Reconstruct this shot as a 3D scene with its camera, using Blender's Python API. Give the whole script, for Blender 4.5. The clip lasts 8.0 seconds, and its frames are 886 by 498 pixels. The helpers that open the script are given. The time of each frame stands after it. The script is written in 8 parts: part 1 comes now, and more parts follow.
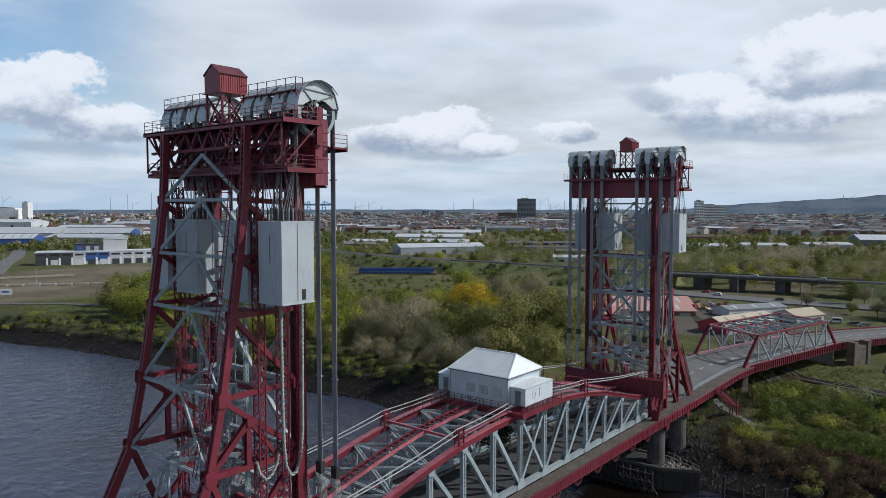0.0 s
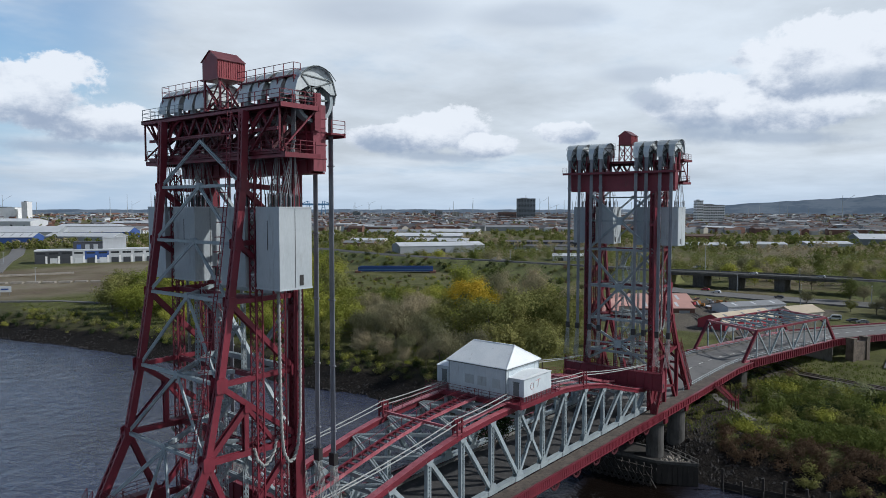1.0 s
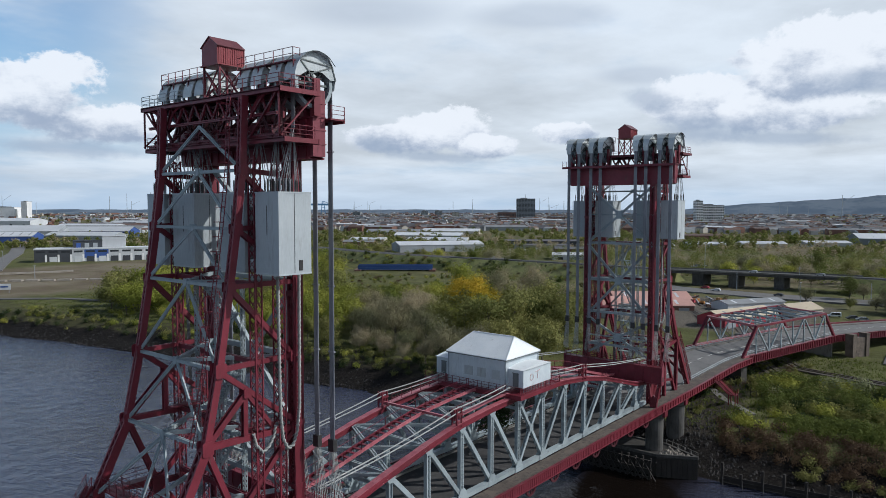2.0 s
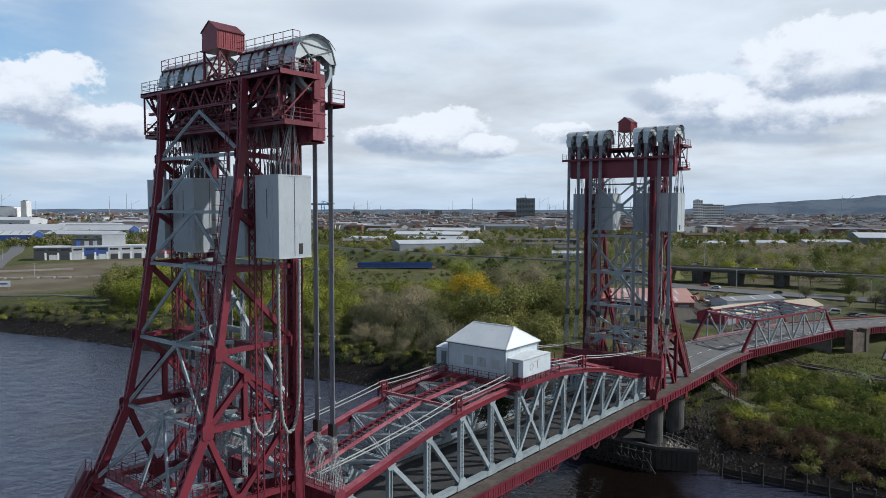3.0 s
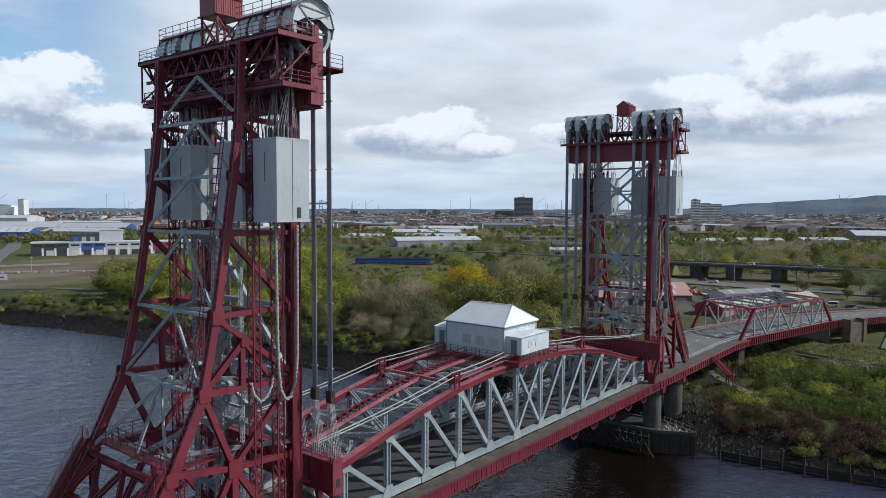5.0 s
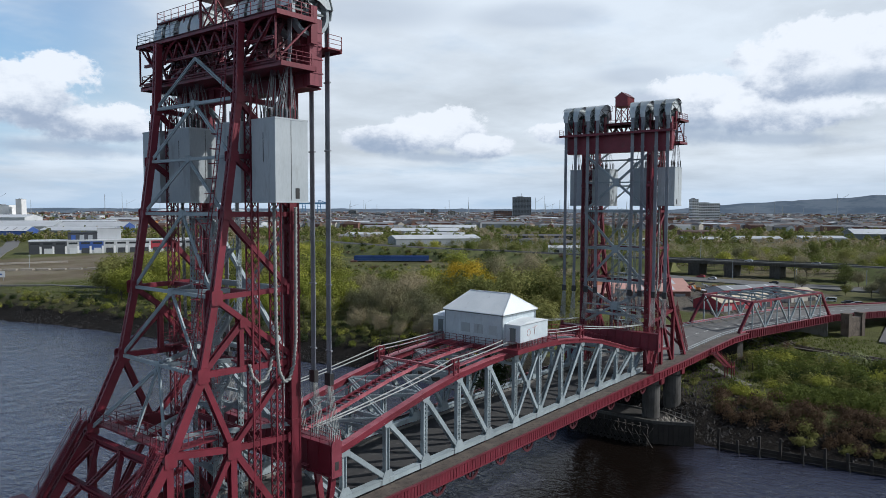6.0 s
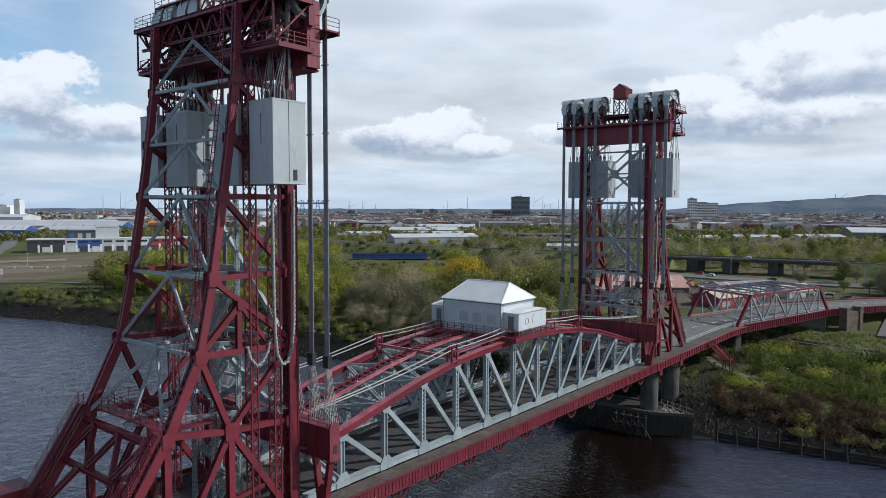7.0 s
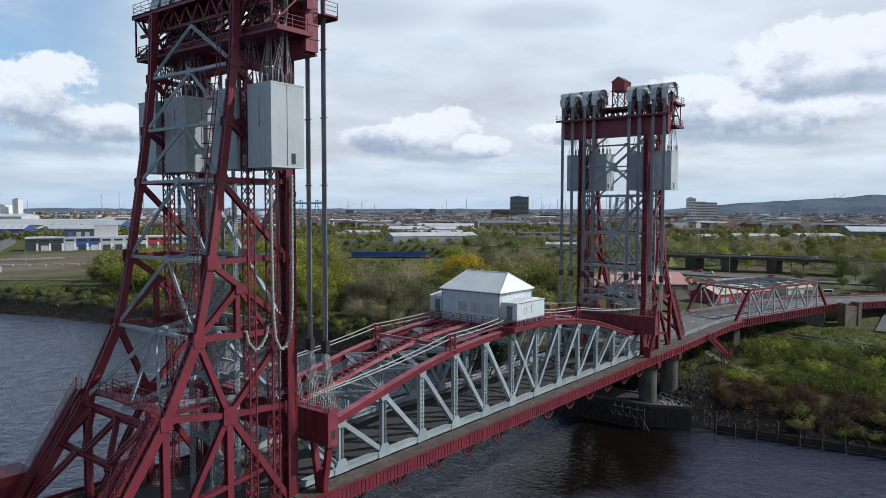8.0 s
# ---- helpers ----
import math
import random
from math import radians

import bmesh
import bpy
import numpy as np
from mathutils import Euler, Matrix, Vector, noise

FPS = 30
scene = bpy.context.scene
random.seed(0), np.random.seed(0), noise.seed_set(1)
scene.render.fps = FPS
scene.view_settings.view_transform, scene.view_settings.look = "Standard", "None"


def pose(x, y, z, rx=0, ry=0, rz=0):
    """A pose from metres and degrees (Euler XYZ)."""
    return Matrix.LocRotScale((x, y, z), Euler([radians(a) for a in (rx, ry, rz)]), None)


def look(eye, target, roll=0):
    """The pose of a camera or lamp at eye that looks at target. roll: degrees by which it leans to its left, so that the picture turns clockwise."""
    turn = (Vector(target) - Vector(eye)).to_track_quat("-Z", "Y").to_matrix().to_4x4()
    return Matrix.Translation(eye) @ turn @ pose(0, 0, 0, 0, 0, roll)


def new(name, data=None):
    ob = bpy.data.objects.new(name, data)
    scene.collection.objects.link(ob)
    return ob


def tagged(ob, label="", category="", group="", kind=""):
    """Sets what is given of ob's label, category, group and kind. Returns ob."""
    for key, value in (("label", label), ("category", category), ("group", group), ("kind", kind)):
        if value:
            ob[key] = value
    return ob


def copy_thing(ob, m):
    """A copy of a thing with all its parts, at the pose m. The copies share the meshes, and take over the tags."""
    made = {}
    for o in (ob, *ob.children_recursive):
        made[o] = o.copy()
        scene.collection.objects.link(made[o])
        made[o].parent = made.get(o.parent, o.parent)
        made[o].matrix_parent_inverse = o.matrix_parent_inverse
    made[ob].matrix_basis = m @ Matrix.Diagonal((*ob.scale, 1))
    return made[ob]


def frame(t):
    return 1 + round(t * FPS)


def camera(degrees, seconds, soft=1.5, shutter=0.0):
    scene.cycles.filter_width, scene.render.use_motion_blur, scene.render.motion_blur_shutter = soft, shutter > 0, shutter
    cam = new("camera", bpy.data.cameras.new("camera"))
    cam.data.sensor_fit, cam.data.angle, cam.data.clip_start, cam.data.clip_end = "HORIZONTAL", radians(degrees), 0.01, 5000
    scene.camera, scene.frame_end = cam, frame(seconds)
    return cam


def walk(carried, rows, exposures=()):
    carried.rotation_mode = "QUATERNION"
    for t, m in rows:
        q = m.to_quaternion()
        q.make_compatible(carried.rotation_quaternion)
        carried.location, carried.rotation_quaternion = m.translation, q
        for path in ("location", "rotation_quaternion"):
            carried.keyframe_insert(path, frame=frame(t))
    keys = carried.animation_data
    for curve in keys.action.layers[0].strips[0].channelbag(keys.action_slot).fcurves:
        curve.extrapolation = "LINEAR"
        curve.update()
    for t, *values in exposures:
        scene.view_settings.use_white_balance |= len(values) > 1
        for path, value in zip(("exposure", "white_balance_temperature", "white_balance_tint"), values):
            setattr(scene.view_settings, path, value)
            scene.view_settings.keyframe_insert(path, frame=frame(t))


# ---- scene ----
# ------------------------------------------------------------------ camera
cam = camera(64.02, 8.0, soft=0.8)
PATH = [
    (0, (-83.234, -57.804, 38.708), (-67.739, -45.214, 37.513), 0.03),
    (0.5, (-83.182, -57.889, 38.072), (-67.684, -45.304, 36.874), 0.05),
    (1, (-83.162, -57.945, 37.480), (-67.661, -45.363, 36.287), 0.05),
    (1.5, (-83.156, -57.975, 36.859), (-67.651, -45.397, 35.674), 0.07),
    (3, (-83.246, -58.009, 34.769), (-67.734, -45.440, 33.590), 0.12),
    (3.5, (-83.243, -57.984, 34.053), (-67.725, -45.422, 32.872), 0.15),
    (4, (-83.263, -57.975, 33.272), (-67.742, -45.417, 32.088), 0.16),
    (4.5, (-83.262, -57.987, 32.506), (-67.728, -45.445, 31.326), 0.19),
    (6, (-83.291, -57.937, 30.069), (-67.713, -45.449, 28.893), 0.17),
    (6.5, (-83.320, -57.993, 29.258), (-67.729, -45.521, 28.087), 0.16),
    (7, (-83.322, -58.050, 28.479), (-67.720, -45.592, 27.309), 0.13),
    (7.5, (-83.347, -58.102, 27.727), (-67.735, -45.657, 26.559), 0.12),
    (8, (-83.348, -58.153, 27.085), (-67.728, -45.717, 25.921), 0.13),
]
walk(cam, [(t, look(eye, target, roll)) for t, eye, target, roll in PATH], ((0, -0.26, 6000, 9), (3, -0.18, 6000, 9), (8, -0.16, 6000, 9)))

# ------------------------------------------------------------------ sun and sky
SUN_DIR = Vector((0.46, -0.64, 0.62)).normalized()
sun_data = bpy.data.lights.new("sun", "SUN")
sun_data.energy, sun_data.angle, sun_data.color = 4.0, radians(0.8), (1.0, 0.95, 0.88)
sun = new("sun", sun_data)
sun.matrix_world = look(SUN_DIR * 300, (0, 0, 0))


class Nodes:
    """A short way to write node graphs."""

    def __init__(self, tree):
        self.t = tree

    def add(self, kind, ins=None, operation=None, use_clamp=False, data_type=None, interpolation_type=None):
        n = self.t.nodes.new(kind)
        if operation:
            n.operation = operation
        if use_clamp:
            n.use_clamp = True
        if data_type:
            n.data_type = data_type
        if interpolation_type:
            n.interpolation_type = interpolation_type
        for k, v in (ins or {}).items():
            if isinstance(v, bpy.types.NodeSocket):
                self.t.links.new(v, n.inputs[k])
            else:
                n.inputs[k].default_value = v
        return n

    def math(self, op, a, b=0.0, c=0.0, clamp=False):
        return self.add("ShaderNodeMath", {0: a, 1: b, 2: c}, operation=op, use_clamp=clamp).outputs[0]

    def vec(self, op, a, b=(0, 0, 0)):
        return self.add("ShaderNodeVectorMath", {0: a, 1: b}, operation=op).outputs[0]

    def mix(self, fac, a, b):
        n = self.add("ShaderNodeMix", data_type="RGBA")
        for sock, v in ((n.inputs[0], fac), (n.inputs[6], a), (n.inputs[7], b)):
            if isinstance(v, bpy.types.NodeSocket):
                self.t.links.new(v, sock)
            else:
                sock.default_value = v
        return n.outputs[2]

    def noise(self, vector, scale, detail=4.0, rough=0.55, out="Fac"):
        return self.add("ShaderNodeTexNoise", {"Vector": vector, "Scale": scale, "Detail": detail, "Roughness": rough}).outputs[out]

    def step(self, x, lo, hi):
        return self.add("ShaderNodeMapRange", {0: x, 1: lo, 2: hi}, interpolation_type="SMOOTHSTEP").outputs[0]

    def lerp(self, x, lo, hi, a, b):
        return self.add("ShaderNodeMapRange", {0: x, 1: lo, 2: hi, 3: a, 4: b}).outputs[0]


def build_sky():
    """Blue sky under thin high cloud, with heaps of cumulus towards the horizon."""
    w = bpy.data.worlds.new("sky")
    scene.world = w
    w.use_nodes = True
    w.node_tree.nodes.clear()
    n = Nodes(w.node_tree)
    way = n.add("ShaderNodeTexCoord").outputs["Generated"]
    sep = n.add("ShaderNodeSeparateXYZ", {0: way})
    x, y, z = sep.outputs
    air = n.add("ShaderNodeTexSky")
    air.sky_type, air.sun_disc = "NISHITA", False
    air.sun_elevation, air.sun_rotation = math.asin(SUN_DIR.z), math.atan2(SUN_DIR.x, SUN_DIR.y)
    air.air_density, air.dust_density, air.ozone_density = 1.0, 1.5, 1.2
    sky = air.outputs[0]
    blue = n.vec("MULTIPLY", sky, (0.150, 0.160, 0.163))
    zc = n.math("MAXIMUM", z, 0.0)
    blue = n.mix(n.math("MULTIPLY", n.math("SUBTRACT", 1.0, n.step(z, 0.04, 0.20)), 0.85), blue, (0.52, 0.67, 0.84, 1))
    # thin streaked cloud sheet, breaking up overhead
    flat = n.add("ShaderNodeCombineXYZ", {0: n.math("DIVIDE", x, n.math("ADD", zc, 0.13)), 1: n.math("DIVIDE", y, n.math("ADD", zc, 0.13)), 2: 0.3}).outputs[0]
    sheet = n.noise(flat, 0.62, 6, 0.55)
    high = n.step(z, 0.30, 0.55)
    side = n.step(n.math("ADD", az_of(n, x, y), n.lerp(sheet, 0.3, 0.7, -0.25, 0.25)), 0.90, 1.18)
    cut = n.math("ADD", n.math("MULTIPLY", high, 0.30), n.math("MULTIPLY", side, 0.23))
    veil = n.step(n.math("SUBTRACT", sheet, cut), 0.22, 0.44)
    tone = n.noise(n.vec("ADD", flat, (7, 3, 2)), 0.85, 6, 0.58)
    shade = n.lerp(tone, 0.34, 0.62, 0.69, 0.965)
    grey = n.add("ShaderNodeCombineXYZ", {0: n.math("MULTIPLY", shade, 0.955), 1: shade, 2: n.math("MULTIPLY", shade, 1.035)}).outputs[0]
    col = n.mix(n.math("MULTIPLY", veil, 0.94), blue, grey)
    for a0, e0, ra, re in DIM:
        u = n.math("DIVIDE", n.math("SUBTRACT", az_of(n, x, y), a0), ra)
        v = n.math("DIVIDE", n.math("SUBTRACT", n.math("ARCSINE", z), e0), re)
        d = n.math("ADD", n.math("SQRT", n.math("ADD", n.math("MULTIPLY", u, u), n.math("MULTIPLY", v, v))), n.lerp(tone, 0.3, 0.7, 0.6, -0.6))
        col = n.mix(n.math("MULTIPLY", n.math("SUBTRACT", 1.0, n.step(d, 0.2, 1.1)), 0.5), col, (0.52, 0.58, 0.67, 1))
    # cumulus heaps: heading, height and size in radians
    az = az_of(n, x, y)
    el = n.math("ARCSINE", z)
    billow = n.noise(n.vec("MULTIPLY", way, (1, 1, 1.4)), 11, 9, 0.62)
    fine = n.noise(n.vec("MULTIPLY", way, (1, 1, 1.6)), 21, 8, 0.62)
    for a0, e0, ra, re in CLOUDS:
        u = n.math("DIVIDE", n.math("SUBTRACT", az, a0), ra)
        v = n.math("DIVIDE", n.math("SUBTRACT", el, e0), re)
        below = n.math("MINIMUM", v, 0.0)
        vv = n.math("ADD", v, n.math("MULTIPLY", below, 0.7))
        d = n.math("SQRT", n.math("ADD", n.math("MULTIPLY", u, u), n.math("MULTIPLY", vv, vv)))
        d = n.math("ADD", d, n.math("MULTIPLY", n.math("SUBTRACT", billow, 0.5), -2.3))
        edge = n.lerp(v, -1.0, 0.5, 0.55, 0.10)
        mask = n.math("SUBTRACT", 1.0, n.add("ShaderNodeMapRange", {0: d, 1: n.math("SUBTRACT", 0.95, edge), 2: 1.02}, interpolation_type="SMOOTHSTEP").outputs[0])
        lit = n.math("ADD", n.math("MULTIPLY", v, 0.80), n.math("MULTIPLY", n.math("SUBTRACT", fine, 0.5), 2.2))
        b = n.step(lit, -0.58, 0.42)
        white = n.mix(b, (0.43, 0.50, 0.62, 1), (1.02, 1.03, 1.05, 1))
        col = n.mix(n.math("MULTIPLY", mask, 0.95), col, white)
    # flat grey undersides
    for a0, e0, ra, re in BASES:
        u = n.math("DIVIDE", n.math("SUBTRACT", az, a0), ra)
        v = n.math("DIVIDE", n.math("SUBTRACT", el, n.math("ADD", e0, n.math("MULTIPLY", u, 0.006))), re)
        d = n.math("ADD", n.math("SQRT", n.math("ADD", n.math("MULTIPLY", u, u), n.math("MULTIPLY", v, v))), n.math("MULTIPLY", n.math("SUBTRACT", billow, 0.5), -2.0))
        col = n.mix(n.math("MULTIPLY", n.math("SUBTRACT", 1.0, n.step(d, 0.25, 1.15)), 0.62), col, (0.40, 0.48, 0.60, 1))
    low = n.math("SUBTRACT", 1.0, n.step(el, -0.01, 0.075))
    col = n.mix(n.math("MULTIPLY", low, 0.70), col, (0.56, 0.69, 0.84, 1))
    deep = n.lerp(n.step(z, 0.30, 0.70), 0, 1, 1.0, 0.30)
    bg = n.add("ShaderNodeBackground", {0: col, 1: deep})
    n.add("ShaderNodeOutputWorld", {0: bg.outputs[0]})


def az_of(n, x, y):
    return n.math("ARCTAN2", y, x)


DIM = [(0.79, 0.262, 0.12, 0.026), (0.56, 0.255, 0.09, 0.018), (0.42, 0.175, 0.06, 0.014)]
BASES = [(0.335, 0.104, 0.060, 0.020), (0.23, 0.088, 0.10, 0.011), (0.40, 0.142, 0.035, 0.018), (0.69, 0.070, 0.085, 0.009), (0.775, 0.088, 0.035, 0.012), (1.17, 0.072, 0.12, 0.012), (0.15, 0.150, 0.06, 0.016)]
CLOUDS = [(0.34, 0.128, 0.085, 0.040), (0.215, 0.112, 0.11, 0.034), (0.175, 0.168, 0.105, 0.062), (1.12, 0.098, 0.09, 0.034), (1.215, 0.128, 0.085, 0.064), (0.765, 0.092, 0.06, 0.028), (0.685, 0.096, 0.085, 0.038), (0.615, 0.080, 0.05, 0.022), (0.52, 0.098, 0.05, 0.020),
          (1.5, 0.15, 0.12, 0.05), (-0.3, 0.16, 0.15, 0.06), (2.4, 0.2, 0.2, 0.07), (-1.2, 0.22, 0.25, 0.07), (3.0, 0.18, 0.2, 0.06)]
build_sky()


# ------------------------------------------------------------------ materials
def paint(name, a, b, rough=0.5, scale=0.35, metal=0.0, bump=0.15, streak=True, dirt=(0.05, 0.04, 0.035), dirt_at=0.66, fine=9.0):
    """Weathered paint or stone: two tones at a large scale, grain at a small one, dirt in blotches, drawn out downwards."""
    m = bpy.data.materials.new(name)
    m.use_nodes = True
    n = Nodes(m.node_tree)
    bsdf = m.node_tree.nodes["Principled BSDF"]
    pos = n.add("ShaderNodeNewGeometry").outputs["Position"]
    rnd = n.add("ShaderNodeObjectInfo").outputs["Random"]
    big = n.noise(pos, scale, 5, 0.6)
    drawn = n.vec("MULTIPLY", pos, (1, 1, 0.22 if streak else 1))
    grain = n.noise(drawn, fine, 4, 0.65)
    col = n.mix(n.step(big, 0.35, 0.65), (*a, 1), (*b, 1))
    col = n.mix(n.lerp(grain, 0.25, 0.75, 0.0, 0.45), col, (*[min(1, 1.3 * c + 0.01) for c in b], 1))
    stain = n.noise(drawn, scale * 4.2, 6, 0.68)
    col = n.mix(n.math("MULTIPLY", n.step(stain, dirt_at - 0.08, dirt_at + 0.1), 0.75), col, (*dirt, 1))
    tone = n.lerp(rnd, 0, 1, 0.86, 1.12)
    col = n.vec("MULTIPLY", col, n.add("ShaderNodeCombineXYZ", {0: tone, 1: tone, 2: tone}).outputs[0])
    n.t.links.new(col, bsdf.inputs["Base Color"])
    n.t.links.new(n.lerp(grain, 0.2, 0.8, max(0.05, rough - 0.12), min(1, rough + 0.15)), bsdf.inputs["Roughness"])
    bsdf.inputs["Metallic"].default_value = metal
    if bump:
        bp = n.add("ShaderNodeBump", {"Height": grain, "Strength": bump, "Distance": 0.03})
        n.t.links.new(bp.outputs[0], bsdf.inputs["Normal"])
    return m


RED = paint("red_paint", (0.100, 0.0065, 0.015), (0.150, 0.013, 0.026), 0.5, 0.4)
# red with shade put in, for head frames and brackets under the footway
RED_DARK = paint("shaded_red_paint", (0.045, 0.006, 0.010), (0.08, 0.010, 0.017), 0.55, 0.5)
# faded red, with the chords' pink sheen put into its colour
RED_FADED_SHEEN = paint("faded_sheen_red_paint", (0.27, 0.055, 0.075), (0.38, 0.13, 0.15), 0.4, 0.8, dirt=(0.16, 0.02, 0.03), dirt_at=0.6)
RED_END = paint("weathered_red_plate", (0.15, 0.016, 0.03), (0.215, 0.042, 0.06), 0.55, 0.6, dirt=(0.09, 0.012, 0.02), dirt_at=0.6)
# roof red greyed to carry the sky's reflection
RED_ROOF = paint("dull_red_roof", (0.095, 0.028, 0.034), (0.14, 0.05, 0.055), 0.45, 0.6)
RED_CLAD = paint("red_cladding", (0.17, 0.012, 0.02), (0.22, 0.022, 0.03), 0.45, 0.5)
GREY = paint("grey_paint", (0.215, 0.255, 0.275), (0.295, 0.345, 0.36), 0.5, 0.4, dirt=(0.16, 0.15, 0.14), dirt_at=0.64)
GREY_CW = paint("counterweight_grey", (0.33, 0.365, 0.385), (0.395, 0.43, 0.445), 0.6, 0.25, dirt=(0.28, 0.29, 0.29), dirt_at=0.62)
GREY_STAY = paint("dull_green_grey_angle", (0.085, 0.105, 0.105), (0.14, 0.16, 0.16), 0.6, 0.6)
GREY_HOOD = paint("hood_grey", (0.44, 0.485, 0.495), (0.54, 0.58, 0.585), 0.42, 0.5, dirt=(0.2, 0.2, 0.2))
WALL_WHITE = paint("painted_sheet_wall", (0.44, 0.50, 0.54), (0.52, 0.575, 0.60), 0.5, 0.5, dirt=(0.36, 0.38, 0.38), dirt_at=0.64)
ROOF_WHITE = paint("pale_sheet_roof", (0.62, 0.66, 0.68), (0.72, 0.75, 0.76), 0.4, 0.35, dirt=(0.45, 0.46, 0.45))
ROPE = paint("wire_rope", (0.20, 0.20, 0.21), (0.28, 0.28, 0.29), 0.45, 0.6, metal=0.3, dirt=(0.06, 0.06, 0.06), fine=20)
ROPE_BAR = paint("greased_rope", (0.17, 0.18, 0.20), (0.25, 0.26, 0.28), 0.5, 0.3, metal=0.2, dirt=(0.07, 0.07, 0.08), fine=12)
BLACK = paint("black_iron", (0.018, 0.017, 0.018), (0.03, 0.028, 0.028), 0.5, 0.8)
HOSE = paint("pale_cable_sleeve", (0.22, 0.235, 0.23), (0.33, 0.34, 0.325), 0.7, 2.0, dirt=(0.2, 0.2, 0.18))
CONCRETE = paint("weathered_concrete", (0.10, 0.096, 0.09), (0.165, 0.158, 0.145), 0.85, 0.3, dirt=(0.08, 0.075, 0.06), dirt_at=0.58)
PIER_GREY = paint("pier_concrete", (0.042, 0.040, 0.037), (0.075, 0.072, 0.066), 0.85, 0.4, dirt=(0.03, 0.028, 0.025), dirt_at=0.56)
STONE_BROWN = paint("sooty_brown_stone", (0.085, 0.066, 0.052), (0.15, 0.12, 0.095), 0.9, 0.5, dirt=(0.04, 0.034, 0.03), dirt_at=0.58)
STONE = paint("pier_stone", (0.22, 0.20, 0.17), (0.30, 0.27, 0.23), 0.9, 0.4, dirt=(0.08, 0.07, 0.06), dirt_at=0.6)
# near-black timber takes in the bridge's shade over the caisson
TIMBER = paint("dark_fender_timber", (0.013, 0.011, 0.010), (0.027, 0.023, 0.019), 0.85, 0.7)
BOARDS = paint("footway_boards", (0.060, 0.047, 0.040), (0.110, 0.088, 0.072), 0.85, 0.45, streak=False, dirt=(0.035, 0.03, 0.026), dirt_at=0.56)
ASPHALT = paint("asphalt", (0.115, 0.112, 0.11), (0.15, 0.147, 0.143), 0.9, 0.15, streak=False, dirt=(0.07, 0.068, 0.065), dirt_at=0.6, bump=0.08)
ASPHALT_DARK = paint("dark_deck_asphalt", (0.030, 0.029, 0.030), (0.050, 0.049, 0.048), 0.9, 0.2, streak=False, dirt=(0.13, 0.12, 0.11), dirt_at=0.62, bump=0.08)
LINE_WHITE = paint("road_marking", (0.55, 0.55, 0.53), (0.65, 0.65, 0.62), 0.8, 1.0, streak=False, dirt=(0.2, 0.2, 0.2))
GLASS_DARK = paint("dark_window", (0.02, 0.025, 0.03), (0.035, 0.04, 0.045), 0.12, 1.0, bump=0.0, dirt=(0.02, 0.02, 0.02))
GRAFFITI = paint("red_spray", (0.46, 0.17, 0.16), (0.5, 0.26, 0.24), 0.6, 3.0, dirt=(0.4, 0.3, 0.3))


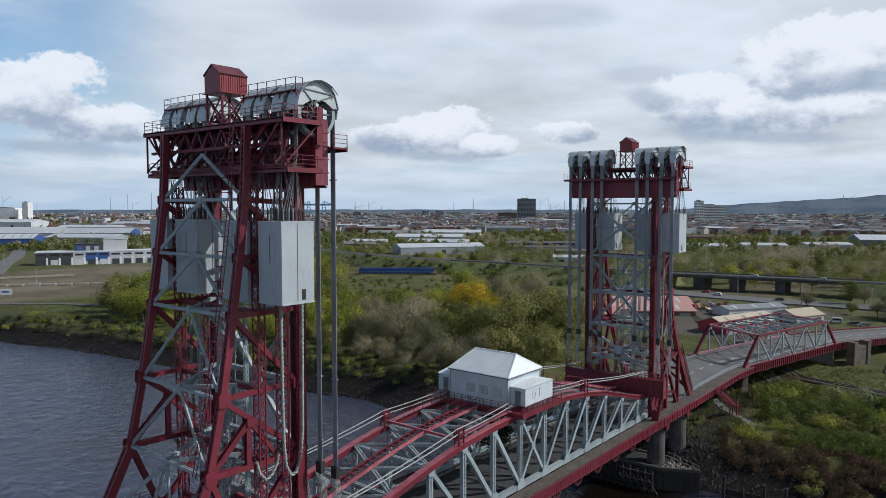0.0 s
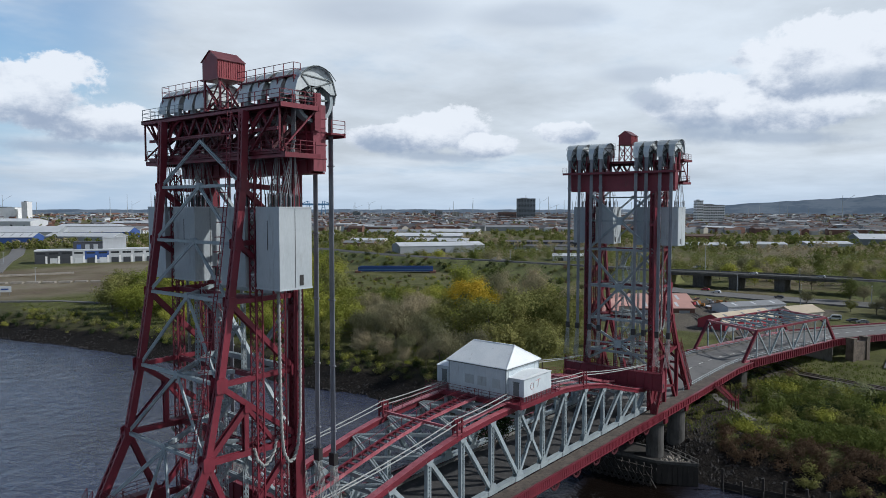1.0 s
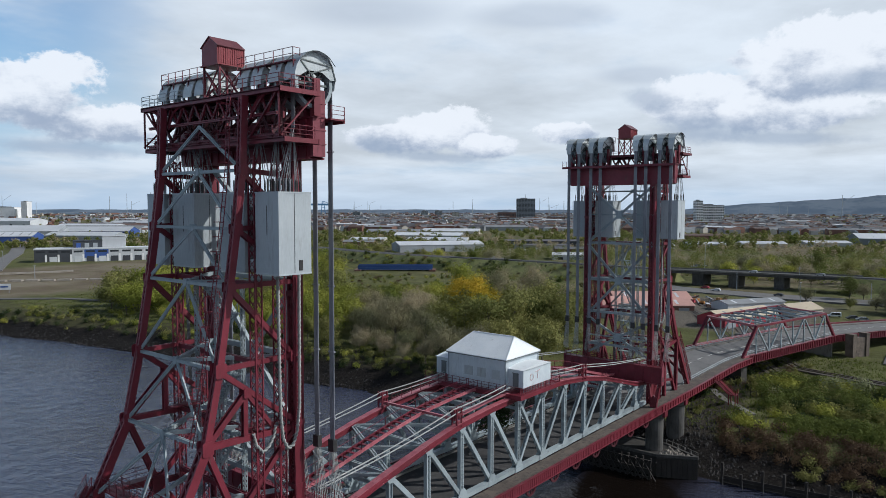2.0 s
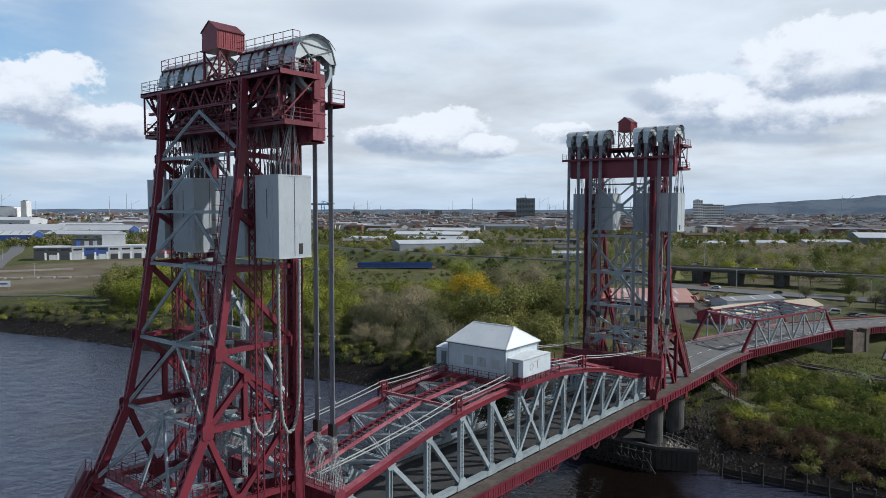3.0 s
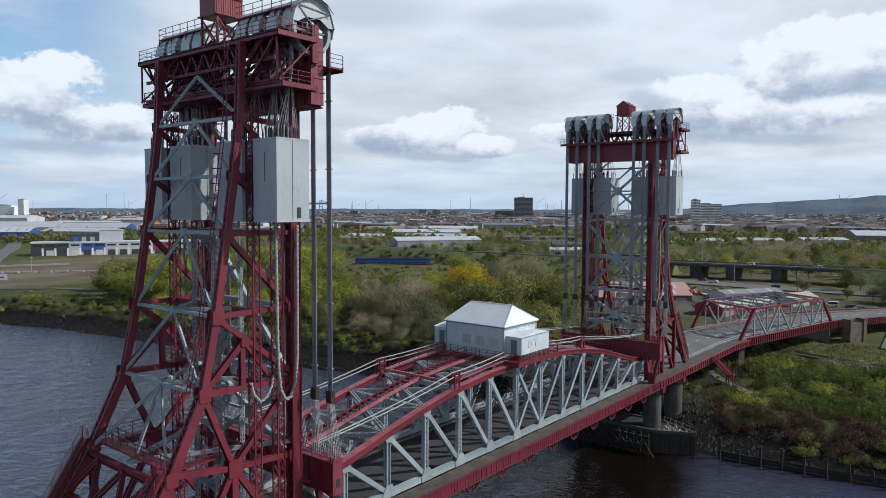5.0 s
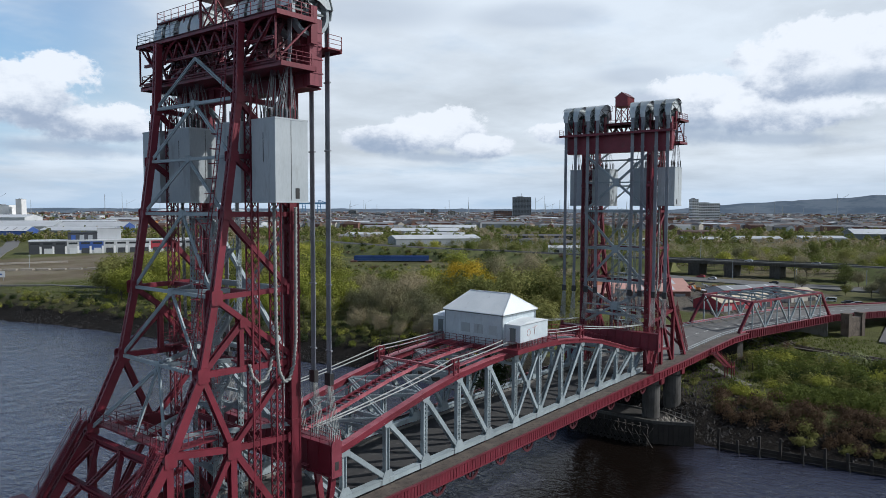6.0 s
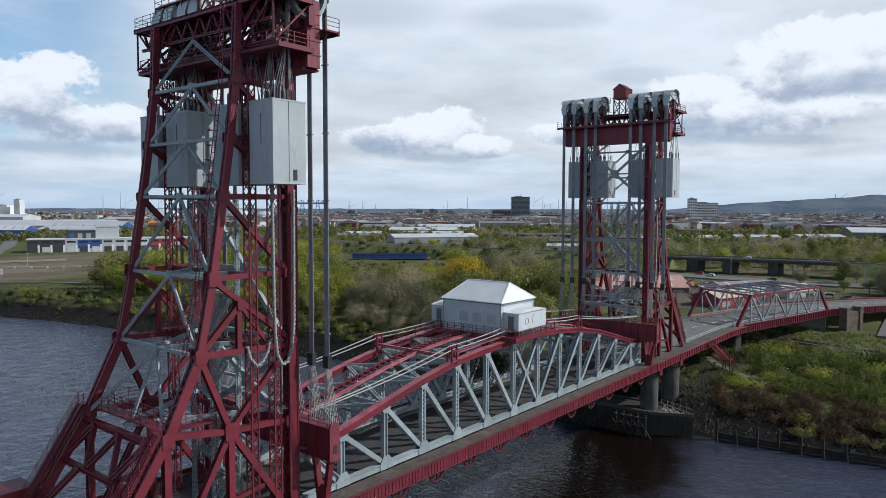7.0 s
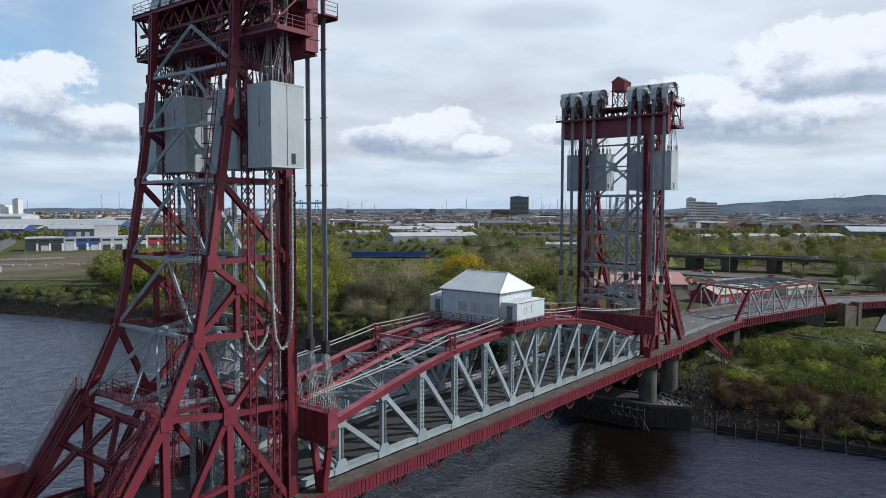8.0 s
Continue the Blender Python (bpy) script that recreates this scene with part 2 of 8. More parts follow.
# ------------------------------------------------------------------ mesh helpers
class Geo:
    """Collects boxes, beams and plates for one mesh."""

    def __init__(self):
        self.v, self.f = [], []

    def raw(self, verts, faces):
        o = len(self.v)
        self.v += [tuple(p) for p in verts]
        self.f += [tuple(i + o for i in q) for q in faces]
        return self

    def frame_box(self, c, ax, ay, az):
        """A box round c with half edges ax, ay, az (a right-handed set)."""
        c, ax, ay, az = Vector(c), Vector(ax), Vector(ay), Vector(az)
        p = [c + i * ax + j * ay + k * az for k in (-1, 1) for j in (-1, 1) for i in (-1, 1)]
        return self.raw(p, [(0, 2, 3, 1), (4, 5, 7, 6), (0, 1, 5, 4), (2, 6, 7, 3), (0, 4, 6, 2), (1, 3, 7, 5)])

    def box(self, x0, x1, y0, y1, z0, z1):
        return self.frame_box(((x0 + x1) / 2, (y0 + y1) / 2, (z0 + z1) / 2), (abs(x1 - x0) / 2, 0, 0), (0, abs(y1 - y0) / 2, 0), (0, 0, abs(z1 - z0) / 2))

    def beam(self, p0, p1, w, h, up=(0, 0, 1)):
        """A bar from p0 to p1, w across and h along up."""
        p0, p1 = Vector(p0), Vector(p1)
        d = p1 - p0
        s = d.cross(Vector(up)).normalized()
        u = s.cross(d).normalized()
        return self.frame_box((p0 + p1) / 2, d / 2, -s * (w / 2), u * (h / 2))

    def channel(self, p0, p1, w, h, up=(0, 0, 1), t=0.1, web=0.06):
        """An I-like bar: two flanges at the edges of h and a thinner web."""
        p0, p1 = Vector(p0), Vector(p1)
        d = p1 - p0
        s = d.cross(Vector(up)).normalized()
        u = s.cross(d).normalized()
        for q in (-1, 1):
            self.frame_box((p0 + p1) / 2 + u * q * (h / 2 - t / 2), d / 2, -s * (w / 2), u * (t / 2))
        self.frame_box((p0 + p1) / 2, d / 2, -s * (max(web, w * 0.3) / 2), u * (h / 2 - t))
        return self

    def laced(self, p0, p1, w, h, up=(0, 0, 1), t=0.09, bar=0.09, pitch=1.0, double=False):
        """A built-up bar: two side plates h deep, w apart, joined by zigzag lacing on both open faces, with end plates."""
        p0, p1 = Vector(p0), Vector(p1)
        d = p1 - p0
        length = d.length
        e = d / length
        s = d.cross(Vector(up)).normalized()
        u = s.cross(d).normalized()
        for q in (-1, 1):
            self.frame_box((p0 + p1) / 2 + s * q * (w / 2 - t / 2), d / 2, -s * (t / 2), u * (h / 2))
            for r in (-1, 1):
                self.frame_box((p0 + p1) / 2 + s * q * (w / 2 - t - 0.03) + u * r * (h / 2 - 0.025), d / 2, -s * 0.045, u * 0.022)
        count = max(2, int(length / (w * pitch)))
        end = min(0.5, length * 0.05)
        for r in (-1, 1):
            o = u * r * (h / 2 - 0.05)
            for a, b in ((0, end), (length - end, length)):
                self.frame_box(p0 + e * (a + b) / 2 + o, e * (b - a) / 2, -s * (w / 2 - t), u * 0.03)
            for i in range(count):
                a = p0 + e * (end + (length - 2 * end) * i / count)
                b = p0 + e * (end + (length - 2 * end) * (i + 1) / count)
                k = 1 if i % 2 == 0 else -1
                for kk in ((k, -k) if double else (k,)):
                    self.beam(a + o + s * kk * (w / 2 - t), b + o - s * kk * (w / 2 - t), bar, 0.03, u)
        return self

    def lattice(self, p0, p1, w, h, up=(0, 0, 1), corner=0.1, bar=0.05, pitch=1.0):
        """A four-cornered open lattice column with crossed lacing on every face."""
        p0, p1 = Vector(p0), Vector(p1)
        d = p1 - p0
        length = d.length
        e = d / length
        s = d.cross(Vector(up)).normalized()
        u = s.cross(d).normalized()
        for a in (-1, 1):
            for b in (-1, 1):
                o = s * a * (w / 2) + u * b * (h / 2)
                self.beam(p0 + o, p1 + o, corner, corner, u)
        count = max(2, int(length / (w * pitch)))
        for i in range(count):
            a, b = p0 + d * (i / count), p0 + d * ((i + 1) / count)
            for k in (-1, 1):
                for q in (-1, 1):
                    self.beam(a + s * q * w / 2 + u * k * h / 2, b - s * q * w / 2 + u * k * h / 2, bar, 0.03, u)
                    self.beam(a + u * q * h / 2 + s * k * w / 2, b - u * q * h / 2 + s * k * w / 2, bar, 0.03, s)
        return self

    def tube(self, pts, r, sides=8):
        """A round bar along points."""
        pts = [Vector(p) for p in pts]
        rings = []
        for i, p in enumerate(pts):
            d = (pts[min(i + 1, len(pts) - 1)] - pts[max(i - 1, 0)]).normalized()
            a = d.orthogonal().normalized() if abs(d.z) > 0.98 else d.cross(Vector((0, 0, 1))).normalized()
            b = d.cross(a)
            rr = r[i] if isinstance(r, (list, tuple)) else r
            rings.append([p + (a * math.cos(2 * math.pi * k / sides) + b * math.sin(2 * math.pi * k / sides)) * rr for k in range(sides)])
        v = [q for ring in rings for q in ring]
        f = [(i * sides + k, i * sides + (k + 1) % sides, (i + 1) * sides + (k + 1) % sides, (i + 1) * sides + k) for i in range(len(pts) - 1) for k in range(sides)]
        f += [tuple(reversed(range(sides))), tuple(range((len(pts) - 1) * sides, len(pts) * sides))]
        return self.raw(v, f)

    def slab(self, poly, off):
        """A plate: the polygon (points in order) thickened by the vector off, centred on it."""
        off = Vector(off)
        n = len(poly)
        a = [Vector(p) - off / 2 for p in poly]
        b = [Vector(p) + off / 2 for p in poly]
        return self.raw(a + b, [tuple(reversed(range(n))), tuple(range(n, 2 * n))] + [(i, (i + 1) % n, n + (i + 1) % n, n + i) for i in range(n)])

    def mesh(self, name):
        me = bpy.data.meshes.new(name)
        me.from_pydata(self.v, [], self.f)
        bm = bmesh.new()
        bm.from_mesh(me)
        bmesh.ops.recalc_face_normals(bm, faces=bm.faces)
        bm.to_mesh(me)
        bm.free()
        return me


def thing(name, at, label, category, group="", kind=""):
    ob = new(name)
    ob.empty_display_size = 0.5
    ob.location = at
    return tagged(ob, label, category, group, kind)


def put(ob, parent):
    ob.parent = parent
    if parent.parent is None:
        ob.matrix_parent_inverse = Matrix.Translation(-parent.location)
    return ob


def part(name, geo, material, parent, label="", smooth=False):
    me = geo.mesh(name) if isinstance(geo, Geo) else geo
    if not me.materials:
        me.materials.append(material)
    if smooth:
        for p in me.polygons:
            p.use_smooth = True
    ob = put(new(name, me), parent)
    if label:
        ob["label"] = label
    return ob


def single(name, geo, material, label, category, group="", kind="", smooth=False):
    me = geo.mesh(name)
    me.materials.append(material)
    if smooth:
        for p in me.polygons:
            p.use_smooth = True
    return tagged(new(name, me), label, category, group, kind)


def railing(parent, pts, height=1.1, gap=1.8, material=None, rails=3, name="railing", thick=0.055):
    """Posts and rails along points; one mesh a run."""
    g = Geo()
    pts = [Vector(p) for p in pts]
    for a, b in zip(pts, pts[1:]):
        n = max(1, round((b - a).length / gap))
        for i in range(n + 1):
            p = a.lerp(b, i / n)
            g.beam(p, p + Vector((0, 0, height)), thick, thick, (1, 0.01, 0))
        for r in range(rails):
            z = Vector((0, 0, height * (r + 1) / rails))
            g.beam(a + z, b + z, thick * 0.8, thick * 0.8)
    return part(name, g, material or RED, parent)

# ------------------------------------------------------------------ water and ground
WATER_Z, LAND_Z = -12.5, -7.0


SHORE = [(-600, 130.0), (-44, 47.2), (-21, 43.8), (-14, 44.2), (60, 46.2), (75, 45.7), (180, 32.0), (240, 17.5), (262, 11.0), (1400, -1000.0)]


def bank_x(y):
    """The far waterline: where the river meets the land, by y."""
    for (ya, xa), (yb, xb) in zip(SHORE, SHORE[1:]):
        if y <= yb:
            return xa + (xb - xa) * (y - ya) / (yb - ya)
    return SHORE[-1][1]


def land_z(x, y):
    d = x - bank_x(y) + (2.5 if y > -10 else 0.8) * noise.noise((x * 0.06, y * 0.06, 0))
    if d < 0:
        return WATER_Z - 0.6 + max(d, -30) * 0.12
    slope = 16 if y > 20 else (13 if y > -14 else 15)
    t = min(1, d / slope)
    z = WATER_Z + 0.15 + (LAND_Z - WATER_Z) * (t * t * (3 - 2 * t) * 0.4 + t * 0.6)
    z += 0.5 * noise.noise((x * 0.15, y * 0.15, 3)) * t + 0.35 * noise.noise((x * 0.5, y * 0.5, 5)) * min(1, d / 3)
    return z


def ground_material():
    m = bpy.data.materials.new("land")
    m.use_nodes = True
    n = Nodes(m.node_tree)
    bsdf = m.node_tree.nodes["Principled BSDF"]
    pos = n.add("ShaderNodeNewGeometry").outputs["Position"]
    sep = n.add("ShaderNodeSeparateXYZ", {0: pos})
    x, y, z = sep.outputs
    big = n.noise(pos, 0.014, 4, 0.6)
    mid = n.noise(pos, 0.11, 5, 0.65)
    small = n.noise(pos, 1.6, 4, 0.7)
    grass = n.mix(n.step(mid, 0.36, 0.62), (0.062, 0.074, 0.023, 1), (0.115, 0.130, 0.043, 1))
    grass = n.mix(n.lerp(small, 0.3, 0.75, 0, 0.6), grass, (0.12, 0.105, 0.05, 1))
    earth = n.mix(n.step(mid, 0.4, 0.6), (0.13, 0.098, 0.066, 1), (0.20, 0.165, 0.12, 1))
    far = n.step(x, 240, 330)
    col = n.mix(n.math("MULTIPLY", n.step(big, 0.47, 0.58), n.lerp(far, 0, 1, 0.12, 0.7)), grass, earth)
    # the cleared site behind the far bank
    site = n.math("MULTIPLY", n.step(y, 300, 325), n.math("SUBTRACT", 1.0, n.step(y, 470, 500)))
    site = n.math("MULTIPLY", site, n.math("SUBTRACT", 1.0, n.step(x, 190, 230)))
    col = n.mix(n.math("MULTIPLY", site, n.lerp(mid, 0.3, 0.7, 0.95, 0.6)), col, n.mix(n.step(big, 0.4, 0.6), (0.15, 0.115, 0.085, 1), (0.23, 0.195, 0.15, 1)))
    # trodden earth of the scrap yard
    yard = n.math("MULTIPLY", n.math("MULTIPLY", n.step(x, 163, 172), n.math("SUBTRACT", 1.0, n.step(x, 254, 264))), n.math("MULTIPLY", n.step(y, -4, 3), n.math("SUBTRACT", 1.0, n.step(y, 88, 98))))
    col = n.mix(n.math("MULTIPLY", yard, 0.9), col, n.mix(n.step(small, 0.4, 0.6), (0.085, 0.072, 0.062, 1), (0.17, 0.15, 0.13, 1)))
    # bare dark soil under the bridge and along the bank, deck shade coloured in
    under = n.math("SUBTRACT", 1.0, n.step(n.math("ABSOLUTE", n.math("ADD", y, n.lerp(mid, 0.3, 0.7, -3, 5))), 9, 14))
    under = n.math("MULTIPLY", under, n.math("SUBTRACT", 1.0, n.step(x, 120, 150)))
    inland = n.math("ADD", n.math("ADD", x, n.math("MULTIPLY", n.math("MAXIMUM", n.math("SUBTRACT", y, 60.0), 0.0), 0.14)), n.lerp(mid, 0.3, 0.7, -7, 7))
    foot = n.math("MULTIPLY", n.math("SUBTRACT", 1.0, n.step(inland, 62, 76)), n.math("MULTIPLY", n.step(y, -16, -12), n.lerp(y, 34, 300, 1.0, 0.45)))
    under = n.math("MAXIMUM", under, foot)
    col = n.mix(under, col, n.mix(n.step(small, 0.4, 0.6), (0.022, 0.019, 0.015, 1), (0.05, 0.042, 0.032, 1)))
    # mud and stones by the water
    mud = n.mix(n.step(small, 0.4, 0.6), (0.008, 0.007, 0.0065, 1), (0.020, 0.017, 0.0145, 1))
    zz = n.math("ADD", z, n.lerp(mid, 0.3, 0.7, -1.1, 1.1))
    col = n.mix(n.math("SUBTRACT", 1.0, n.step(zz, -8.9, -7.7)), col, mud)
    n.t.links.new(col, bsdf.inputs["Base Color"])
    bsdf.inputs["Roughness"].default_value = 0.95
    bsdf.inputs["Specular IOR Level"].default_value = 0.15
    bp = n.add("ShaderNodeBump", {"Height": n.noise(pos, 0.9, 6, 0.75), "Strength": 0.8, "Distance": 0.5})
    n.t.links.new(bp.outputs[0], bsdf.inputs["Normal"])
    return m


def axis_steps(lo, hi, a, b, fine, growth=1.13):
    """Coordinates from lo to hi, fine between a and b, then in growing steps."""
    out = list(np.arange(a, b + fine, fine))
    s = fine
    while out[-1] < hi:
        s *= growth
        out.append(min(hi, out[-1] + s))
    s = fine
    while out[0] > lo:
        s *= growth
        out.insert(0, max(lo, out[0] - s))
    return [float(v) for v in out]


def build_ground():
    xs = axis_steps(-30, 4850, 20, 150, 1.6)
    ys = axis_steps(-3600, 4850, -75, 150, 1.8)
    v = [(x, y, land_z(x, y)) for y in ys for x in xs]
    w = len(xs)
    f = [(j * w + i, j * w + i + 1, (j + 1) * w + i + 1, (j + 1) * w + i) for j in range(len(ys) - 1) for i in range(w - 1)]
    me = bpy.data.meshes.new("ground")
    me.from_pydata(v, [], f)
    for p in me.polygons:
        p.use_smooth = True
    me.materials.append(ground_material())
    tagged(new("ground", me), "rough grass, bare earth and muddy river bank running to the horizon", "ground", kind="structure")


def build_water():
    m = bpy.data.materials.new("river_water")
    m.use_nodes = True
    n = Nodes(m.node_tree)
    bsdf = m.node_tree.nodes["Principled BSDF"]
    pos = n.add("ShaderNodeNewGeometry").outputs["Position"]
    # short wind waves drawn out across the wind, over a slow swell
    waves = n.add("ShaderNodeMapping", {0: pos, 2: (0, 0, 0.75), 3: (1.0, 0.38, 1)}).outputs[0]
    warp = n.vec("ADD", waves, n.vec("MULTIPLY", n.noise(pos, 0.25, 3, 0.5, "Color"), (1.6, 1.6, 0)))
    a = n.noise(warp, 1.5, 3, 0.65)
    b = n.noise(warp, 0.75, 3, 0.5)
    c = n.noise(pos, 0.06, 3, 0.5)
    h = n.math("ADD", n.math("MULTIPLY", a, 1.1), n.math("ADD", b, n.math("MULTIPLY", c, 1.2)))
    col = n.mix(n.step(n.noise(pos, 0.02, 3), 0.35, 0.65), (0.038, 0.044, 0.074, 1), (0.040, 0.040, 0.056, 1))
    # bridge's dark reflection coloured into calmer water by the far pier, ripples elsewhere
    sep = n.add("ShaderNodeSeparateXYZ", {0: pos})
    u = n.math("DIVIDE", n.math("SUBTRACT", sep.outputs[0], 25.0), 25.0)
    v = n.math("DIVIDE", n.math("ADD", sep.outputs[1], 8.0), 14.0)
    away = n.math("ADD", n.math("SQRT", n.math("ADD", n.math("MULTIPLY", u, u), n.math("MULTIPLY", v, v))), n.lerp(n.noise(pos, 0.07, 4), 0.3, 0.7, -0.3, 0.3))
    off_reflection = n.step(away, 0.65, 1.2)
    n.t.links.new(n.mix(off_reflection, (0.007, 0.005, 0.004, 1), col), bsdf.inputs["Base Color"])
    bsdf.inputs["Roughness"].default_value = 0.07
    bsdf.inputs["IOR"].default_value = 1.33
    n.t.links.new(n.lerp(off_reflection, 0, 1, 0.25, 1.0), bsdf.inputs["Specular IOR Level"])
    bp = n.add("ShaderNodeBump", {"Height": h, "Strength": n.lerp(off_reflection, 0, 1, 0.45, 1.0), "Distance": 0.26})
    n.t.links.new(bp.outputs[0], bsdf.inputs["Normal"])
    g = Geo()
    g.raw([(-900, -900, WATER_Z), (160, -900, WATER_Z), (160, 1200, WATER_Z), (-900, 1200, WATER_Z)], [(0, 1, 2, 3)])
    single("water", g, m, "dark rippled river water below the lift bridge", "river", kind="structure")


build_ground()
build_water()

# ------------------------------------------------------------------ lift towers
# height and distance from the middle of the river of the raked rear legs
REAR = [(45.6, 46.65), (39.3, 46.95), (34.3, 47.6), (29.4, 48.35), (22.5, 49.5), (16.2, 50.85), (10.0, 53.9), (4.2, 57.7), (-0.6, 60.8)]
FRONT_X, LEG_Y, ROPE_X = 41.35, 6.5, 40.1
SHEAVE_Y = (3.5, 5.45, 8.0, 10.1)


def rear_x(z):
    for (za, xa), (zb, xb) in zip(REAR, REAR[1:]):
        if zb <= z <= za:
            return xa + (xb - xa) * (za - z) / (za - zb)
    return REAR[-1][1]


def gusset(g, c, r, up, side, thick, across):
    """An eight-sided joint plate round c in the plane of up and side."""
    c, up, side = Vector(c), Vector(up), Vector(side)
    pts = [c + side * (r * i) + up * (r * j) for i, j in ((-0.62, -1), (0.62, -1), (0.86, -0.8), (0.86, 0.8), (0.62, 1), (-0.62, 1), (-0.86, 0.8), (-0.86, -0.8))]
    g.slab(pts, Vector(across).normalized() * thick)


def twisted(root, pts, r, pitch=0.42):
    """A thick sleeve with a twist: two strands winding round the line of points."""
    line, left = [], 0.0
    for a, b in zip(pts, pts[1:]):
        n = max(2, int((b - a).length / (pitch / 4)))
        line += [a.lerp(b, k / n) for k in range(n)]
    line.append(pts[-1])
    for lobe in range(2):
        strand = []
        for i, p in enumerate(line):
            d = (line[min(i + 1, len(line) - 1)] - line[max(i - 1, 0)]).normalized()
            u = d.cross(Vector((0, 1, 0))).normalized()
            w = d.cross(u)
            t = i * math.pi / 4 + lobe * math.pi
            strand.append(p + (u * math.cos(t) + w * math.sin(t)) * r * 0.5)
        g = Geo()
        g.tube(strand, r * 0.62, 6)
        part("strand", g, HOSE, root, smooth=True)


def build_tower(s, x0, where):
    """One lift tower; s is the way from the river to the land, x0 shifts it along the bridge."""
    P = lambda ax, y, z: Vector((x0 + s * ax, y, z))
    S = Vector((s, 0, 0))
    Xv, Yv, Zv = Vector((1, 0, 0)), Vector((0, 1, 0)), Vector((0, 0, 1))
    tw = thing("lift_tower", P(45, 0, -0.6), "dark red steel lift tower with grey bracing " + where, "bridge tower", "lift towers")
    for q in (-1, 1):
        y = q * LEG_Y
        # upright river leg: a box with proud edge angles and splice bands
        g = Geo()
        g.laced(P(FRONT_X, y, -0.8), P(FRONT_X, y, 40.4), 0.92, 0.95, S, t=0.12, bar=0.13, pitch=0.85, double=True)
        for ex in (-0.45, 0.45):
            for ey in (-0.4, 0.4):
                c = P(FRONT_X + ex, y + ey, 0)
                g.box(c.x - 0.09, c.x + 0.09, c.y - 0.09, c.y + 0.09, -0.8, 40.4)
        for z in np.arange(4, 40, 6.0):
            g.box(x0 + s * FRONT_X - 0.58, x0 + s * FRONT_X + 0.58, y - 0.53, y + 0.53, z, z + 0.5)
        part("front_leg", g, RED, tw)
        # raked land leg, in straight lengths between joints
        g = Geo()
        for (za, xa), (zb, xb) in zip(REAR, REAR[1:]):
            w = 0.78 if zb < 15 else 0.6
            g.laced(P(xa, y, za), P(xb, y, zb), w, w * 1.05, S, t=0.12, bar=0.12, pitch=0.9)
            gusset(g, P(xb, y + 0.44, zb), 0.62 if zb < 25 else 0.45, Zv, Xv, 0.05, Yv)
            gusset(g, P(xb, y - 0.44, zb), 0.62 if zb < 25 else 0.45, Zv, Xv, 0.05, Yv)
        part("rear_leg", g, RED, tw)
        # side bracing
        def brace(a, b, w=0.42, h=0.42, kind="beam", name="side_brace", material=RED):
            gg = Geo()
            pa, pb = P(a[0], y, a[1]), P(b[0], y, b[1])
            if kind == "laced":
                gg.laced(pa, pb, w, h, Yv, t=0.08, bar=0.08)
            elif kind == "laced_side":
                gg.laced(pa, pb, h, w, Vector(pb - pa).cross(Yv), t=0.08, bar=0.08)
            else:
                gg.channel(pa, pb, w, h, Yv)
            return part(name, gg, material, tw)
        F = FRONT_X + 0.45
        brace((46.95, 39.3), (F, 39.0), name="side_strut")
        brace((46.95, 39.1), (F, 34.8)); brace((47.6, 34.3), (F, 30.2)); brace((47.6, 34.3), (F, 34.6), name="side_strut")
        brace((48.35, 29.4), (F, 29.4), name="side_strut")
        brace((48.0, 28.9), (F, 22.7), 0.46, 0.46)
        brace((49.5, 22.5), (F, 22.6), name="side_strut")
        brace((49.4, 22.3), (F, 16.6), 0.46, 0.46)
        brace((46.9, 20.1), (50.7, 16.4), 0.5, 0.5)
        brace((46.8, 20.0), (44.0, 16.4), 0.35, 0.35)
        brace((47.0, 19.8), (47.0, 16.2), 0.45, 0.45, name="side_post")
        brace((50.85, 16.2), (F, 15.9), 0.5, 0.5, name="side_strut")
        brace((50.8, 16.0), (48.0, 9.3), 0.5, 0.5)
        brace((F, 15.6), (48.0, 9.3), 0.46, 0.46)
        brace((53.8, 10.2), (48.0, 9.3), 0.5, 0.55, name="side_strut")
        brace((48.0, 9.3), (F, 8.9), 0.5, 0.5, name="side_strut")
        brace((48.0, 9.3), (F, 0.2), 0.55, 0.55)
        brace((48.0, 9.3), (53.6, -0.4), 0.5, 0.5)
        brace((48.0, 9.3), (48.0, -0.6), 0.6, 0.6, name="side_post")
        brace((53.9, 9.8), (53.9, -0.6), 0.6, 0.6, name="side_post")
        brace((52.4, 2.6), (44.6, 3.6), 0.4, 0.5, "laced_side", name="side_strut")
        for c, r in (((48.0, 9.3), 0.78), ((49.5, 22.5), 0.5), ((50.85, 16.2), 0.6), ((46.9, 20.1), 0.42), ((F, 22.6), 0.5), ((F, 15.9), 0.5), ((F, 8.9), 0.5)):
            for k in (-1, 1):
                g = Geo()
                gusset(g, P(c[0], y + k * 0.36, c[1]), r, Zv, Xv, 0.06, Yv)
                part("joint_plate", g, RED, tw)
        # latticed guide columns for the counterweights
        for gx in (45.55, 43.05):
            g = Geo()
            g.lattice(P(gx, y - q * 0.15, -0.6), P(gx, y - q * 0.15, 40.6), 0.8, 0.7, S, 0.11, 0.06, 1.1)
            part("guide_column", g, RED, tw)
    # rear face: grey struts with an inverted V over each
    levels = [39.3, 34.3, 29.4, 22.5, 16.2]
    apex = P(rear_x(43.4), 0, 43.4)
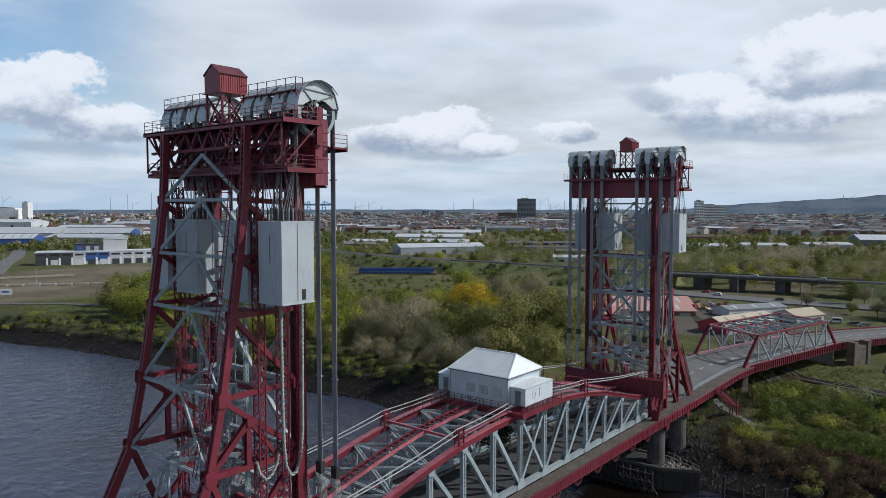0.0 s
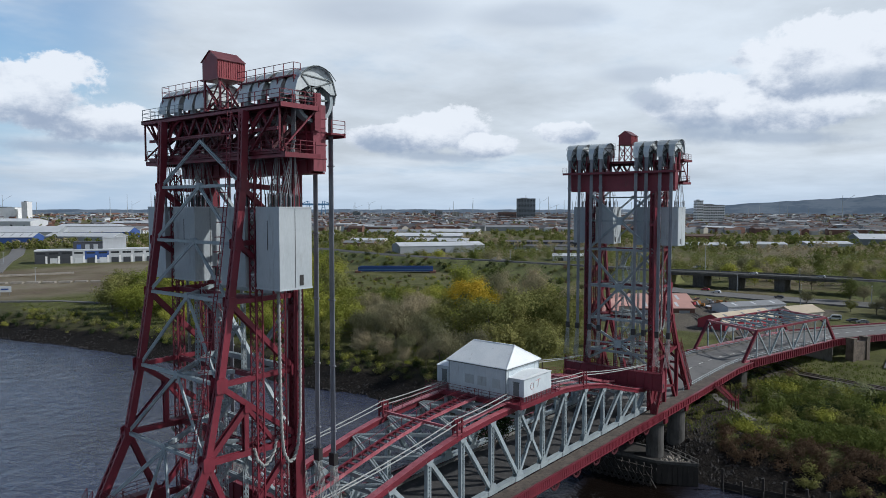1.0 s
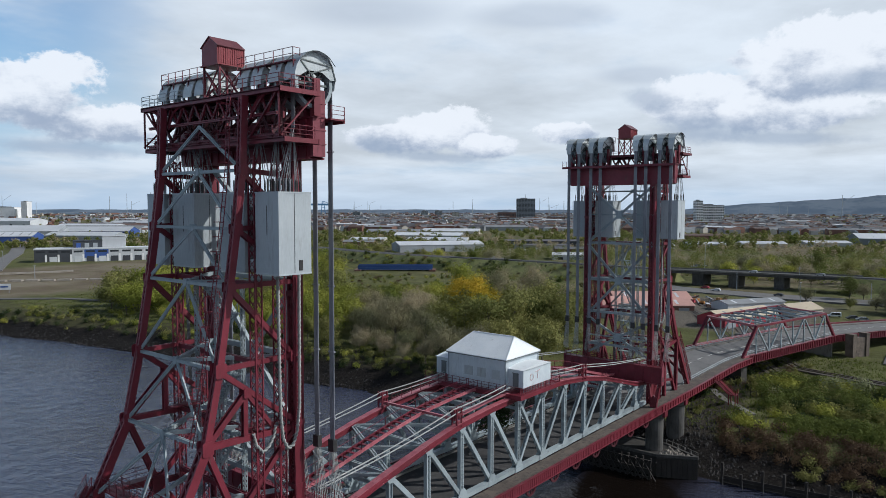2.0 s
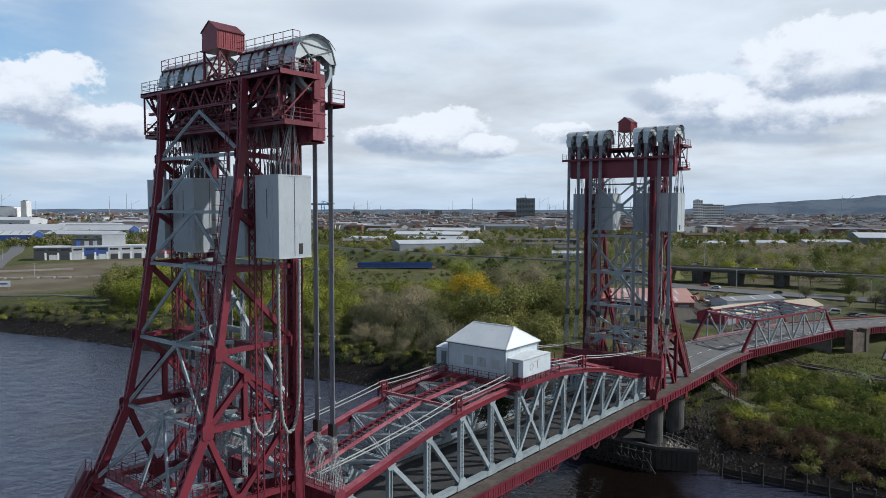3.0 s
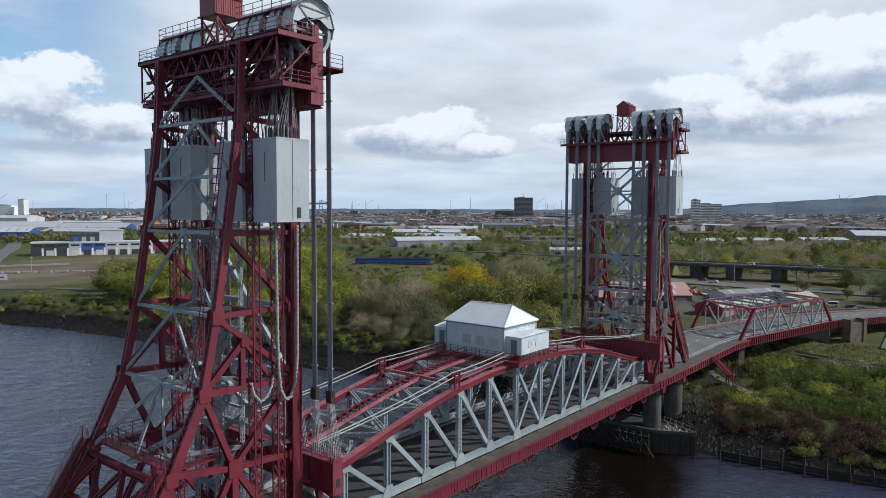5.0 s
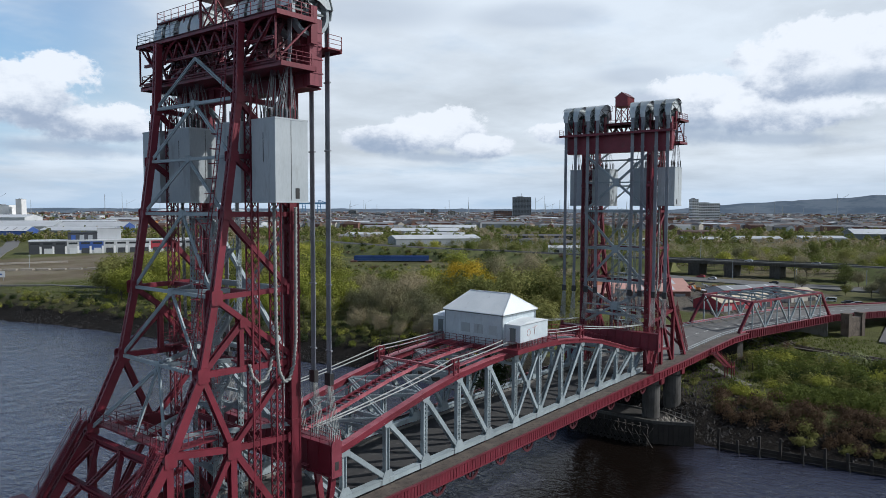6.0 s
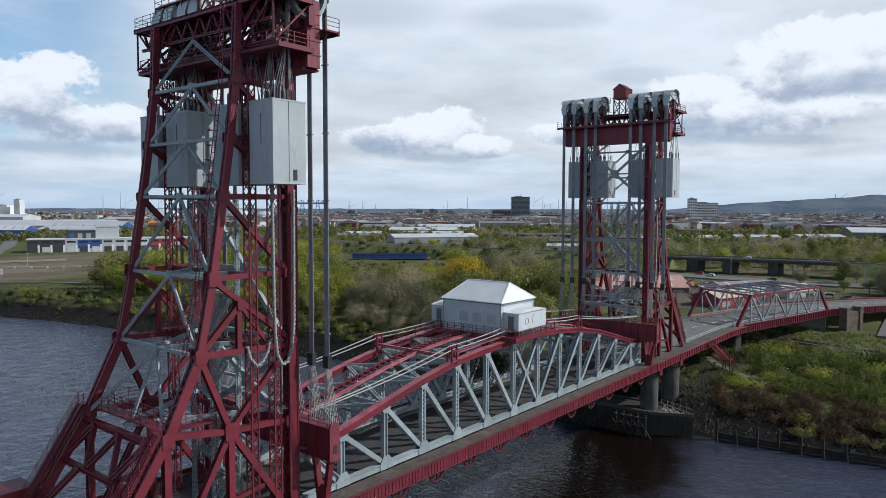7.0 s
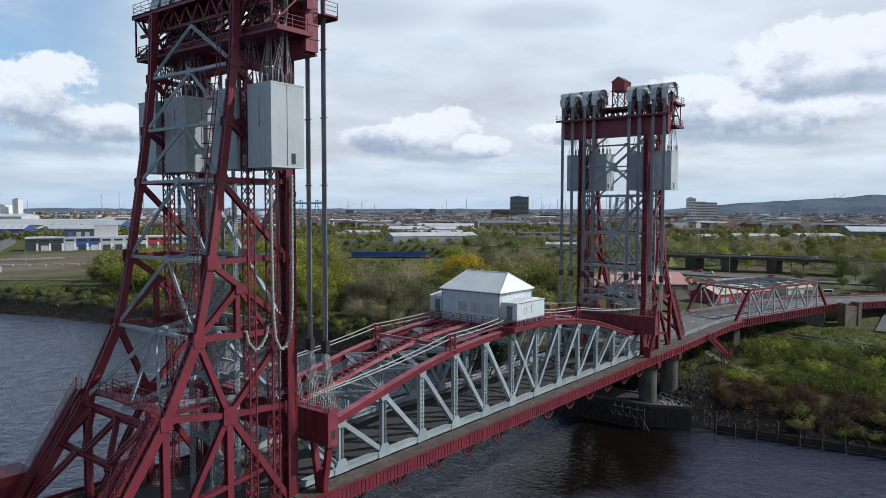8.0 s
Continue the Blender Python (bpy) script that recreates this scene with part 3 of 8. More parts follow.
    for i, z in enumerate(levels):
        ax = rear_x(z)
        g = Geo()
        g.laced(P(ax, -LEG_Y + 0.4, z), P(ax, LEG_Y - 0.4, z), 0.34, 0.28, Zv, t=0.06, bar=0.06)
        for k in (-1, 1):
            gusset(g, P(ax + k * 0.17, 0, z), 0.34, Zv, Yv, 0.05, Xv)
        part("rear_strut", g, GREY, tw)
        top = apex if i == 0 else P(rear_x(levels[i - 1]), 0, levels[i - 1])
        for q in (-1, 1):
            g = Geo()
            g.laced(top, P(ax, q * (LEG_Y - 0.4), z + 0.3), 0.32, 0.14, S, t=0.05, bar=0.055)
            part("rear_brace", g, GREY, tw)
    z = 10.0
    for q in (-1, 1):
        g = Geo()
        g.laced(P(rear_x(16.2), 0, 16.0), P(rear_x(z), q * (LEG_Y - 0.4), z + 0.2), 0.34, 0.15, S, t=0.055, bar=0.055)
        part("rear_brace", g, GREY, tw)
    g = Geo()
    g.laced(P(50.9, 0, 16.0), P(53.3, 0, 10.2), 0.36, 0.14, S, t=0.05, bar=0.05, pitch=0.8, double=True)
    part("rear_post", g, GREY, tw)
    # red portal truss across the road between the raked legs
    for z, w in ((9.4, 0.55), (6.3, 0.45)):
        g = Geo()
        g.channel(P(rear_x(z), -LEG_Y, z), P(rear_x(z), LEG_Y, z), w, w, Zv)
        part("portal_beam", g, RED, tw)
    for i in range(6):
        ya, yb = -LEG_Y + i * LEG_Y / 3, -LEG_Y + (i + 1) * LEG_Y / 3
        za, zb = (9.3, 6.4) if i % 2 else (6.4, 9.3)
        g = Geo()
        g.laced(P(rear_x(za), ya, za), P(rear_x(zb), yb, zb), 0.45, 0.4, S, t=0.07, bar=0.07)
        part("portal_web", g, RED, tw)
    for q in (-1, 1):
        g = Geo()
        g.laced(P(rear_x(6.3), q * 3.2, 6.3), P(rear_x(1.8), q * LEG_Y, 1.8), 0.45, 0.45, S, t=0.08, bar=0.08)
        part("portal_knee", g, RED, tw)
    # floors and cross struts inside the tower
    for z in (10.0, 16.2, 22.5, 29.4):
        for ax in (FRONT_X, 45.5):
            g = Geo()
            g.laced(P(ax, -LEG_Y, z), P(ax, LEG_Y, z), 0.42, 0.42, Zv, t=0.07, bar=0.07)
            part("cross_strut", g, GREY if ax == FRONT_X else RED, tw)
        for q in (-1, 1):
            g = Geo()
            g.laced(P(FRONT_X, q * LEG_Y, z), P(rear_x(z), -q * 0.0, z), 0.35, 0.35, Zv, t=0.07, bar=0.06)
            part("plan_brace", g, GREY, tw)
    # river face: grey crosses
    for za, zb in ((29.4, 40.2), (15.4, 29.2), (8.0, 15.2)):
        for q in (-1, 1):
            g = Geo()
            g.laced(P(FRONT_X, q * LEG_Y, za), P(FRONT_X, -q * LEG_Y, zb), 0.42, 0.36, S, t=0.1, bar=0.08)
            part("front_brace", g, GREY, tw)
        for k in (-1, 1):
            g = Geo()
            gusset(g, P(FRONT_X + k * 0.3, 0, (za + zb) / 2), 0.75, Zv, Yv, 0.05, Xv)
            part("joint_plate", g, GREY, tw)
        g = Geo()
        g.channel(P(FRONT_X, -LEG_Y, (za + zb) / 2), P(FRONT_X, LEG_Y, (za + zb) / 2), 0.25, 0.25, Zv)
        part("front_strut", g, GREY, tw)
    # walkway inside the tower
    for z, axa, axb in ((10.4, 49.0, 53.2), (16.7, 43.0, 47.0)):
        for q in (-1, 1):
            g = Geo()
            g.box(*sorted((x0 + s * axa, x0 + s * axb)), q * 5.6 - 0.5, q * 5.6 + 0.5, z - 0.12, z)
            part("walkway", g, RED, tw)
            railing(tw, [P(axa, q * 6.0, z), P(axb, q * 6.0, z)], 1.1, 1.3, RED)
    g = Geo()
    g.box(*sorted((x0 + s * 52.4, x0 + s * 53.6)), -6, 6, 10.25, 10.4)
    part("walkway", g, RED, tw)
    railing(tw, [P(52.4, -6, 10.4), P(52.4, 6, 10.4)], 1.1, 1.3, RED)
    railing(tw, [P(53.6, -6, 10.4), P(53.6, 6, 10.4)], 1.1, 1.3, RED)
    # stairs up the raked legs
    for q in (-1, 1):
        g = Geo()
        a, b = P(rear_x(10.2) + 0.75, q * LEG_Y, 10.8), P(rear_x(0.2) + 0.75, q * LEG_Y, 0.8)
        for k in (-0.46, 0.46):
            g.beam(a + Yv * k, b + Yv * k, 0.08, 0.28)
        n = 44
        for i in range(n):
            p = a.lerp(b, (i + 0.5) / n)
            g.frame_box(p, (0.16, 0, 0), (0, 0.5, 0), (0, 0, 0.035))
        part("stair", g, RED, tw)
        railing(tw, [a + Yv * 0.55, b + Yv * 0.55], 1.05, 1.6, RED)
        railing(tw, [a - Yv * 0.55, b - Yv * 0.55], 1.05, 1.6, RED)
    # caged ladder on one raked leg
    g = Geo()
    for k in (-0.25, 0.25):
        for (za, xa), (zb, xb) in zip(REAR[:6], REAR[1:6]):
            g.beam(P(xa + 0.75, -LEG_Y + 1.0 + k, za), P(xb + 0.75, -LEG_Y + 1.0 + k, zb), 0.06, 0.06, Yv)
    for z in np.arange(16.4, 45.3, 0.45):
        g.beam(P(rear_x(z) + 0.75, -LEG_Y + 0.75, z), P(rear_x(z) + 0.75, -LEG_Y + 1.25, z), 0.04, 0.04)
    for z in np.arange(17.4, 45, 1.25):
        c = P(rear_x(z) + 0.75, -LEG_Y + 1.0, z)
        hoop = Geo()
        hoop.tube([c + Vector((s * 0.75 * math.sin(a), -0.36 * math.cos(a), 0)) for a in np.linspace(0, math.pi, 7)], 0.03, 4)
        part("cage_hoop", hoop, RED, tw)
    part("ladder", g, RED, tw)

    # zigzag service stair in a grey lattice shaft
    for e in (-1.6, 1.6):
        for ax in (43.6, 46.4):
            g = Geo()
            g.lattice(P(ax, e, -0.6), P(ax, e, 29.4), 0.3, 0.3, S, 0.05, 0.025, 1.6)
            part("stair_post", g, GREY, tw)
    for i in range(10):
        za, zb = i * 2.9, (i + 1) * 2.9
        xa, xb = (43.8, 46.2) if i % 2 else (46.2, 43.8)
        g = Geo()
        for e in (-0.45, 0.45):
            g.beam(P(xa, e + (0.6 if i % 2 else -0.6), za), P(xb, e + (0.6 if i % 2 else -0.6), zb), 0.06, 0.25)
        for k in range(11):
            t = (k + 0.5) / 11
            c = P(xa + (xb - xa) * t, 0.6 if i % 2 else -0.6, za + (zb - za) * t)
            g.frame_box(c, (0.13, 0, 0), (0, 0.44, 0), (0, 0, 0.025))
        part("stair_flight", g, GREY, tw)
        railing(tw, [P(xa, -1.1 if i % 2 == 0 else 1.1, za), P(xb, -1.1 if i % 2 == 0 else 1.1, zb)], 1.0, 1.2, GREY, 2)
        g = Geo()
        g.box(*sorted((x0 + s * (xb - 0.5), x0 + s * (xb + 0.5))), -1.3, 1.3, zb - 0.05, zb + 0.02)
        part("stair_landing", g, GREY, tw)

    # ---- head of the tower
    g = Geo()
    xa, xb = sorted((x0 + s * 41.0, x0 + s * 42.4))
    g.box(xa, xb, -10.1, 10.1, 40.4, 44.0)
    for yy in np.linspace(-9.6, 9.6, 17):
        g.box(*((xa + 0.1, xb + 0.14) if s > 0 else (xa - 0.14, xb - 0.1)), yy - 0.05, yy + 0.05, 40.5, 43.95)
    for z in (40.4, 43.9):
        g.box(xa - 0.2, xb + 0.2, -10.1, 10.1, z - 0.06, z + 0.1)
    part("sheave_girder", g, RED, tw)
    for yy in (-9.4, -6.5, -4.4, -2.2, 0.0, 2.2, 4.4, 6.5, 9.4):
        g = Geo()
        g.channel(P(42.4, yy, 45.6), P(46.0, yy, 45.6), 0.16, 0.3, Zv, t=0.05)
        g.channel(P(42.4, yy, 42.15), P(46.0, yy, 42.15), 0.16, 0.3, Zv, t=0.05)
        g.laced(P(42.5, yy, 45.4), P(45.9, yy, 42.4), 0.24, 0.2, Yv, t=0.05, bar=0.05)
        g.beam(P(44.9, yy, 42.2), P(44.9, yy, 45.6), 0.14, 0.16, Yv)
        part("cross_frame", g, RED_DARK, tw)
    g = Geo()
    g.channel(P(44.85, -9.9, 45.5), P(44.85, 9.9, 45.5), 0.3, 0.5, Zv)
    g.channel(P(44.85, -9.9, 42.3), P(44.85, 9.9, 42.3), 0.3, 0.5, Zv)
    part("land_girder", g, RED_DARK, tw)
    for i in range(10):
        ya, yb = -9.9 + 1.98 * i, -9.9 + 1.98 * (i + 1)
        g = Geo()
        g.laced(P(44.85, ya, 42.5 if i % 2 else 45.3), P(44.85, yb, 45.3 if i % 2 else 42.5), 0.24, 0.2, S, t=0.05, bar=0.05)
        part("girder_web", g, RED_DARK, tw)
    # bent knee brackets under the upper platform, outside the legs
    for q in (-1, 1):
        for ya, yb in ((7.0, 9.9), (6.0, 3.4)):
            arc = [P(46.25, q * (yb + (ya - yb) * math.sin(t)), 45.7 - 2.1 * (1 - math.cos(t))) for t in np.linspace(0.15, math.pi / 2, 7)]
            g = Geo()
            g.tube(arc, 0.13, 4)
            part("knee_bracket", g, RED, tw)
    for q in (-1, 1):
        g = Geo()
        g.box(xa, xb, q * 10.1, q * 10.45, 40.55, 46.3)
        for z in (41.6, 42.8, 43.9, 45.1):
            g.box(xa - 0.1, xb + 0.1, q * 10.1, q * 10.5, z, z + 0.1)
        part("girder_end", g, RED_END, tw, "weathered paler red end plates")
    # rear truss of the head, standing out past the legs
    for z, h in ((45.85, 0.42), (42.0, 0.42)):
        g = Geo()
        g.channel(P(46.0, -10.9, z), P(46.0, 10.3, z), 0.4, h, Zv)
        part("head_beam", g, RED, tw)
    g = Geo()
    g.channel(P(46.0, -10.3, 43.95), P(46.0, 10.1, 43.95), 0.26, 0.26, Zv)
    part("head_beam", g, RED, tw)
    n_web = 20
    for ax in (46.0,):
        for i in range(n_web):
            ya, yb = -9.9 + 19.8 * i / n_web, -9.9 + 19.8 * (i + 1) / n_web
            za, zb = (44.1, 45.7) if i % 2 else (45.7, 44.1)
            g = Geo()
            g.laced(P(ax, ya, za), P(ax, yb, zb), 0.2, 0.18, S, t=0.045, bar=0.04)
            part("head_web", g, RED, tw)
    for q in (-1, 1):
        for i, (ya, za, yb, zb) in enumerate(((6.6, 42.0, 10.6, 45.8), (6.6, 43.6, 9.0, 45.8), (10.7, 42.0, 10.7, 46.0))):
            g = Geo()
            g.channel(P(46.2, q * ya, za), P(46.2, q * yb, zb), 0.14, 0.14, S, t=0.04)
            part("bracket", g, RED, tw)
        g = Geo()
        g.channel(P(42.4, q * 10.9, 45.8), P(46.2, q * 10.9, 42.1), 0.13, 0.13, Yv, t=0.04)
        part("bracket", g, RED, tw)
    for z, far in ((41.9, 46.2), (45.95, 46.6)):
        g = Geo()
        a, b = sorted((x0 + s * 42.4, x0 + s * far))
        g.box(a, b, -11.3, 10.6, z - 0.1, z)
        part("platform", g, RED, tw)
        for ax in (42.5, far - 0.1):
            c = x0 + s * ax
            g = Geo()
            g.box(c - 0.1, c + 0.1, -11.4, 10.7, z - 0.36, z + 0.05)
            part("platform_edge", g, RED, tw)
        for yy in (-11.3, 10.6):
            g = Geo()
            g.box(a, b, yy - 0.08, yy + 0.08, z - 0.36, z + 0.04)
            part("platform_edge", g, RED, tw)
    railing(tw, [P(42.6, 10.5, 45.95), P(46.55, 10.5, 45.95), P(46.55, 3.0, 45.95)], 1.1, 1.5, GREY)
    railing(tw, [P(42.6, -11.2, 45.95), P(46.55, -11.2, 45.95), P(46.55, -3.0, 45.95)], 1.1, 1.5, RED)
    railing(tw, [P(42.8, -11.2, 41.9), P(46.1, -11.2, 41.9), P(46.1, 10.5, 41.9), P(42.8, 10.5, 41.9)], 1.1, 1.5, RED)
    # river-side gangway
    g = Geo()
    a, b = sorted((x0 + s * 39.4, x0 + s * 41.0))
    g.box(a, b, -11.2, 11.2, 43.75, 43.9)
    g.box(x0 + s * 39.4 - 0.08, x0 + s * 39.4 + 0.08, -11.2, 11.2, 43.55, 43.95)
    part("gangway", g, RED, tw)
    railing(tw, [P(41.0, -11.2, 43.9), P(39.4, -11.2, 43.9)], 1.1, 1.2, RED)
    railing(tw, [P(41.0, 11.2, 43.9), P(39.4, 11.2, 43.9)], 1.1, 1.2, RED)
    # service walk behind the hoods
    for q in (-1, 1):
        g = Geo()
        a, b = sorted((x0 + s * 43.7, x0 + s * 44.5))
        g.box(a, b, *sorted((q * 2.6, q * 10.4)), 48.45, 48.53)
        for yy in (3.0, 5.6, 8.2, 10.4):
            g.beam(P(44.4, q * yy, 46.0), P(44.4, q * yy, 48.5), 0.1, 0.1, Xv)
        part("service_walk", g, RED, tw)
        railing(tw, [P(44.45, q * 2.6, 48.5), P(44.45, q * 10.4, 48.5), P(43.7, q * 10.4, 48.5)], 1.05, 1.25, RED, 2)

    # ---- sheaves under their hoods
    for q in (-1, 1):
        for i, yy in enumerate(SHEAVE_Y):
            y = q * yy
            sh = thing("rope_sheave", P(42.2, y, 46.1), "grey rope wheel under a rounded grey sheet hood", "pulley", "rope sheaves")
            c = P(42.2, y, 46.75)
            ring = 28
            for nm, ra, rb, hw in (("rim", 1.75, 2.08, 0.34), ("hub", 0.01, 0.35, 0.42)):
                g = Geo()
                pts = [(math.cos(2 * math.pi * k / ring), math.sin(2 * math.pi * k / ring)) for k in range(ring)]
                v = [(c.x + r * u, c.y + e, c.z + r * w) for r, e in ((ra, -hw), (rb, -hw), (rb, hw), (ra, hw)) for u, w in pts]
                g.raw(v, [(m * ring + k, m * ring + (k + 1) % ring, ((m + 1) % 4) * ring + (k + 1) % ring, ((m + 1) % 4) * ring + k) for m in range(4) for k in range(ring)])
                part(nm, g, GREY, sh)
            for k in range(8):
                a = 2 * math.pi * k / 8
                d = Vector((math.cos(a), 0, math.sin(a)))
                g = Geo()
                g.beam(c + d * 0.3, c + d * 1.8, 0.16, 0.26, Yv)
                part("spoke", g, GREY_STAY, sh)
            for e in (-1, 1):
                g = Geo()
                g.box(c.x - 0.35, c.x + 0.35, y + e * 0.61 - 0.13, y + e * 0.61 + 0.13, 44.0, c.z + 0.45)
                part("bearing", g, RED, sh, "red bearing pedestal")
            # hood: bent sheets, wide over the top, narrow and faceted down the river side
            prof = [(-2.25, -0.35, 0.42), (-2.36, 0.6, 0.5), (-1.95, 1.72, 0.6), (-1.25, 2.36, 0.9), (-0.65, 2.62, 0.92), (0.0, 2.74, 0.92), (0.65, 2.66, 0.92), (1.25, 2.42, 0.9), (1.8, 1.95, 0.8), (2.2, 1.3, 0.76), (2.4, 0.6, 0.74), (2.42, 0.1, 0.74)]
            n = len(prof)
            v = []
            for k in (1.0, 0.975):
                for e in (-1, 1):
                    v += [(c.x + s * u * k, y + e * hw, c.z + w * k) for u, w, hw in prof]
            f = []
            for i2 in range(n - 1):
                f += [(i2, i2 + 1, n + i2 + 1, n + i2), (2 * n + i2, 3 * n + i2, 3 * n + i2 + 1, 2 * n + i2 + 1), (i2, 2 * n + i2, 2 * n + i2 + 1, i2 + 1), (n + i2, n + i2 + 1, 3 * n + i2 + 1, 3 * n + i2)]
            f += [(0, n, 3 * n, 2 * n), (n - 1, 3 * n - 1, 4 * n - 1, 2 * n - 1)]
            g = Geo()
            g.raw(v, f)
            hood = part("hood", g, GREY_HOOD, sh, "pale grey rounded sheet hood")
            for e in (-0.5, 0.5):
                at = lambda u, w, o=0.0: Vector((c.x + s * u, y + e * (1 + o), c.z + w))
                g = Geo()
                g.slab([at(u, w) for u, w in [(-2.3, 0.55), (-1.9, 1.66), (-1.2, 2.3), (-0.6, 2.56), (0.0, 2.68), (0.65, 2.6), (1.25, 2.36), (1.75, 1.9), (2.15, 1.25), (2.3, 0.5), (1.7, 0.5), (0.75, 1.05), (-0.75, 1.05), (-1.7, 0.5)]], (0, 0.04, 0))
                part("cheek", g, GREY_HOOD, hood)
                rim = Geo()
                for (ua, wa), (ub, wb) in (((1.75, 1.9), (-1.9, 1.66)), ((1.75, 1.9), (0.1, 0.35)), ((-1.9, 1.66), (0.7, 0.75)), ((-2.3, 0.5), (-1.9, 1.66))):
                    rim.beam(at(ua, wa, 0.1), at(ub, wb, 0.1), 0.1, 0.08, Yv)
                part("stay", rim, GREY_STAY, hood)
                rim = Geo()
                arc = [(-1.9, 1.68), (-1.22, 2.33), (-0.62, 2.59), (0.0, 2.71), (0.65, 2.63), (1.25, 2.39), (1.78, 1.93)]
                rim.tube([at(u, w, 0.9) for u, w in arc], 0.045, 4)
                part("edge_strip", rim, GREY_STAY, hood)
    # ---- winding cabin on stilts
    cb = thing("roof_cabin", P(44.2, 0, 46.1), "small red ribbed metal cabin with a pitched roof on stilts", "cabin")
    xa, xb = sorted((x0 + s * 42.8, x0 + s * 45.6))
    g = Geo()
    g.slab([(xa, -1.2, 49.15), (xa, 1.2, 49.15), (xa, 1.2, 50.85), (xa, 0, 51.6), (xa, -1.2, 50.85)], (0.06, 0, 0))
    g.slab([(xb, -1.2, 49.15), (xb, 1.2, 49.15), (xb, 1.2, 50.85), (xb, 0, 51.6), (xb, -1.2, 50.85)], (0.06, 0, 0))
    for q in (-1, 1):
        g.box(xa, xb, q * 1.2 - 0.03, q * 1.2 + 0.03, 49.15, 50.85)
        for xx in np.arange(xa + 0.15, xb, 0.24):
            r = Geo()
            r.box(xx, xx + 0.1, q * 1.2 - 0.07, q * 1.2 + 0.07, 49.17, 50.83)
            part("wall_rib", r, RED_CLAD, cb)
    g.box(xa - 0.1, xb + 0.1, -1.5, 1.5, 49.05, 49.15)
    part("wall", g, RED_CLAD, cb)
    g = Geo()
    for q in (-1, 1):
        g.slab([(xa - 0.1, q * 1.38, 50.75), (xb + 0.1, q * 1.38, 50.75), (xb + 0.1, 0, 51.7), (xa - 0.1, 0, 51.7)], (0, q * 0.03, 0.06))
    part("roof", g, RED_ROOF, cb, "dull red roof sheet, greyed for its sky reflection")
    for ax in (43.0, 45.4):
        for q in (-1, 1):
            g = Geo()
            g.beam(P(ax, q * 1.2, 46.0), P(ax, q * 1.2, 49.1), 0.18, 0.18, Xv)
            g.beam(P(ax, q * 1.2, 46.1), P(ax, -q * 1.2, 48.9), 0.1, 0.1, Xv)
            g.beam(P(43.0, q * 1.2, 46.1 if ax > 44 else 48.9), P(45.4, q * 1.2, 48.9 if ax > 44 else 46.1), 0.1, 0.1, Yv)
            part("stilt", g, RED, cb)

    # ---- counterweights, each in two halves that straddle the side bracing
    for q in (-1, 1):
        cw = thing("counterweight", P(44.4, q * 6.3, 30.4), "huge pale grey boxed counterweight hanging inside the lift tower", "counterweight", "counterweights")
        xa, xb = sorted((x0 + s * 42.75, x0 + s * 46.2))
        for nm, ya, yb in (("outer_half", 7.35, 10.5), ("inner_half", 2.1, 5.75)):
            y0, y1 = sorted((q * ya, q * yb))
            g = Geo()
            g.box(xa, xb, y0, y1, 30.45, 37.4)
            part(nm, g, GREY_CW, cw)
            for z in (30.42, 37.32):
                g = Geo()
                g.box(xa - 0.03, xb + 0.03, y0 - 0.03, y1 + 0.03, z, z + 0.14)
                part("rim", g, GREY_CW, cw)
            g = Geo()
            ym = (y0 + y1) / 2
            for xx in (x0 + s * 44.55,):
                for yy in (y0 - 0.012, y1 + 0.012):
                    g.box(xx - 0.025, xx + 0.025, yy - 0.005, yy + 0.005, 30.6, 37.3)
            c = x0 + s * 46.212
            g.box(c - 0.006, c + 0.006, ym - 0.04, ym + 0.04, 33.8, 36.3)
            part("sheet_joint", g, BLACK, cw, "dark open joint")
            g = Geo()
            yy = (y0 - 0.02) if q < 0 or nm == "inner_half" else y1 + 0.02
            g.box(x0 + s * 43.9 - 0.2, x0 + s * 43.9 + 0.2, yy - 0.02, yy + 0.02, 30.75, 31.65)
            part("hatch", g, BLACK, cw, "small dark hatch")
        for za in (30.8, 36.2):
            g = Geo()
            g.box(xa + 0.4, xb - 0.4, *sorted((q * 5.6, q * 7.5)), za, za + 0.8)
            part("link", g, GREY_CW, cw)
    # ropes from the wheels down to the counterweights
    rng = random.Random(11)
    for q in (-1, 1):
        for yy in SHEAVE_Y:
            rp = thing("counterweight_rope", P(44.3, q * yy, 37.46), "fan of thin grey wire ropes with shackles above a counterweight", "rope", "counterweight ropes")
            yc = q * yy
            for i in range(12):
                g, k2 = Geo(), Geo()
                t = (i + 0.5) / 12 - 0.5
                yb = yc + (t * 1.7 if 2.9 < yy < 10 else t * 1.2 - q * 0.3)
                if 5.75 < abs(yb) < 7.35:
                    yb = q * (5.6 if abs(yb) < 6.5 else 7.5)
                xb = 43.0 + 2.9 * rng.random()
                a, b = P(44.25, yc + t * 0.6, 46.5), P(xb, yb, 38.15)
                g.tube([a, P(44.28, yc + t * 0.45, 43.0), b], 0.028, 4)
                k2.tube([b + Vector((0, 0, 0.45)), b + Vector((0, 0, 0.1)), Vector((b.x, b.y, 37.44))], [0.035, 0.075, 0.055], 6)
                part("rope", g, ROPE, rp)
                part("shackle", k2, BLACK if i % 3 else ROPE_BAR, rp)
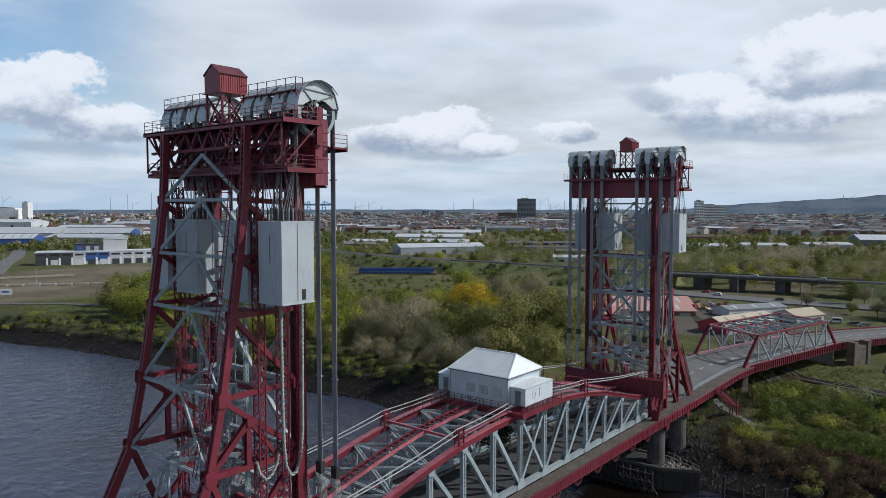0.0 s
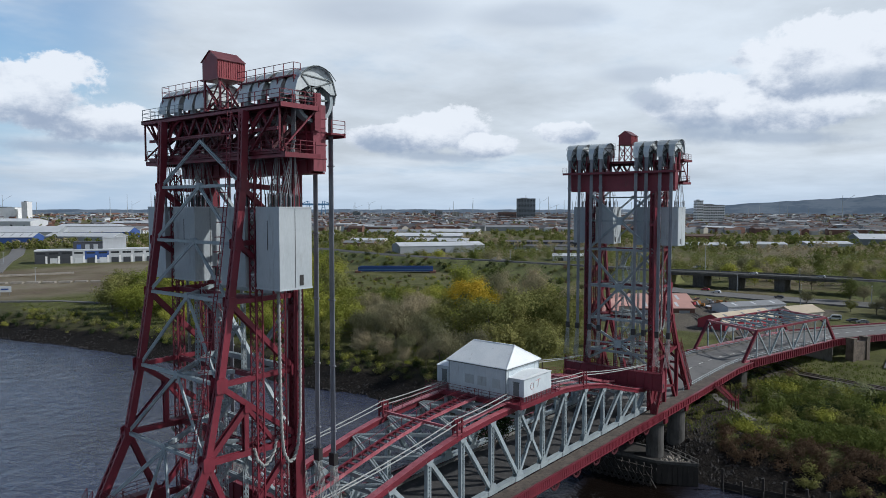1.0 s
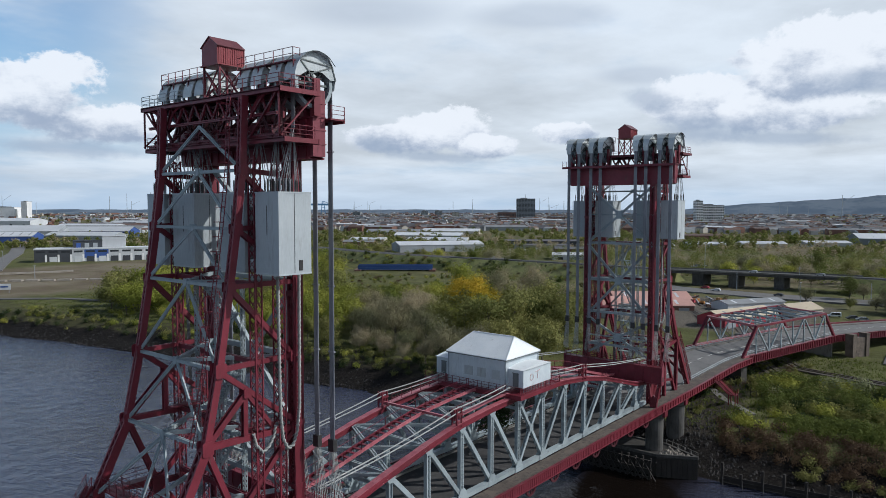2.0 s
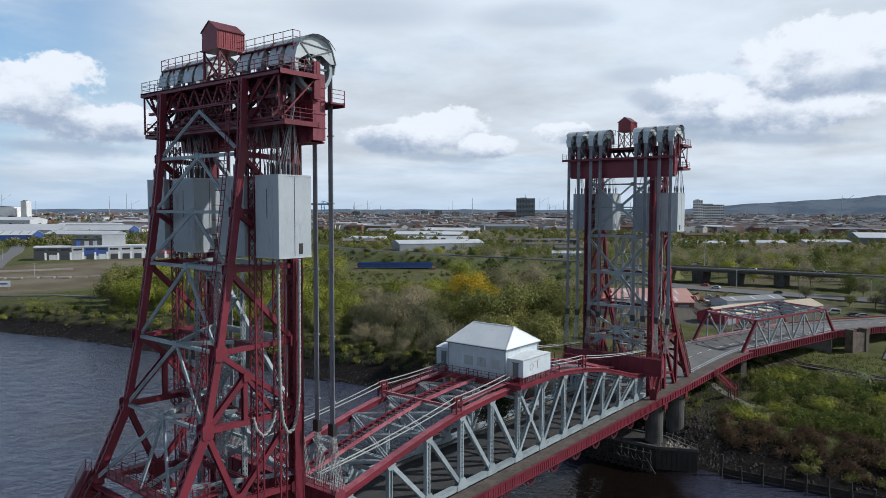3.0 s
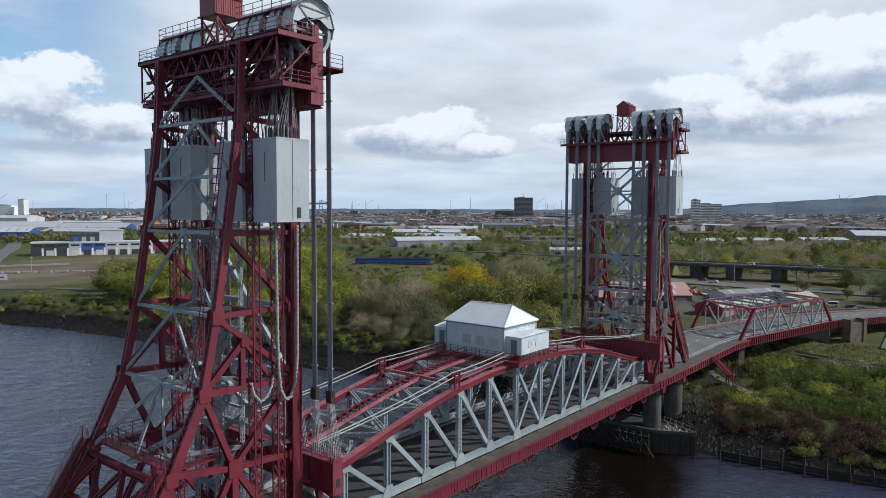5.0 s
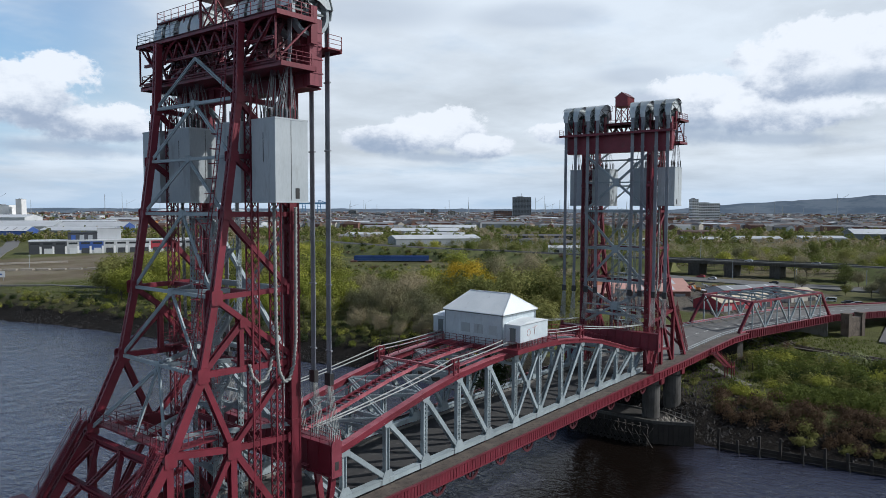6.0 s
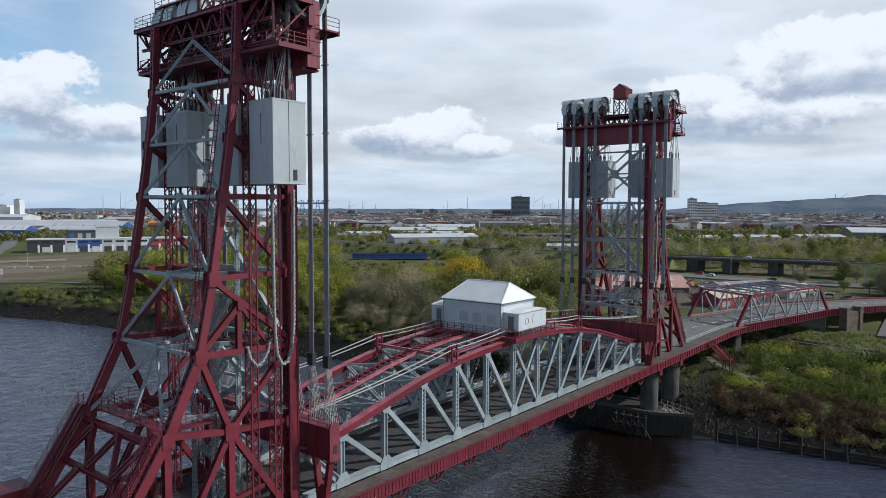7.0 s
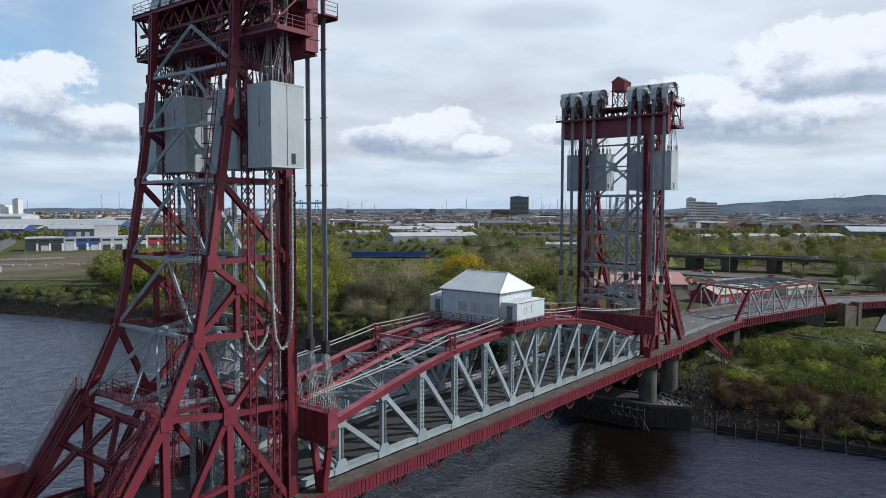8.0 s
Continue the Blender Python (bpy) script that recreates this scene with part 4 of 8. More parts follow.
    # flat bundles of ropes from the wheels down to the span
    for q in (-1, 1):
        for yy in SHEAVE_Y:
            rp = thing("lift_rope", P(ROPE_X, q * yy, 8.6), "long straight bundle of grey lift ropes ending in a dark socket", "rope", "lift ropes")
            for i in range(6):
                yb = q * yy + (i - 2.5) * 0.1
                g = Geo()
                g.tube([P(ROPE_X, yb, 46.6), P(ROPE_X, yb, 14.9)], 0.056, 6)
                part("strand", g, ROPE_BAR, rp)
            for z in np.arange(17, 46, 6.0):
                g = Geo()
                g.box(x0 + s * ROPE_X - 0.1, x0 + s * ROPE_X + 0.1, q * yy - 0.38, q * yy + 0.38, z, z + 0.12)
                part("clamp", g, ROPE_BAR, rp)
            g = Geo()
            g.box(x0 + s * ROPE_X - 0.24, x0 + s * ROPE_X + 0.24, q * yy - 0.36, q * yy + 0.36, 13.9, 15.0)
            part("socket", g, BLACK, rp, "black rope socket")
            g = Geo()
            for i in range(10):
                t = (i + 0.5) / 10 - 0.5
                g.tube([P(ROPE_X + (0.12 if i % 2 else -0.12), q * yy + t * 0.7, 13.8), P(39.6 + (0.3 if i % 2 else -0.3), q * yy + t * 1.3, 8.7)], 0.03, 4)
            part("tail_rope", g, HOSE, rp)
    # looped cable sleeves
    for q in (-1, 1):
        g = Geo()
        y = q * 7.3
        pts = [P(43.9, y, 30.4), P(43.8, y, 20), P(43.7, y, 17), P(43.5, y, 15.3), P(43.0, y, 14.3), P(42.4, y, 14.4), P(41.9, y, 15.6), P(41.6, y, 18), P(41.5, y, 30)]
        twisted(thing("cable_loop", pts[4], "pale sleeved cable hanging in a long loop beside a tower leg", "cable", "cable loops"), pts, 0.17)
        twisted(thing("cable_loop", P(45.1, y - q * 0.4, 14.6), "short pale sleeved cable slung between tower braces", "cable", "cable loops"), [P(46.4, y - q * 0.4, 16.4), P(46.1, y - q * 0.4, 15.3), P(45.4, y - q * 0.4, 14.5), P(44.8, y - q * 0.4, 14.8), P(44.2, y - q * 0.4, 15.7), P(44.0, y - q * 0.4, 16.6)], 0.15)
    return tw


TOWER_NEAR = build_tower(-1, 0.0, "on the near bank")
TOWER_FAR = build_tower(1, -0.45, "across the river")

# ------------------------------------------------------------------ lift span
PANEL, TRUSS_Y = 6.33, 6.2
TOP_Z = {0: 5.2, 1: 5.9, 2: 7.35, 3: 8.7, 4: 9.75, 5: 10.25, 6: 10.5, 7: 10.5, 8: 10.15, 9: 9.45, 10: 8.3, 11: 6.6, 12: 4.9, 13: 4.3}


def node_x(k):
    return {0: -39.6, 13: 39.2}.get(k, (k - 6.5) * PANEL)


def build_span():
    Xv, Yv, Zv = Vector((1, 0, 0)), Vector((0, 1, 0)), Vector((0, 0, 1))
    sp = thing("lift_span", (0, 0, -1.0), "red and grey truss lift span carrying a road over water", "bridge span")
    for q in (-1, 1):
        y = q * TRUSS_Y
        B = lambda k: Vector((node_x(k), y, 0.6))
        T = lambda k: Vector((node_x(k), y, TOP_Z[k]))
        for k in range(13):
            g = Geo()
            a, b = T(k), T(k + 1)
            g.beam(a, b, 0.62, 0.62)
            d = (b - a).normalized()
            up = Yv.cross(d) * (1 if Yv.cross(d).z > 0 else -1)
            for e in (-0.36, 0.36):
                g.beam(a + up * 0.25 + Yv * e, b + up * 0.25 + Yv * e, 0.16, 0.16)
                g.beam(a - up * 0.27 + Yv * e, b - up * 0.27 + Yv * e, 0.14, 0.14)
            part("top_chord", g, RED, sp)
            g = Geo()
            g.beam(a + up * 0.35, b + up * 0.35, 0.86, 0.05)
            for t in (0.02, 0.98):
                c = a.lerp(b, t) + up * 0.385
                g.beam(c - d * 0.45, c + d * 0.45, 0.8, 0.03)
            part("chord_cover", g, RED_FADED_SHEEN, sp, "faded red top plate with pinkish sheen in its colour")
            g = Geo()
            g.beam(B(k), B(k + 1), 0.55, 0.6)
            g.beam(B(k) + Zv * 0.33, B(k + 1) + Zv * 0.33, 0.75, 0.06)
            part("bottom_chord", g, GREY, sp)
        for k in range(1, 13):
            g = Geo()
            if k in (1, 2):
                g.channel(B(k), T(k) - Zv * 0.3, 0.5, 0.6, Xv, t=0.08)
            else:
                g.laced(B(k), T(k) - Zv * 0.3, 0.66, 0.5, Yv, t=0.09, bar=0.085, pitch=0.8, double=True)
            part("vertical", g, GREY, sp)
            for e in (-0.33, 0.33):
                b, t = B(k), T(k)
                g = Geo()
                g.slab([b + Vector((-0.95, e, -0.3)), b + Vector((0.95, e, -0.3)), b + Vector((0.95, e, 0.33)), b + Vector((0.45, e, 1.15)), b + Vector((-0.45, e, 1.15)), b + Vector((-0.95, e, 0.33))], Yv * 0.05)
                part("joint_plate", g, GREY, sp)
                g = Geo()
                g.slab([t + Vector((-0.7, e, -0.32)), t + Vector((-0.38, e, -0.95)), t + Vector((0.38, e, -0.95)), t + Vector((0.7, e, -0.32))], Yv * 0.05)
                part("joint_plate", g, GREY, sp)
        for k in range(1, 6):
            for a, b in ((T(k), B(k + 1)), (T(13 - k), B(12 - k))):
                g = Geo()
                g.laced(a - Zv * 0.3, b + Zv * 0.2, 0.5, 0.52, Vector(b - a).cross(Yv), t=0.07, bar=0.08)
                part("diagonal", g, GREY, sp)
        for a, b in ((T(6), B(7)), (T(7), B(6))):
            g = Geo()
            g.laced(a - Zv * 0.3, b + Zv * 0.2, 0.42, 0.42, Vector(b - a).cross(Yv), t=0.07, bar=0.08)
            part("diagonal", g, GREY, sp)
        g = Geo()
        c = (T(6) + B(7)) / 2
        for e in (-0.25, 0.25):
            gusset(g, c + Yv * e, 0.55, Zv, Xv, 0.05, Yv)
        part("joint_plate", g, GREY, sp)
        for a, b in ((B(1), Vector((node_x(0), y, 5.0))), (B(12), Vector((node_x(13), y, 4.2)))):
            g = Geo()
            g.channel(a, b, 0.6, 0.75, Vector(b - a).cross(Yv))
            part("end_post", g, GREY, sp)
        # outer footway with its edge girder
        g = Geo()
        g.box(-41.5, 40.2, *sorted((q * 6.6, q * 9.05)), 0.05, 0.2)
        part("footway", g, BOARDS, sp, "stained brown footway boards")
        g = Geo()
        ya, yb = sorted((q * 9.05, q * 9.2))
        g.box(-41.5, 40.2, ya, yb, -1.05, 0.28)
        for z in (-1.08, 0.24):
            g.box(-41.5, 40.2, *sorted((q * 8.95, q * 9.34)), z, z + 0.1)
        for xx in np.arange(-41, 40.2, 0.527):
            g.box(xx, xx + 0.05, *sorted((q * 9.0, q * 9.25)), -1.0, 0.25)
        part("edge_girder", g, RED, sp)
        for k in range(1, 13):
            # hooped end of each floor beam below the footway
            x = node_x(k)
            g = Geo()
            arc = [Vector((x + 1.35 * math.cos(a), q * 8.4, -0.9 - 1.6 * math.sin(a))) for a in np.linspace(0, math.pi, 12)]
            for a, b in zip(arc, arc[1:]):
                g.beam(a, b, 0.3, 0.2, Yv)
            for t in (-0.6, 0, 0.6):
                g.beam((x + t * 0.3, q * 8.4, -0.9), (x + t * 1.35, q * 8.4, -0.9 - 1.6 * math.sqrt(max(0, 1 - t * t))), 0.14, 0.14, Yv)
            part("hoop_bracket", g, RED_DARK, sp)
    for k in range(1, 13):
        x = node_x(k)
        g = Geo()
        g.channel((x, -9.0, -0.7), (x, 9.0, -0.7), 0.35, 1.1, Zv)
        part("floor_beam", g, RED, sp)
        # overhead strut and plan bracing
        z = TOP_Z[k]
        g = Geo()
        g.laced((x, -TRUSS_Y, z - 0.1), (x, TRUSS_Y, z - 0.1), 0.5, 0.5, Zv, t=0.08, bar=0.08)
        if k % 2 == 0:
            g.laced((x, -TRUSS_Y, z - 1.6 if z > 7 else z - 0.9), (x, TRUSS_Y, z - 1.6 if z > 7 else z - 0.9), 0.35, 0.35, Zv, t=0.07, bar=0.06)
        part("top_strut", g, GREY, sp)
        if k < 12:
            zb = TOP_Z[k + 1]
            for q in (-1, 1):
                g = Geo()
                g.laced((x, q * TRUSS_Y, z), (node_x(k + 1), -q * TRUSS_Y, zb), 0.5, 0.32, Zv, t=0.07, bar=0.07)
                part("plan_brace", g, GREY, sp)
    g = Geo()
    g.box(-41.6, 40.2, -5.75, 5.75, -0.35, 0.0)
    part("road_deck", g, ASPHALT_DARK, sp, "dark road deck")
    for q in (-1, 1):
        g = Geo()
        g.box(-41.6, 40.2, *sorted((q * 5.35, q * 5.75)), 0.0, 0.28)
        part("kerb", g, CONCRETE, sp)
    # lifting girders at both ends
    for x, zb in ((-39.0, 5.1), (38.55, 4.6)):
        g = Geo()
        g.box(x - 0.55, x + 0.55, -9.7, 9.7, zb, zb + 3.0)
        for yy in np.arange(-9.6, 9.7, 1.6):
            g.box(x - 0.66, x + 0.66, yy - 0.05, yy + 0.05, zb + 0.05, zb + 2.95)
        g.box(x - 0.75, x + 0.75, -9.75, 9.75, zb + 2.9, zb + 3.02)
        g.box(x - 0.75, x + 0.75, -9.75, 9.75, zb - 0.05, zb + 0.08)
        part("lifting_girder", g, RED, sp)
        for q in (-1, 1):
            g = Geo()
            c = q * 9.8
            g.slab([(x - 0.62, c, zb - 0.2), (x + 0.62, c, zb - 0.2), (x + 0.62, c, zb + 3.0), (x + 0.2, c, zb + 3.8), (x - 0.2, c, zb + 3.8), (x - 0.62, c, zb + 3.0)], (0, 0.12, 0))
            part("girder_end", g, RED_END, sp)
            g = Geo()
            g.box(x - 0.22, x + 0.22, c - 0.08 if q < 0 else c + 0.06, c - 0.06 if q < 0 else c + 0.08, zb + 0.5, zb + 1.3)
            part("port", g, BLACK, sp)
            g = Geo()
            for ya, yb, w in ((8.3, 9.3, 0.42), (8.1, 7.1, 0.42)):
                g = Geo()
                g.laced((x, q * ya, -0.8), (x, q * yb, zb), w, 0.62, Xv, t=0.1, bar=0.08)
                part("hanger", g, RED, sp)
            g = Geo()
            g.slab([(x, q * 7.7, -0.6), (x, q * 8.7, -0.6), (x, q * 8.9, 1.5), (x, q * 8.2, 2.4), (x, q * 7.5, 1.5)], (0.5, 0, 0))
            part("hanger_foot", g, RED, sp)
        railing(sp, [(x - 0.7, -9.6, zb + 3.0), (x - 0.7, 9.6, zb + 3.0)], 1.1, 1.3, RED)
        railing(sp, [(x + 0.7, -9.6, zb + 3.0), (x + 0.7, 9.6, zb + 3.0)], 1.1, 1.3, RED)
    # middle gangway over the road and the guide posts on the chords
    def chord_z(x):
        for k in range(13):
            if node_x(k) <= x <= node_x(k + 1):
                t = (x - node_x(k)) / (node_x(k + 1) - node_x(k))
                return TOP_Z[k] + (TOP_Z[k + 1] - TOP_Z[k]) * t
        return 5
    for xa, xb, n in ((-38.5, -5.0, 34), (5.0, 38.0, 32)):
        for e in (-0.75, 0.75):
            for i in range(12):
                g = Geo()
                a, b = xa + (xb - xa) * i / 12, xa + (xb - xa) * (i + 1) / 12
                g.channel((a, e, chord_z(a) + 0.75), (b, e, chord_z(b) + 0.75), 0.16, 0.4, Zv)
                part("gangway_beam", g, RED_FADED_SHEEN if e < 0 else RED, sp)
        for i in range(n):
            a = xa + (xb - xa) * (i + 0.5) / n
            g = Geo()
            g.box(a - 0.22, a + 0.22, -0.72, 0.72, chord_z(a) + 0.78, chord_z(a) + 0.86)
            part("gangway_tread", g, RED, sp)
        for e in (-0.8, 0.8):
            railing(sp, [(xa + (xb - xa) * i / 12, e, chord_z(xa + (xb - xa) * i / 12) + 0.95) for i in range(13)], 0.95, 2.0, RED, 1)
    for x in (-16.6, 15.2):
        for q in (-1, 1):
            g = Geo()
            z = chord_z(x)
            for e in (-0.45, 0.45):
                g.beam((x + e, q * TRUSS_Y - 0.35, z), (x + e, q * TRUSS_Y - 0.35, z + 2.3), 0.16, 0.16, Xv)
                g.beam((x + e, q * TRUSS_Y + 0.35, z), (x + e, q * TRUSS_Y + 0.35, z + 2.3), 0.16, 0.16, Xv)
            g.box(x - 0.6, x + 0.6, q * TRUSS_Y - 0.5, q * TRUSS_Y + 0.5, z + 1.5, z + 1.75)
            g.box(x - 0.55, x + 0.55, q * TRUSS_Y - 0.08, q * TRUSS_Y + 0.08, z + 0.9, z + 2.2)
            part("rope_post", g, RED, sp)
            # slung cables from the end girder over the post to the house
            e = -1 if x < 0 else 1
            xe = -38.6 if x < 0 else 38.3
            for dz, dy in ((0, 0.2), (-0.35, -0.25)):
                g = Geo()
                a, b, c = Vector((xe, q * 6.4 + dy, 9.0)), Vector((x, q * TRUSS_Y + dy, z + 2.2 + dz)), Vector((4.2 * e, q * 5.6 + dy, 12.4 + dz))
                pts = [a.lerp(b, t) - Zv * 1.1 * t * (1 - t) for t in np.linspace(0, 1, 9)] + [b.lerp(c, t) - Zv * 0.6 * t * (1 - t) for t in np.linspace(0.1, 1, 7)]
                g.tube(pts, 0.075, 6)
                part("slung_cable", g, HOSE, sp, "pale sagging cable")
        g = Geo()
        g.channel((x, -TRUSS_Y, chord_z(x) + 0.9), (x, TRUSS_Y, chord_z(x) + 0.9), 0.3, 0.3, Zv)
        part("post_strut", g, RED_FADED_SHEEN, sp)
    # side walk along each chord up to the house
    for q in (-1, 1):
        for xa, xb in ((-16, -4.5), (4.5, 15)):
            for i in range(6):
                g = Geo()
                a, b = xa + (xb - xa) * i / 6, xa + (xb - xa) * (i + 1) / 6
                g.beam((a, q * 5.5, chord_z(a) + 0.8), (b, q * 5.5, chord_z(b) + 0.8), 0.7, 0.08)
                part("side_walk", g, RED_FADED_SHEEN, sp)
            railing(sp, [(xa + (xb - xa) * i / 6, q * 5.1, chord_z(xa + (xb - xa) * i / 6) + 0.85) for i in range(7)], 1.0, 1.9, RED, 2)
    return sp


LIFT_SPAN = build_span()


def build_house():
    """The machinery house astride the middle of the span."""
    hs = thing("machinery_house", (0, 0, 11.1), "pale blue-grey sheet metal house with a hipped roof", "machinery house")
    x0, x1, y1 = -4.25, 4.05, 4.9
    g = Geo()
    g.box(x0 - 1.1, x1 + 1.1, -8.0, 8.6, 10.95, 11.2)
    for y in (-8.0, 8.6):
        g.box(x0 - 1.1, x1 + 1.1, y - 0.1, y + 0.1, 10.7, 11.3)
    for x in (x0 - 1.1, x1 + 1.1):
        g.box(x - 0.1, x + 0.1, -8.0, 8.6, 10.7, 11.3)
    part("floor", g, RED, hs, "red steel floor")
    g = Geo()
    g.box(x0, x1, -y1, y1, 11.2, 15.55)
    part("wall", g, WALL_WHITE, hs)
    for yy in np.arange(-y1 + 0.6, y1, 0.95):
        for xx in (x0, x1):
            g = Geo()
            g.box(xx - 0.02, xx + 0.02, yy - 0.025, yy + 0.025, 11.25, 15.5)
            part("wall_seam", g, WALL_WHITE, hs)
    for xx in np.arange(x0 + 0.6, x1, 0.95):
        for yy in (-y1, y1):
            g = Geo()
            g.box(xx - 0.025, xx + 0.025, yy - 0.02, yy + 0.02, 11.25, 15.5)
            part("wall_seam", g, WALL_WHITE, hs)
    for c in ((x0, -y1), (x0, y1), (x1, -y1), (x1, y1)):
        g = Geo()
        g.box(c[0] - 0.08, c[0] + 0.08, c[1] - 0.08, c[1] + 0.08, 11.2, 15.5)
        part("corner_trim", g, GREY, hs)
    e, rz = 0.28, 18.0
    ax, bx, cy = x0 - e, x1 + e, y1 + e
    xm, ry = (x0 + x1) / 2, 3.55
    g = Geo()
    v = [(ax, -cy, 15.5), (bx, -cy, 15.5), (bx, cy, 15.5), (ax, cy, 15.5), (xm, -ry, rz), (xm, ry, rz), (ax, -cy, 15.62), (bx, -cy, 15.62), (bx, cy, 15.62), (ax, cy, 15.62)]
    g.raw(v, [(0, 3, 2, 1), (0, 1, 7, 6), (1, 2, 8, 7), (2, 3, 9, 8), (3, 0, 6, 9), (6, 7, 4), (7, 8, 5, 4), (8, 9, 5), (9, 6, 4, 5)])
    part("roof", g, ROOF_WHITE, hs, "pale grey hipped metal roof")
    g = Geo()
    g.beam((xm, -ry, rz + 0.02), (xm, ry, rz + 0.02), 0.2, 0.05)
    part("roof_seam", g, ROOF_WHITE, hs)
    for c in ((ax, -cy, -ry), (bx, -cy, -ry), (ax, cy, ry), (bx, cy, ry)):
        g = Geo()
        g.beam((c[0], c[1], 15.64), (xm, c[2], rz + 0.02), 0.14, 0.05)
        part("roof_seam", g, ROOF_WHITE, hs)
    # louvred windows on the land side wall
    for yy, w in ((1.3, 1.5), (-0.9, 1.5), (-3.3, 1.3)):
        g = Geo()
        g.box(x0 - 0.05, x0 - 0.025, yy - w / 2, yy + w / 2, 12.75, 13.95)
        g.box(x0 - 0.07, x0 - 0.03, yy - w / 2 - 0.08, yy + w / 2 + 0.08, 12.68, 12.75)
        for k in range(7):
            g.box(x0 - 0.09, x0 - 0.035, yy - w / 2 + 0.06, yy + w / 2 - 0.06, 12.8 + k * 0.16, 12.88 + k * 0.16)
        part("louvred_window", g, GREY_CW, hs, "window closed by grey louvres")
    # dark trim line along the underside of the roof edge
    g = Geo()
    for a, b in (((ax, -cy), (bx, -cy)), ((bx, -cy), (bx, cy)), ((bx, cy), (ax, cy)), ((ax, cy), (ax, -cy))):
        g.beam((a[0], a[1], 15.47), (b[0], b[1], 15.47), 0.1, 0.12)
    part("gutter", g, GREY_STAY, hs, "dark trim line under the eaves")
    # side annexes
    for q in (-1, 1):
        an = put(thing("annex", (0, 0, 11.2), "", ""), hs)
        an.location = (0, 0, 11.2)
        an.parent, an.matrix_parent_inverse = hs, Matrix.Translation(-Vector(hs.location))
        xa, xb = (-3.6, 3.5)
        ya, yb = sorted((q * 4.93, q * (7.35 if q < 0 else 7.7)))
        me = Geo()
        me.box(xa, xb, ya, yb, 11.9, 14.25)
        me.box(xa - 0.02, xb + 0.02, ya, yb, 14.2, 14.3)
        ob = part("annex_wall", me, WALL_WHITE, an)
        ob.matrix_parent_inverse = Matrix.Translation((0, 0, -11.2))
        g = Geo()
        n = 8
        arc = [(xa - 0.12 + (xb - xa + 0.24) * i / n, 14.32 + 0.42 * math.sin(math.pi * i / n)) for i in range(n + 1)]
        yo = (ya if q < 0 else yb) + q * -0.03
        g.slab([(u, (ya + yb) / 2, w) for u, w in arc], (0, yb - ya + 0.2, 0))
        ob = part("annex_roof", g, ROOF_WHITE, an)
        ob.matrix_parent_inverse = Matrix.Translation((0, 0, -11.2))
        for i in range(18):
            xx = xa + 0.1 + i * 0.4
            g = Geo()
            g.box(xx, xx + 0.05, yo - 0.05, yo + 0.05, 11.2, 11.92)
            ob = part("skirt_bar", g, GREY, an)
            ob.matrix_parent_inverse = Matrix.Translation((0, 0, -11.2))
        g = Geo()
        g.box(xa - 0.05, xa - 0.02, (ya + yb) / 2 - 0.45, (ya + yb) / 2 + 0.45, 11.95, 13.75)
        g.box(xa - 0.09, xa - 0.03, (ya + yb) / 2 - 0.55, (ya + yb) / 2 + 0.55, 13.75, 13.85)
        ob = part("annex_door", g, GREY_STAY, an)
        ob.matrix_parent_inverse = Matrix.Translation((0, 0, -11.2))
    # sprayed scrawl on the annex
    g = Geo()
    yo = -7.38
    g.tube([(-1.55 + 0.42 * math.cos(a), yo, 13.1 + 0.45 * math.sin(a)) for a in np.linspace(0, 2 * math.pi, 14)], 0.028, 5)
    g.tube([(-0.6, yo, 13.65), (0.6, yo, 13.8)], 0.028, 5)
    g.tube([(0.05, yo, 13.7), (-0.1, yo, 12.7)], 0.028, 5)
    part("scrawl", g, GRAFFITI, hs, "faded red spray paint")
    railing(hs, [(x0 - 1.0, -7.9, 11.25), (x0 - 1.0, 8.5, 11.25)], 1.1, 1.3, RED)
    railing(hs, [(x1 + 1.0, -7.9, 11.25), (x1 + 1.0, 8.5, 11.25)], 1.1, 1.3, RED)
    railing(hs, [(x0 - 1.0, -7.95, 11.25), (x1 + 1.0, -7.95, 11.25)], 0.9, 1.3, RED)
    # legs to the chords
    for x in (-3.165, 3.165):
        for q in (-1, 1):
            g = Geo()
            g.beam((x, q * TRUSS_Y, 10.75), (x, q * TRUSS_Y, 11.0), 0.5, 0.5, (1, 0, 0))
            part("bearing", g, RED, hs)


build_house()

# ------------------------------------------------------------------ approach road past the far tower
# plan of the road's middle line, straight, then bending away
AXIS = [(40.3, 0.0, 0.0), (58, 0.0, 0.0), (72, 0.2, -0.05), (86, 0.5, -0.25), (98.75, 0.0, -0.6), (151.7, -10.2, -1.6), (173, -19.2, -2.1), (200, -32.0, -3.0), (235, -50.0, -4.2), (300, -90.0, -6.3)]


def axis_at(i):
    a, b = Vector(AXIS[max(i - 1, 0)]), Vector(AXIS[min(i + 1, len(AXIS) - 1)])
    d = (b - a)
    d.z = 0
    d.normalize()
    return Vector(AXIS[i]), d, Vector((-d.y, d.x, 0))


